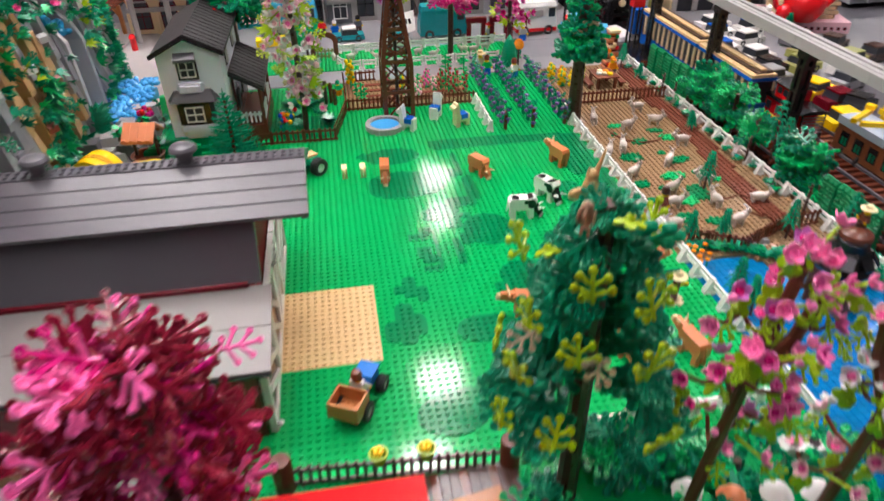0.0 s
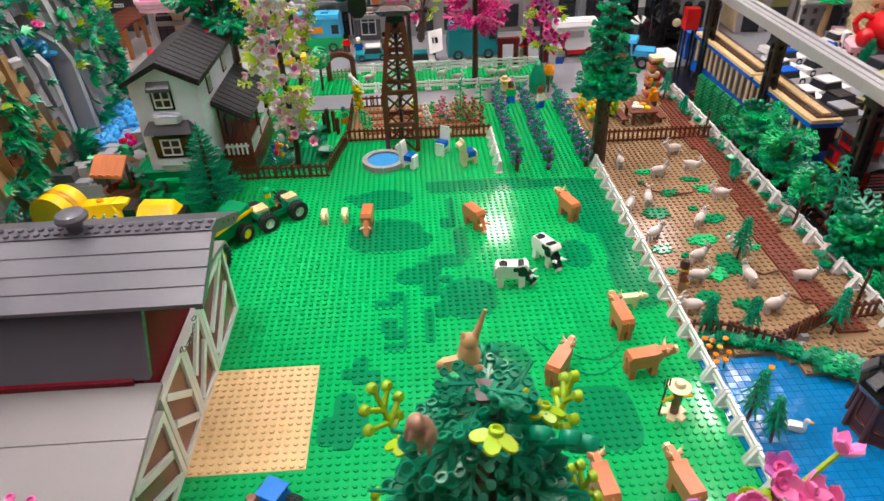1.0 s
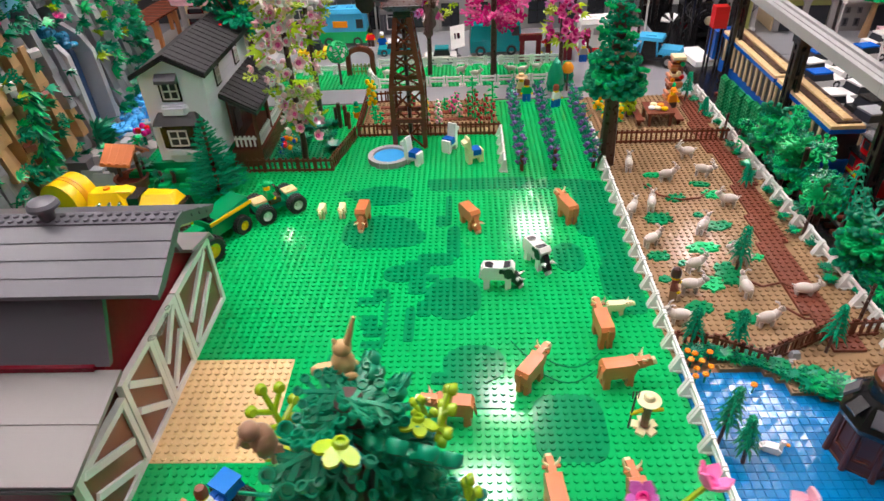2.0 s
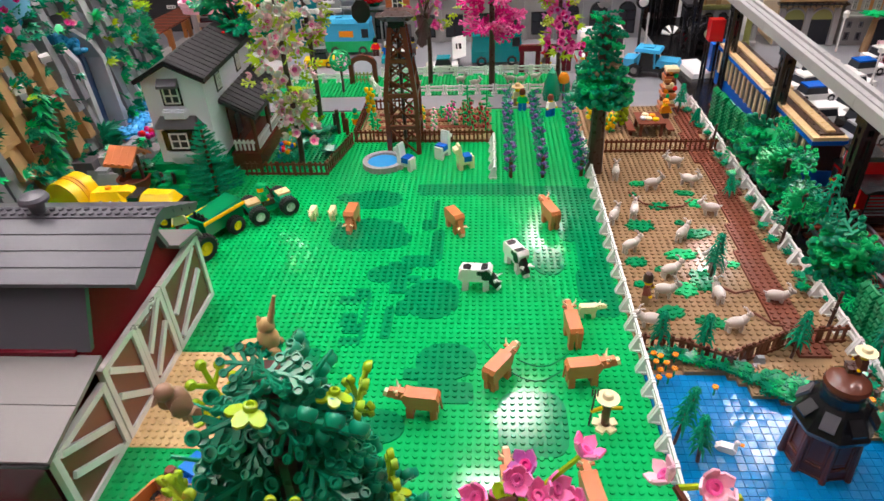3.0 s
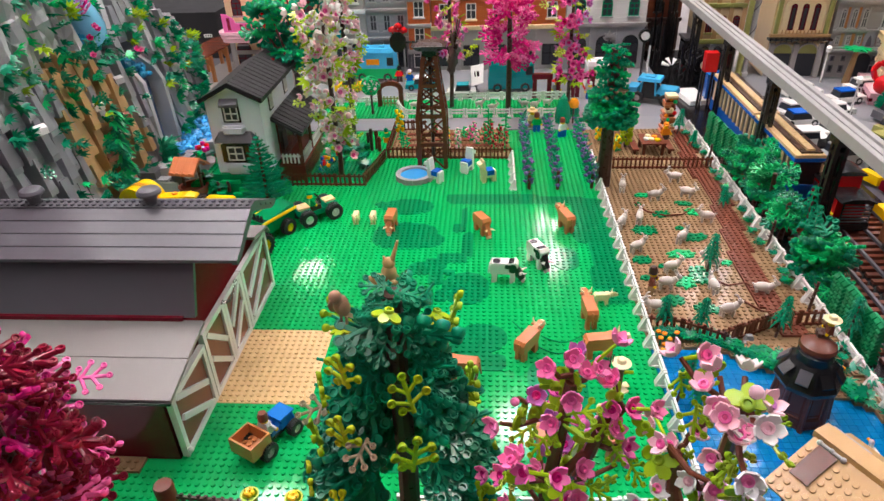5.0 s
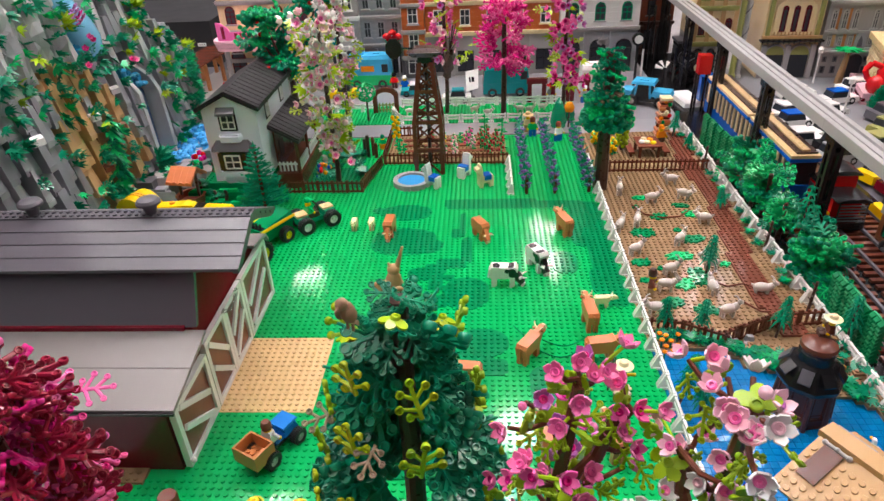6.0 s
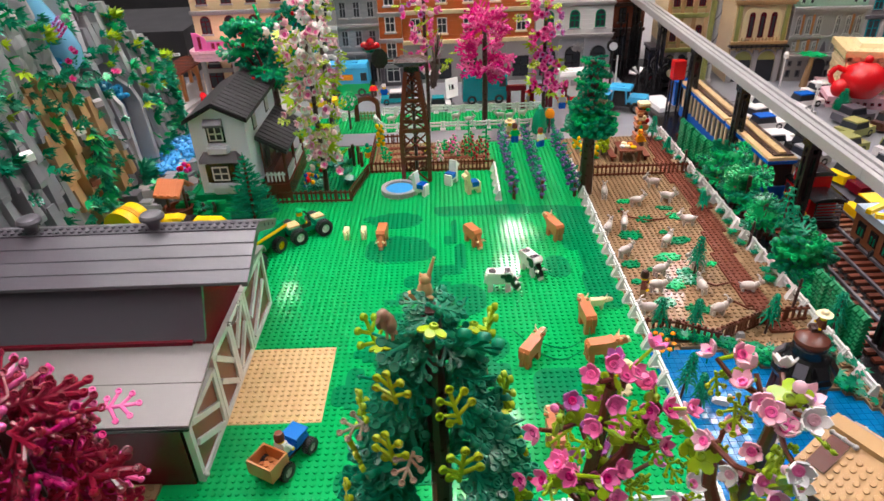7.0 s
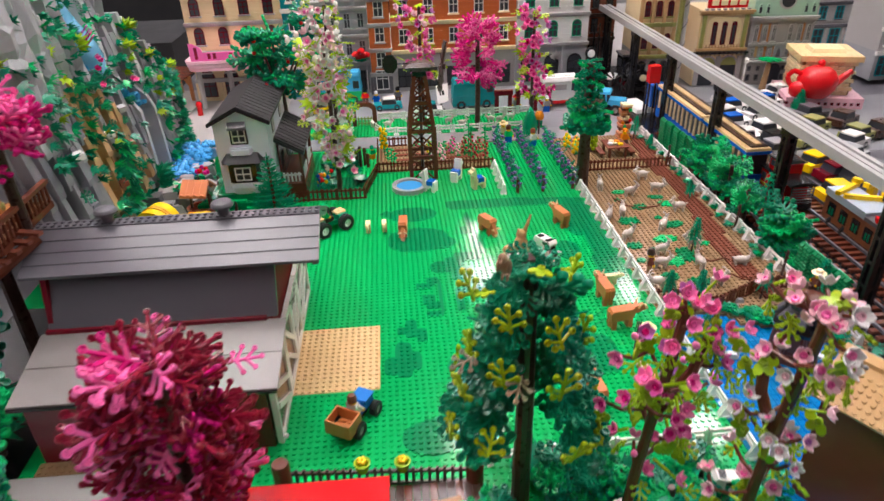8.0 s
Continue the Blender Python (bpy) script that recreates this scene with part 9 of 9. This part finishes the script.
def steam_engine():
    t = thing("steam_engine", put(838, 1175, -0.8), "black toy steam engine standing in the rail yard", "locomotive")
    c = B()
    box(c, -20, -70, 12, 20, 96, 22)
    part("frame", c, BLACK, t, bevel=0.8)
    c = B()
    rod(c, (0, -66, 44), (0, 40, 44), 20, 20, 18)
    part("boiler", c, BLACK, t, "black round boiler")
    for y in (-52, -24, 4, 30):
        c = B()
        rod(c, (0, y, 44), (0, y + 4, 44), 21, 21, 18)
        part("boiler_band", c, DGREY, t)
    for y, r, h in ((-56, 7, 82), (-20, 8, 72), (10, 6, 74)):
        c = B()
        rod(c, (0, y, 62), (0, y, h), r * 0.8, r, 12)
        part("chimney" if y < -50 else "dome", c, BLACK, t)
    c = B()
    box(c, -22, 40.2, 22.1, 22, 90, 78)
    part("cab", c, BLACK, t, bevel=1.0)
    c = B()
    box(c, -25, 36, 78.1, 25, 96, 84)
    part("cab_roof", c, DGREY, t, bevel=1.2)
    for q in (-1, 1):
        c = B()
        box(c, q * 22.4 - 0.8, 50, 48, q * 22.4 + 0.8, 78, 68)
        part("window", c, PANE, t)
        for y in (-48, -18, 12, 44, 74):
            wheel(t, q * 20, y, 11, 12, 5, DRED)
    c = B()
    lathe(c, [(0, 0), (9, 0), (9.5, 3), (7, 5), (0, 5)], 14, at(0, -66, 46, rx=90))
    part("headlamp", c, CREAM, t, "round pale headlamp")


steam_engine()
for x, y, h in ((770, 1330, 150), (800, 1300, 128), (760, 1250, 110), (884, 1240, 140), (790, 1110, 96), (872, 1080, 90)):
    t = thing("lattice_mast", put(x, y, -0.8), "black lattice toy mast in the rail yard", "mast", "masts in the rail yard")
    for sx in (-1, 1):
        c = B()
        box(c, sx * 8 - 2, -2, 0, sx * 8 + 2, 2, h)
        part("leg", c, BLACK, t)
    for k in range(int(h / 16)):
        c = B()
        rod(c, (-7, 0, 4 + 16 * k), (7, 0, 18 + 16 * k), 1.2, n=5)
        part("lacing", c, BLACK, t)
# round station clock, signal with a red foot, striped awning and a pale ramp
t = thing("station_clock", put(690, 1110, -1.2), "round white toy clock on a black post", "clock")
c = B()
rod(c, (0, 0, 0), (0, 0, 106), 3, n=8)
part("post", c, BLACK, t)
c = B()
rod(c, (0, 5, 118), (0, -3, 118), 15, 15, 18)
part("case", c, BLACK, t)
c = B()
rod(c, (0, -3.1, 118), (0, -4.2, 118), 10, 10, 18)
part("dial", c, WHITE, t, "white dial")
t = thing("signal_pole", put(714, 1150, -1.2), "thin white toy pole on a red foot", "pole")
c = B()
lathe(c, [(0, 0), (10, 0), (10, 8), (5, 14), (0, 14)], 12)
part("foot", c, RED, t)
c = B()
rod(c, (0, 0, 14), (0, 0, 84), 2.4, n=8)
part("pole", c, WHITE, t)
t = thing("striped_awning", put(772, 1150, 30, 12), "black and white striped toy awning in the rail yard", "awning")
for k in range(6):
    c = B()
    a0, a1 = radians(20 + 24 * k), radians(20 + 24 * k + 23)
    prism(c, [(6 * math.cos(a0), 6 * math.sin(a0)), (26 * math.cos(a0), 26 * math.sin(a0)), (26 * math.cos(a1), 26 * math.sin(a1)), (6 * math.cos(a1), 6 * math.sin(a1))], 0, 4, rot(x=38))
    part("stripe", c, WHITE if k % 2 else BLACK, t, bevel=0.4)
c = B()
rod(c, (0, 4, -31), (0, 4, 4), 3, n=8)
part("post", c, BLACK, t)
c = B()
taper(c, -26, -50, 26, 50, 0, 9, 3, 3)
solid("pale_ramp", c, WHITE, put(790, 1004, -1, 8), "flat pale toy ramp beside the tram line", "ramp", bevel=0.8)
# red and blue signal tower
t = thing("signal_tower", put(792, 925, -2), "red toy signal box on dark posts beside the line", "signal")
for sx in (-1, 1):
    for sy in (-1, 1):
        c = B()
        box(c, sx * 11 - 2, sy * 9 - 2, 0, sx * 11 + 2, sy * 9 + 2, 88)
        part("post", c, BLACK, t)
c = B()
box(c, -13, -11, 88.1, 13, 11, 128)
part("cabin", c, RED, t, bevel=1.0)
c = B()
box(c, 6, 16, 20, 44, 50, 74)
part("cabin_blue", c, BLUE, t, bevel=1.0)


def teapot_shop():
    t = thing("teapot_shop", put(1262, 1000, -2, -16), "tan stone toy shop with a large red teapot in front", "shop")
    c = B()
    box(c, -90, -80, 0, 90, 80, 26)
    part("plinth", c, LPINK, t, bevel=0.8)
    c = B()
    for k in range(12):
        box(c, -90 + 15 * k, -81.5, 8, -83 + 15 * k, -79.9, 15)
        box(c, -91.5, -78 + 13 * k, 8, -89.9, -71 + 13 * k, 15)
    part("plinth_tile", c, DRED, t)
    rng = random.Random(2)
    stone = B()
    box(stone, -8, -4, 0, 8, 4, 9)
    sm = mesh_of("stone", stone, BUFFWALL, bevel=1.2)
    c = B()
    box(c, -60, -50, 26.1, 60, 70, 110)
    w = part("wall", c, SAND, t)
    for i in range(7):
        for j in range(8):
            share("stone", sm, w, local(-54 + 17 * i + 8 * (j % 2), -52, 28 + 10.3 * j, 0, s=rng.uniform(0.85, 1.02)))
            share("stone", sm, w, local(-62, -44 + 17 * i + 8 * (j % 2), 28 + 10.3 * j, 90, s=rng.uniform(0.85, 1.02)))
    c = B()
    box(c, -72, -62, 110.2, 72, 82, 124)
    part("top_slab", c, TAN, t, "tan top slab", bevel=1.0)
    c = B()
    taper(c, -40, -30, 40, 40, 124.1, 134, 4, 4)
    part("top_step", c, CREAM, t, bevel=1.0)
    pot = new("teapot")
    pot.parent = t
    pot.matrix_basis = local(-30, -86, 30, s=1.3)
    c = B()
    lathe(c, [(0, 0), (22, 2), (34, 18), (36, 34), (28, 50), (14, 58), (0, 60)], 22)
    part("pot_body", c, RED, pot)
    c = B()
    tube(c, [(-30, 0, 44), (-46, 0, 50), (-54, 0, 38), (-48, 0, 24), (-32, 0, 18)], 4.5, 10)
    part("pot_handle", c, RED, pot)
    c = B()
    rod(c, (30, 0, 26), (56, 0, 52), 8, 5, 12)
    part("spout", c, RED, pot)
    c = B()
    ball(c, (0, 0, 64), 7)
    part("lid_knob", c, RED, pot)
    c = B()
    ball(c, (-76, -100, 52), 20)
    part("red_ball", c, RED, t)
    return t


teapot_shop()
needle_tree(1164, 905, 0, 56, 16, 55, "small spiky green toy pine")


def palm(x, y, h):
    t = thing("palm_tree", put(x, y, 0), "toy palm with a tan trunk and green fronds", "tree", "palms before the town houses")
    ringed_trunk(t, [(0, 0, 0), (3, 0, h * 0.4), (5, 0, h * 0.7), (6, 0, h)], 9, 5, SAND)
    for k in range(9):
        a = k * 0.7
        share("leaf", SPRIGS["fresh_frond"], t, aim(6, 0, h, (math.cos(a), math.sin(a), 0.05), s=1.3))


palm(1172, 1098, 80)
palm(1288, 1090, 84)
for x, y in ((1120, 1110), (1080, 870)):
    t = thing("street_lamp", put(x, y, -2), "white toy street lamp with a round head", "lamp", "lamps along the street")
    c = B()
    rod(c, (0, 0, 0), (0, 0, 72), 2.2, 1.6, 8)
    part("pole", c, WHITE, t)
    c = B()
    lathe(c, [(2.5, 72), (6, 74), (6, 82), (7, 83), (3, 88), (0, 89)], 12)
    part("head", c, WHITE, t)

for k, (x, y) in enumerate(((716, 70), (728, 44), (714, 20), (730, -8), (722, 96), (734, -36))):
    leafy_bush(x, y, -3, 20, 18, 300 + k, 8, ["pine_frond", "green_frond", "pine_small"], "low dark green toy plant on the pond bank", name="shrub", group="plants on the pond bank")

# ---- near deck with a red roof ----
deck = thing("wooden_deck", put(0, 0, 0), "dark brown planked toy deck with a lattice fence", "deck")
for k in range(24):
    c = B()
    box(c, 26 + 8.4 * k, -330, 0.1, 34 + 8.4 * k, -152, 8)
    part("plank", c, DBROWN if k % 3 else BROWN, deck, bevel=0.3)
lattice_fence_run([(34, -136), (220, -149)], "dark brown lattice fence before the deck", "deck fence", h=24, mat=DBROWN)
for x, y in ((32, -137), (223, -150)):
    c = B()
    lathe(c, [(0, 0), (9, 0), (9, 34), (8, 36), (0, 36)], 16)
    solid("round_post", c, BROWN, put(x, y, 0), "round brown toy post at the deck corner", "post", "corner posts of the deck")
c = B()
slab_yz(c, [(-206, 80), (-206, 84), (-330, 112), (-330, 108)], 22, 142)
red = thing("red_roofed_stall", put(0, 0, 0), "toy stall with a plain bright red roof on the deck", "stall")
part("roof", c, RED, red, "bright red roof", bevel=0.8)
for x in (30, 134):
    for y in (-215, -322):
        c = B()
        box(c, x - 4, y - 4, 8, x + 4, y + 4, 82 if y > -300 else 106)
        part("post", c, DBROWN, red)
for x, y, mat in ((112, -141, LIME), (152, -143, LIME)):
    t = thing("flower_pot", put(x, y, 20), "lime green toy pot with a yellow flower on the fence", "pot", "pots on the deck fence")
    c = B()
    lathe(c, [(0, 0), (5, 0), (8.5, 12), (6.8, 12), (4, 3), (0, 3)], 14)
    part("pot", c, mat, t)
    c = B()
    for q in range(5):
        ball(c, (3 * math.cos(q * 1.26), 3 * math.sin(q * 1.26), 14), 2.6, n=6, k=4)
    part("bloom", c, YELLOW, t)
c = B()
box(c, -22, -14, 12, 22, 14, 15)
for sx in (-1, 1):
    for sy in (-1, 1):
        box(c, sx * 18 - 2, sy * 10 - 2, 0, sx * 18 + 2, sy * 10 + 2, 12)
solid("low_table", c, WOODY, put(186, -200, 8, 10), "nougat brown low toy table on the deck", "table", bevel=0.5)
c = B()
for k in range(5):
    ball(c, (8 * math.cos(k * 1.3), 8 * math.sin(k * 1.3), 6), 6, n=8, k=5)
solid("pink_cushion", c, LPINK, put(158, -206, 8), "pale pink toy flowers on the deck", "flowers")

# ground bushes below the front trees
for k, (x, y) in enumerate(((236, -206), (290, -150), (312, -166), (336, -176), (366, -168), (404, -196), (440, -176), (476, -200), (350, -250), (470, -260))):
    leafy_bush(x, y, 0, 30, 30, 60 + k, 20, ["fresh", "green", "green_frond"], "low green toy shrub under the front trees", name="shrub", group="shrubs under the front trees")
for x, y, m in ((352, -214, WHITE), (420, -228, WHITE), (404, -250, LPINK), (452, -232, WHITE), (384, -226, TERRA)):
    t = thing("parasol", put(x, y, 0), "white toy parasol under the flowering trees", "parasol", "parasols under the trees")
    c = B()
    rod(c, (0, 0, 0), (0, 0, 26), 1.6, n=7)
    part("pole", c, DBROWN, t)
    c = B()
    lathe(c, [(13, 20), (13.4, 21), (7, 30), (0, 36), (0, 34), (6, 28), (13, 20)], 10)
    part("shade", c, m, t)


# ---- tan studded roof at the pond's near edge ----
def tan_cabin():
    t = thing("tan_cabin", put(553, -167, 61.7, -60) @ Matrix.Diagonal((0.89, 0.89, 0.89, 1)), "toy cabin with a tan studded roof and a brown hatch", "cabin")
    # local: ridge along +x at y = 0, slopes falling towards -y and +y
    c = B()
    box(c, 10, -36, -72, 150, 48, 76)
    part("wall", c, RUST, t, "dark reddish brown wall")
    a = 25
    slope = new("roof_slope")
    slope.parent = t
    slope.matrix_basis = local(0, -1, 98, 0, a)
    c = B()
    box(c, 0, -56, -3.2, 160, 0, 0)
    p = part("roof_plate", c, CABINTAN, slope, "tan studded roof plate", bevel=0.3)
    stud_field("studs", [(4 + 8 * i, -52 + 8 * j, 0) for i in range(20) for j in range(6) if not (0 < i < 3 and j > 1)], CABINTAN, p, n=12)
    c = B()
    box(c, 8.2, -37, 0.2, 23.8, -5.2, 3.4)
    part("hatch", c, BROWN, slope, "reddish brown hatch", bevel=0.4)
    c = B()
    rod(c, (7, -3, 2.6), (27, -3, 2.6), 1.7, n=10)
    for x in (7, 17, 27):
        ball(c, (x, -3, 2.6), 2.5)
    part("hinge_bar", c, GREY, slope, "light grey hinge bar")
    slope2 = new("roof_slope")
    slope2.parent = t
    slope2.matrix_basis = local(0, 1, 98, 0, -a)
    c = B()
    box(c, 0, 0, -3.2, 160, 56, 0)
    part("roof_plate", c, CABINTAN, slope2, bevel=0.3)
    for k in range(3):
        c = B()
        box(c, -2 + 56 * k, -1.5, 97, 53.7 + 56 * k, 15, 103)
        part("ridge", c, CABINTAN, t, "smooth tan ridge plate", bevel=0.6)
    c = B()
    box(c, 2, 15.2, 99, 34, 17.4, 102)
    part("ridge_bar", c, GREY, t, "light grey bar", bevel=0.4)


tan_cabin()


# ---- tree house at the left behind the barn ----
def tree_house():
    t = thing("tree_house", put(-300, 90, 0), "brown toy tree house with a railed walkway beside the mountain", "tree house")
    for x, y in ((-40, -40), (20, -30), (-30, 40), (30, 44)):
        c = B()
        rod(c, (x, y, 0), (x * 0.8, y * 0.8, 200), 8, 7, 9)
        part("post", c, DBROWN, t)
    for k in range(12):
        c = B()
        box(c, -60 + 9 * k, -60, 196, -51.5 + 9 * k, 62, 203)
        part("plank", c, BROWN if k % 2 else WOODY, t, bevel=0.3)
    for k in range(14):
        c = B()
        box(c, 44, -60 + 9 * k, 203.1, 47, -57 + 9 * k, 226)
        part("baluster", c, BROWN, t)
    c = B()
    box(c, 42, -62, 226.1, 49, 64, 231)
    box(c, -62, -62, 226.1, 42, -56, 231)
    part("handrail", c, RUST, t)
    c = B()
    rod(c, (40, -20, 198), (-120, -260, 96), 7, n=8)
    rod(c, (66, -26, 198), (-94, -266, 96), 7, n=8)
    part("stringer", c, BROWN, t)
    for k in range(22):
        c = B()
        u = k / 21
        p = Vector((40, -20, 202)).lerp(Vector((-120, -260, 100)), u)
        box(c, -4, -4, 0, 34, 4, 4, at(p.x, p.y, p.z, -14))
        part("tread", c, RUST, t)
    c = B()
    for k in range(20):
        a = k * 2.4
        ball(c, (-10 + 30 * math.cos(a) * (k % 4) / 4, 10 + 30 * math.sin(a) * (k % 4) / 4, 214 + 2 * (k % 3)), 8, n=8, k=5)
    part("moss", c, OLIVE, t)
    c = B()
    taper(c, -40, -30, 10, 30, 203.2, 262, 4, 4)
    part("cabin", c, WOODY, t, bevel=1.0)
    c = B()
    taper(c, -48, -38, 18, 38, 262.1, 286, 22, 20)
    part("cabin_roof", c, BROWN, t, bevel=1.0)


tree_house()
leafy_bush(-282, -60, 0, 90, 44, 91, 40, ["green", "fresh", "pine_frond"], "dense green toy bush beside the barn", name="shrub", group="")
leafy_bush(-330, 10, 0, 150, 50, 92, 46, ["green", "pine_frond", "lime_small"], "tall green toy bush under the tree house", name="shrub", group="")
leafy_bush(-232, -175, 0, 96, 30, 93, 40, ["fresh", "green"], "green toy bush at the front corner", name="shrub", group="")
c = B()
box(c, -400, -520, 0.1, -40, -98, 3)
solid("front_path", c, GREY, Matrix(), "light grey toy paving before the barn", "paving", kind="structure")
c = B()
box(c, -230, -97, 0.1, -18, -79, 3.2)
fp = solid("tan_strip", c, SAND, Matrix(), "tan studded strip along the barn wall", "paving", kind="structure")
stud_field("studs", [(-226 + 8 * i, -93 + 8 * j, 3.2) for i in range(26) for j in range(2)], SAND, fp)
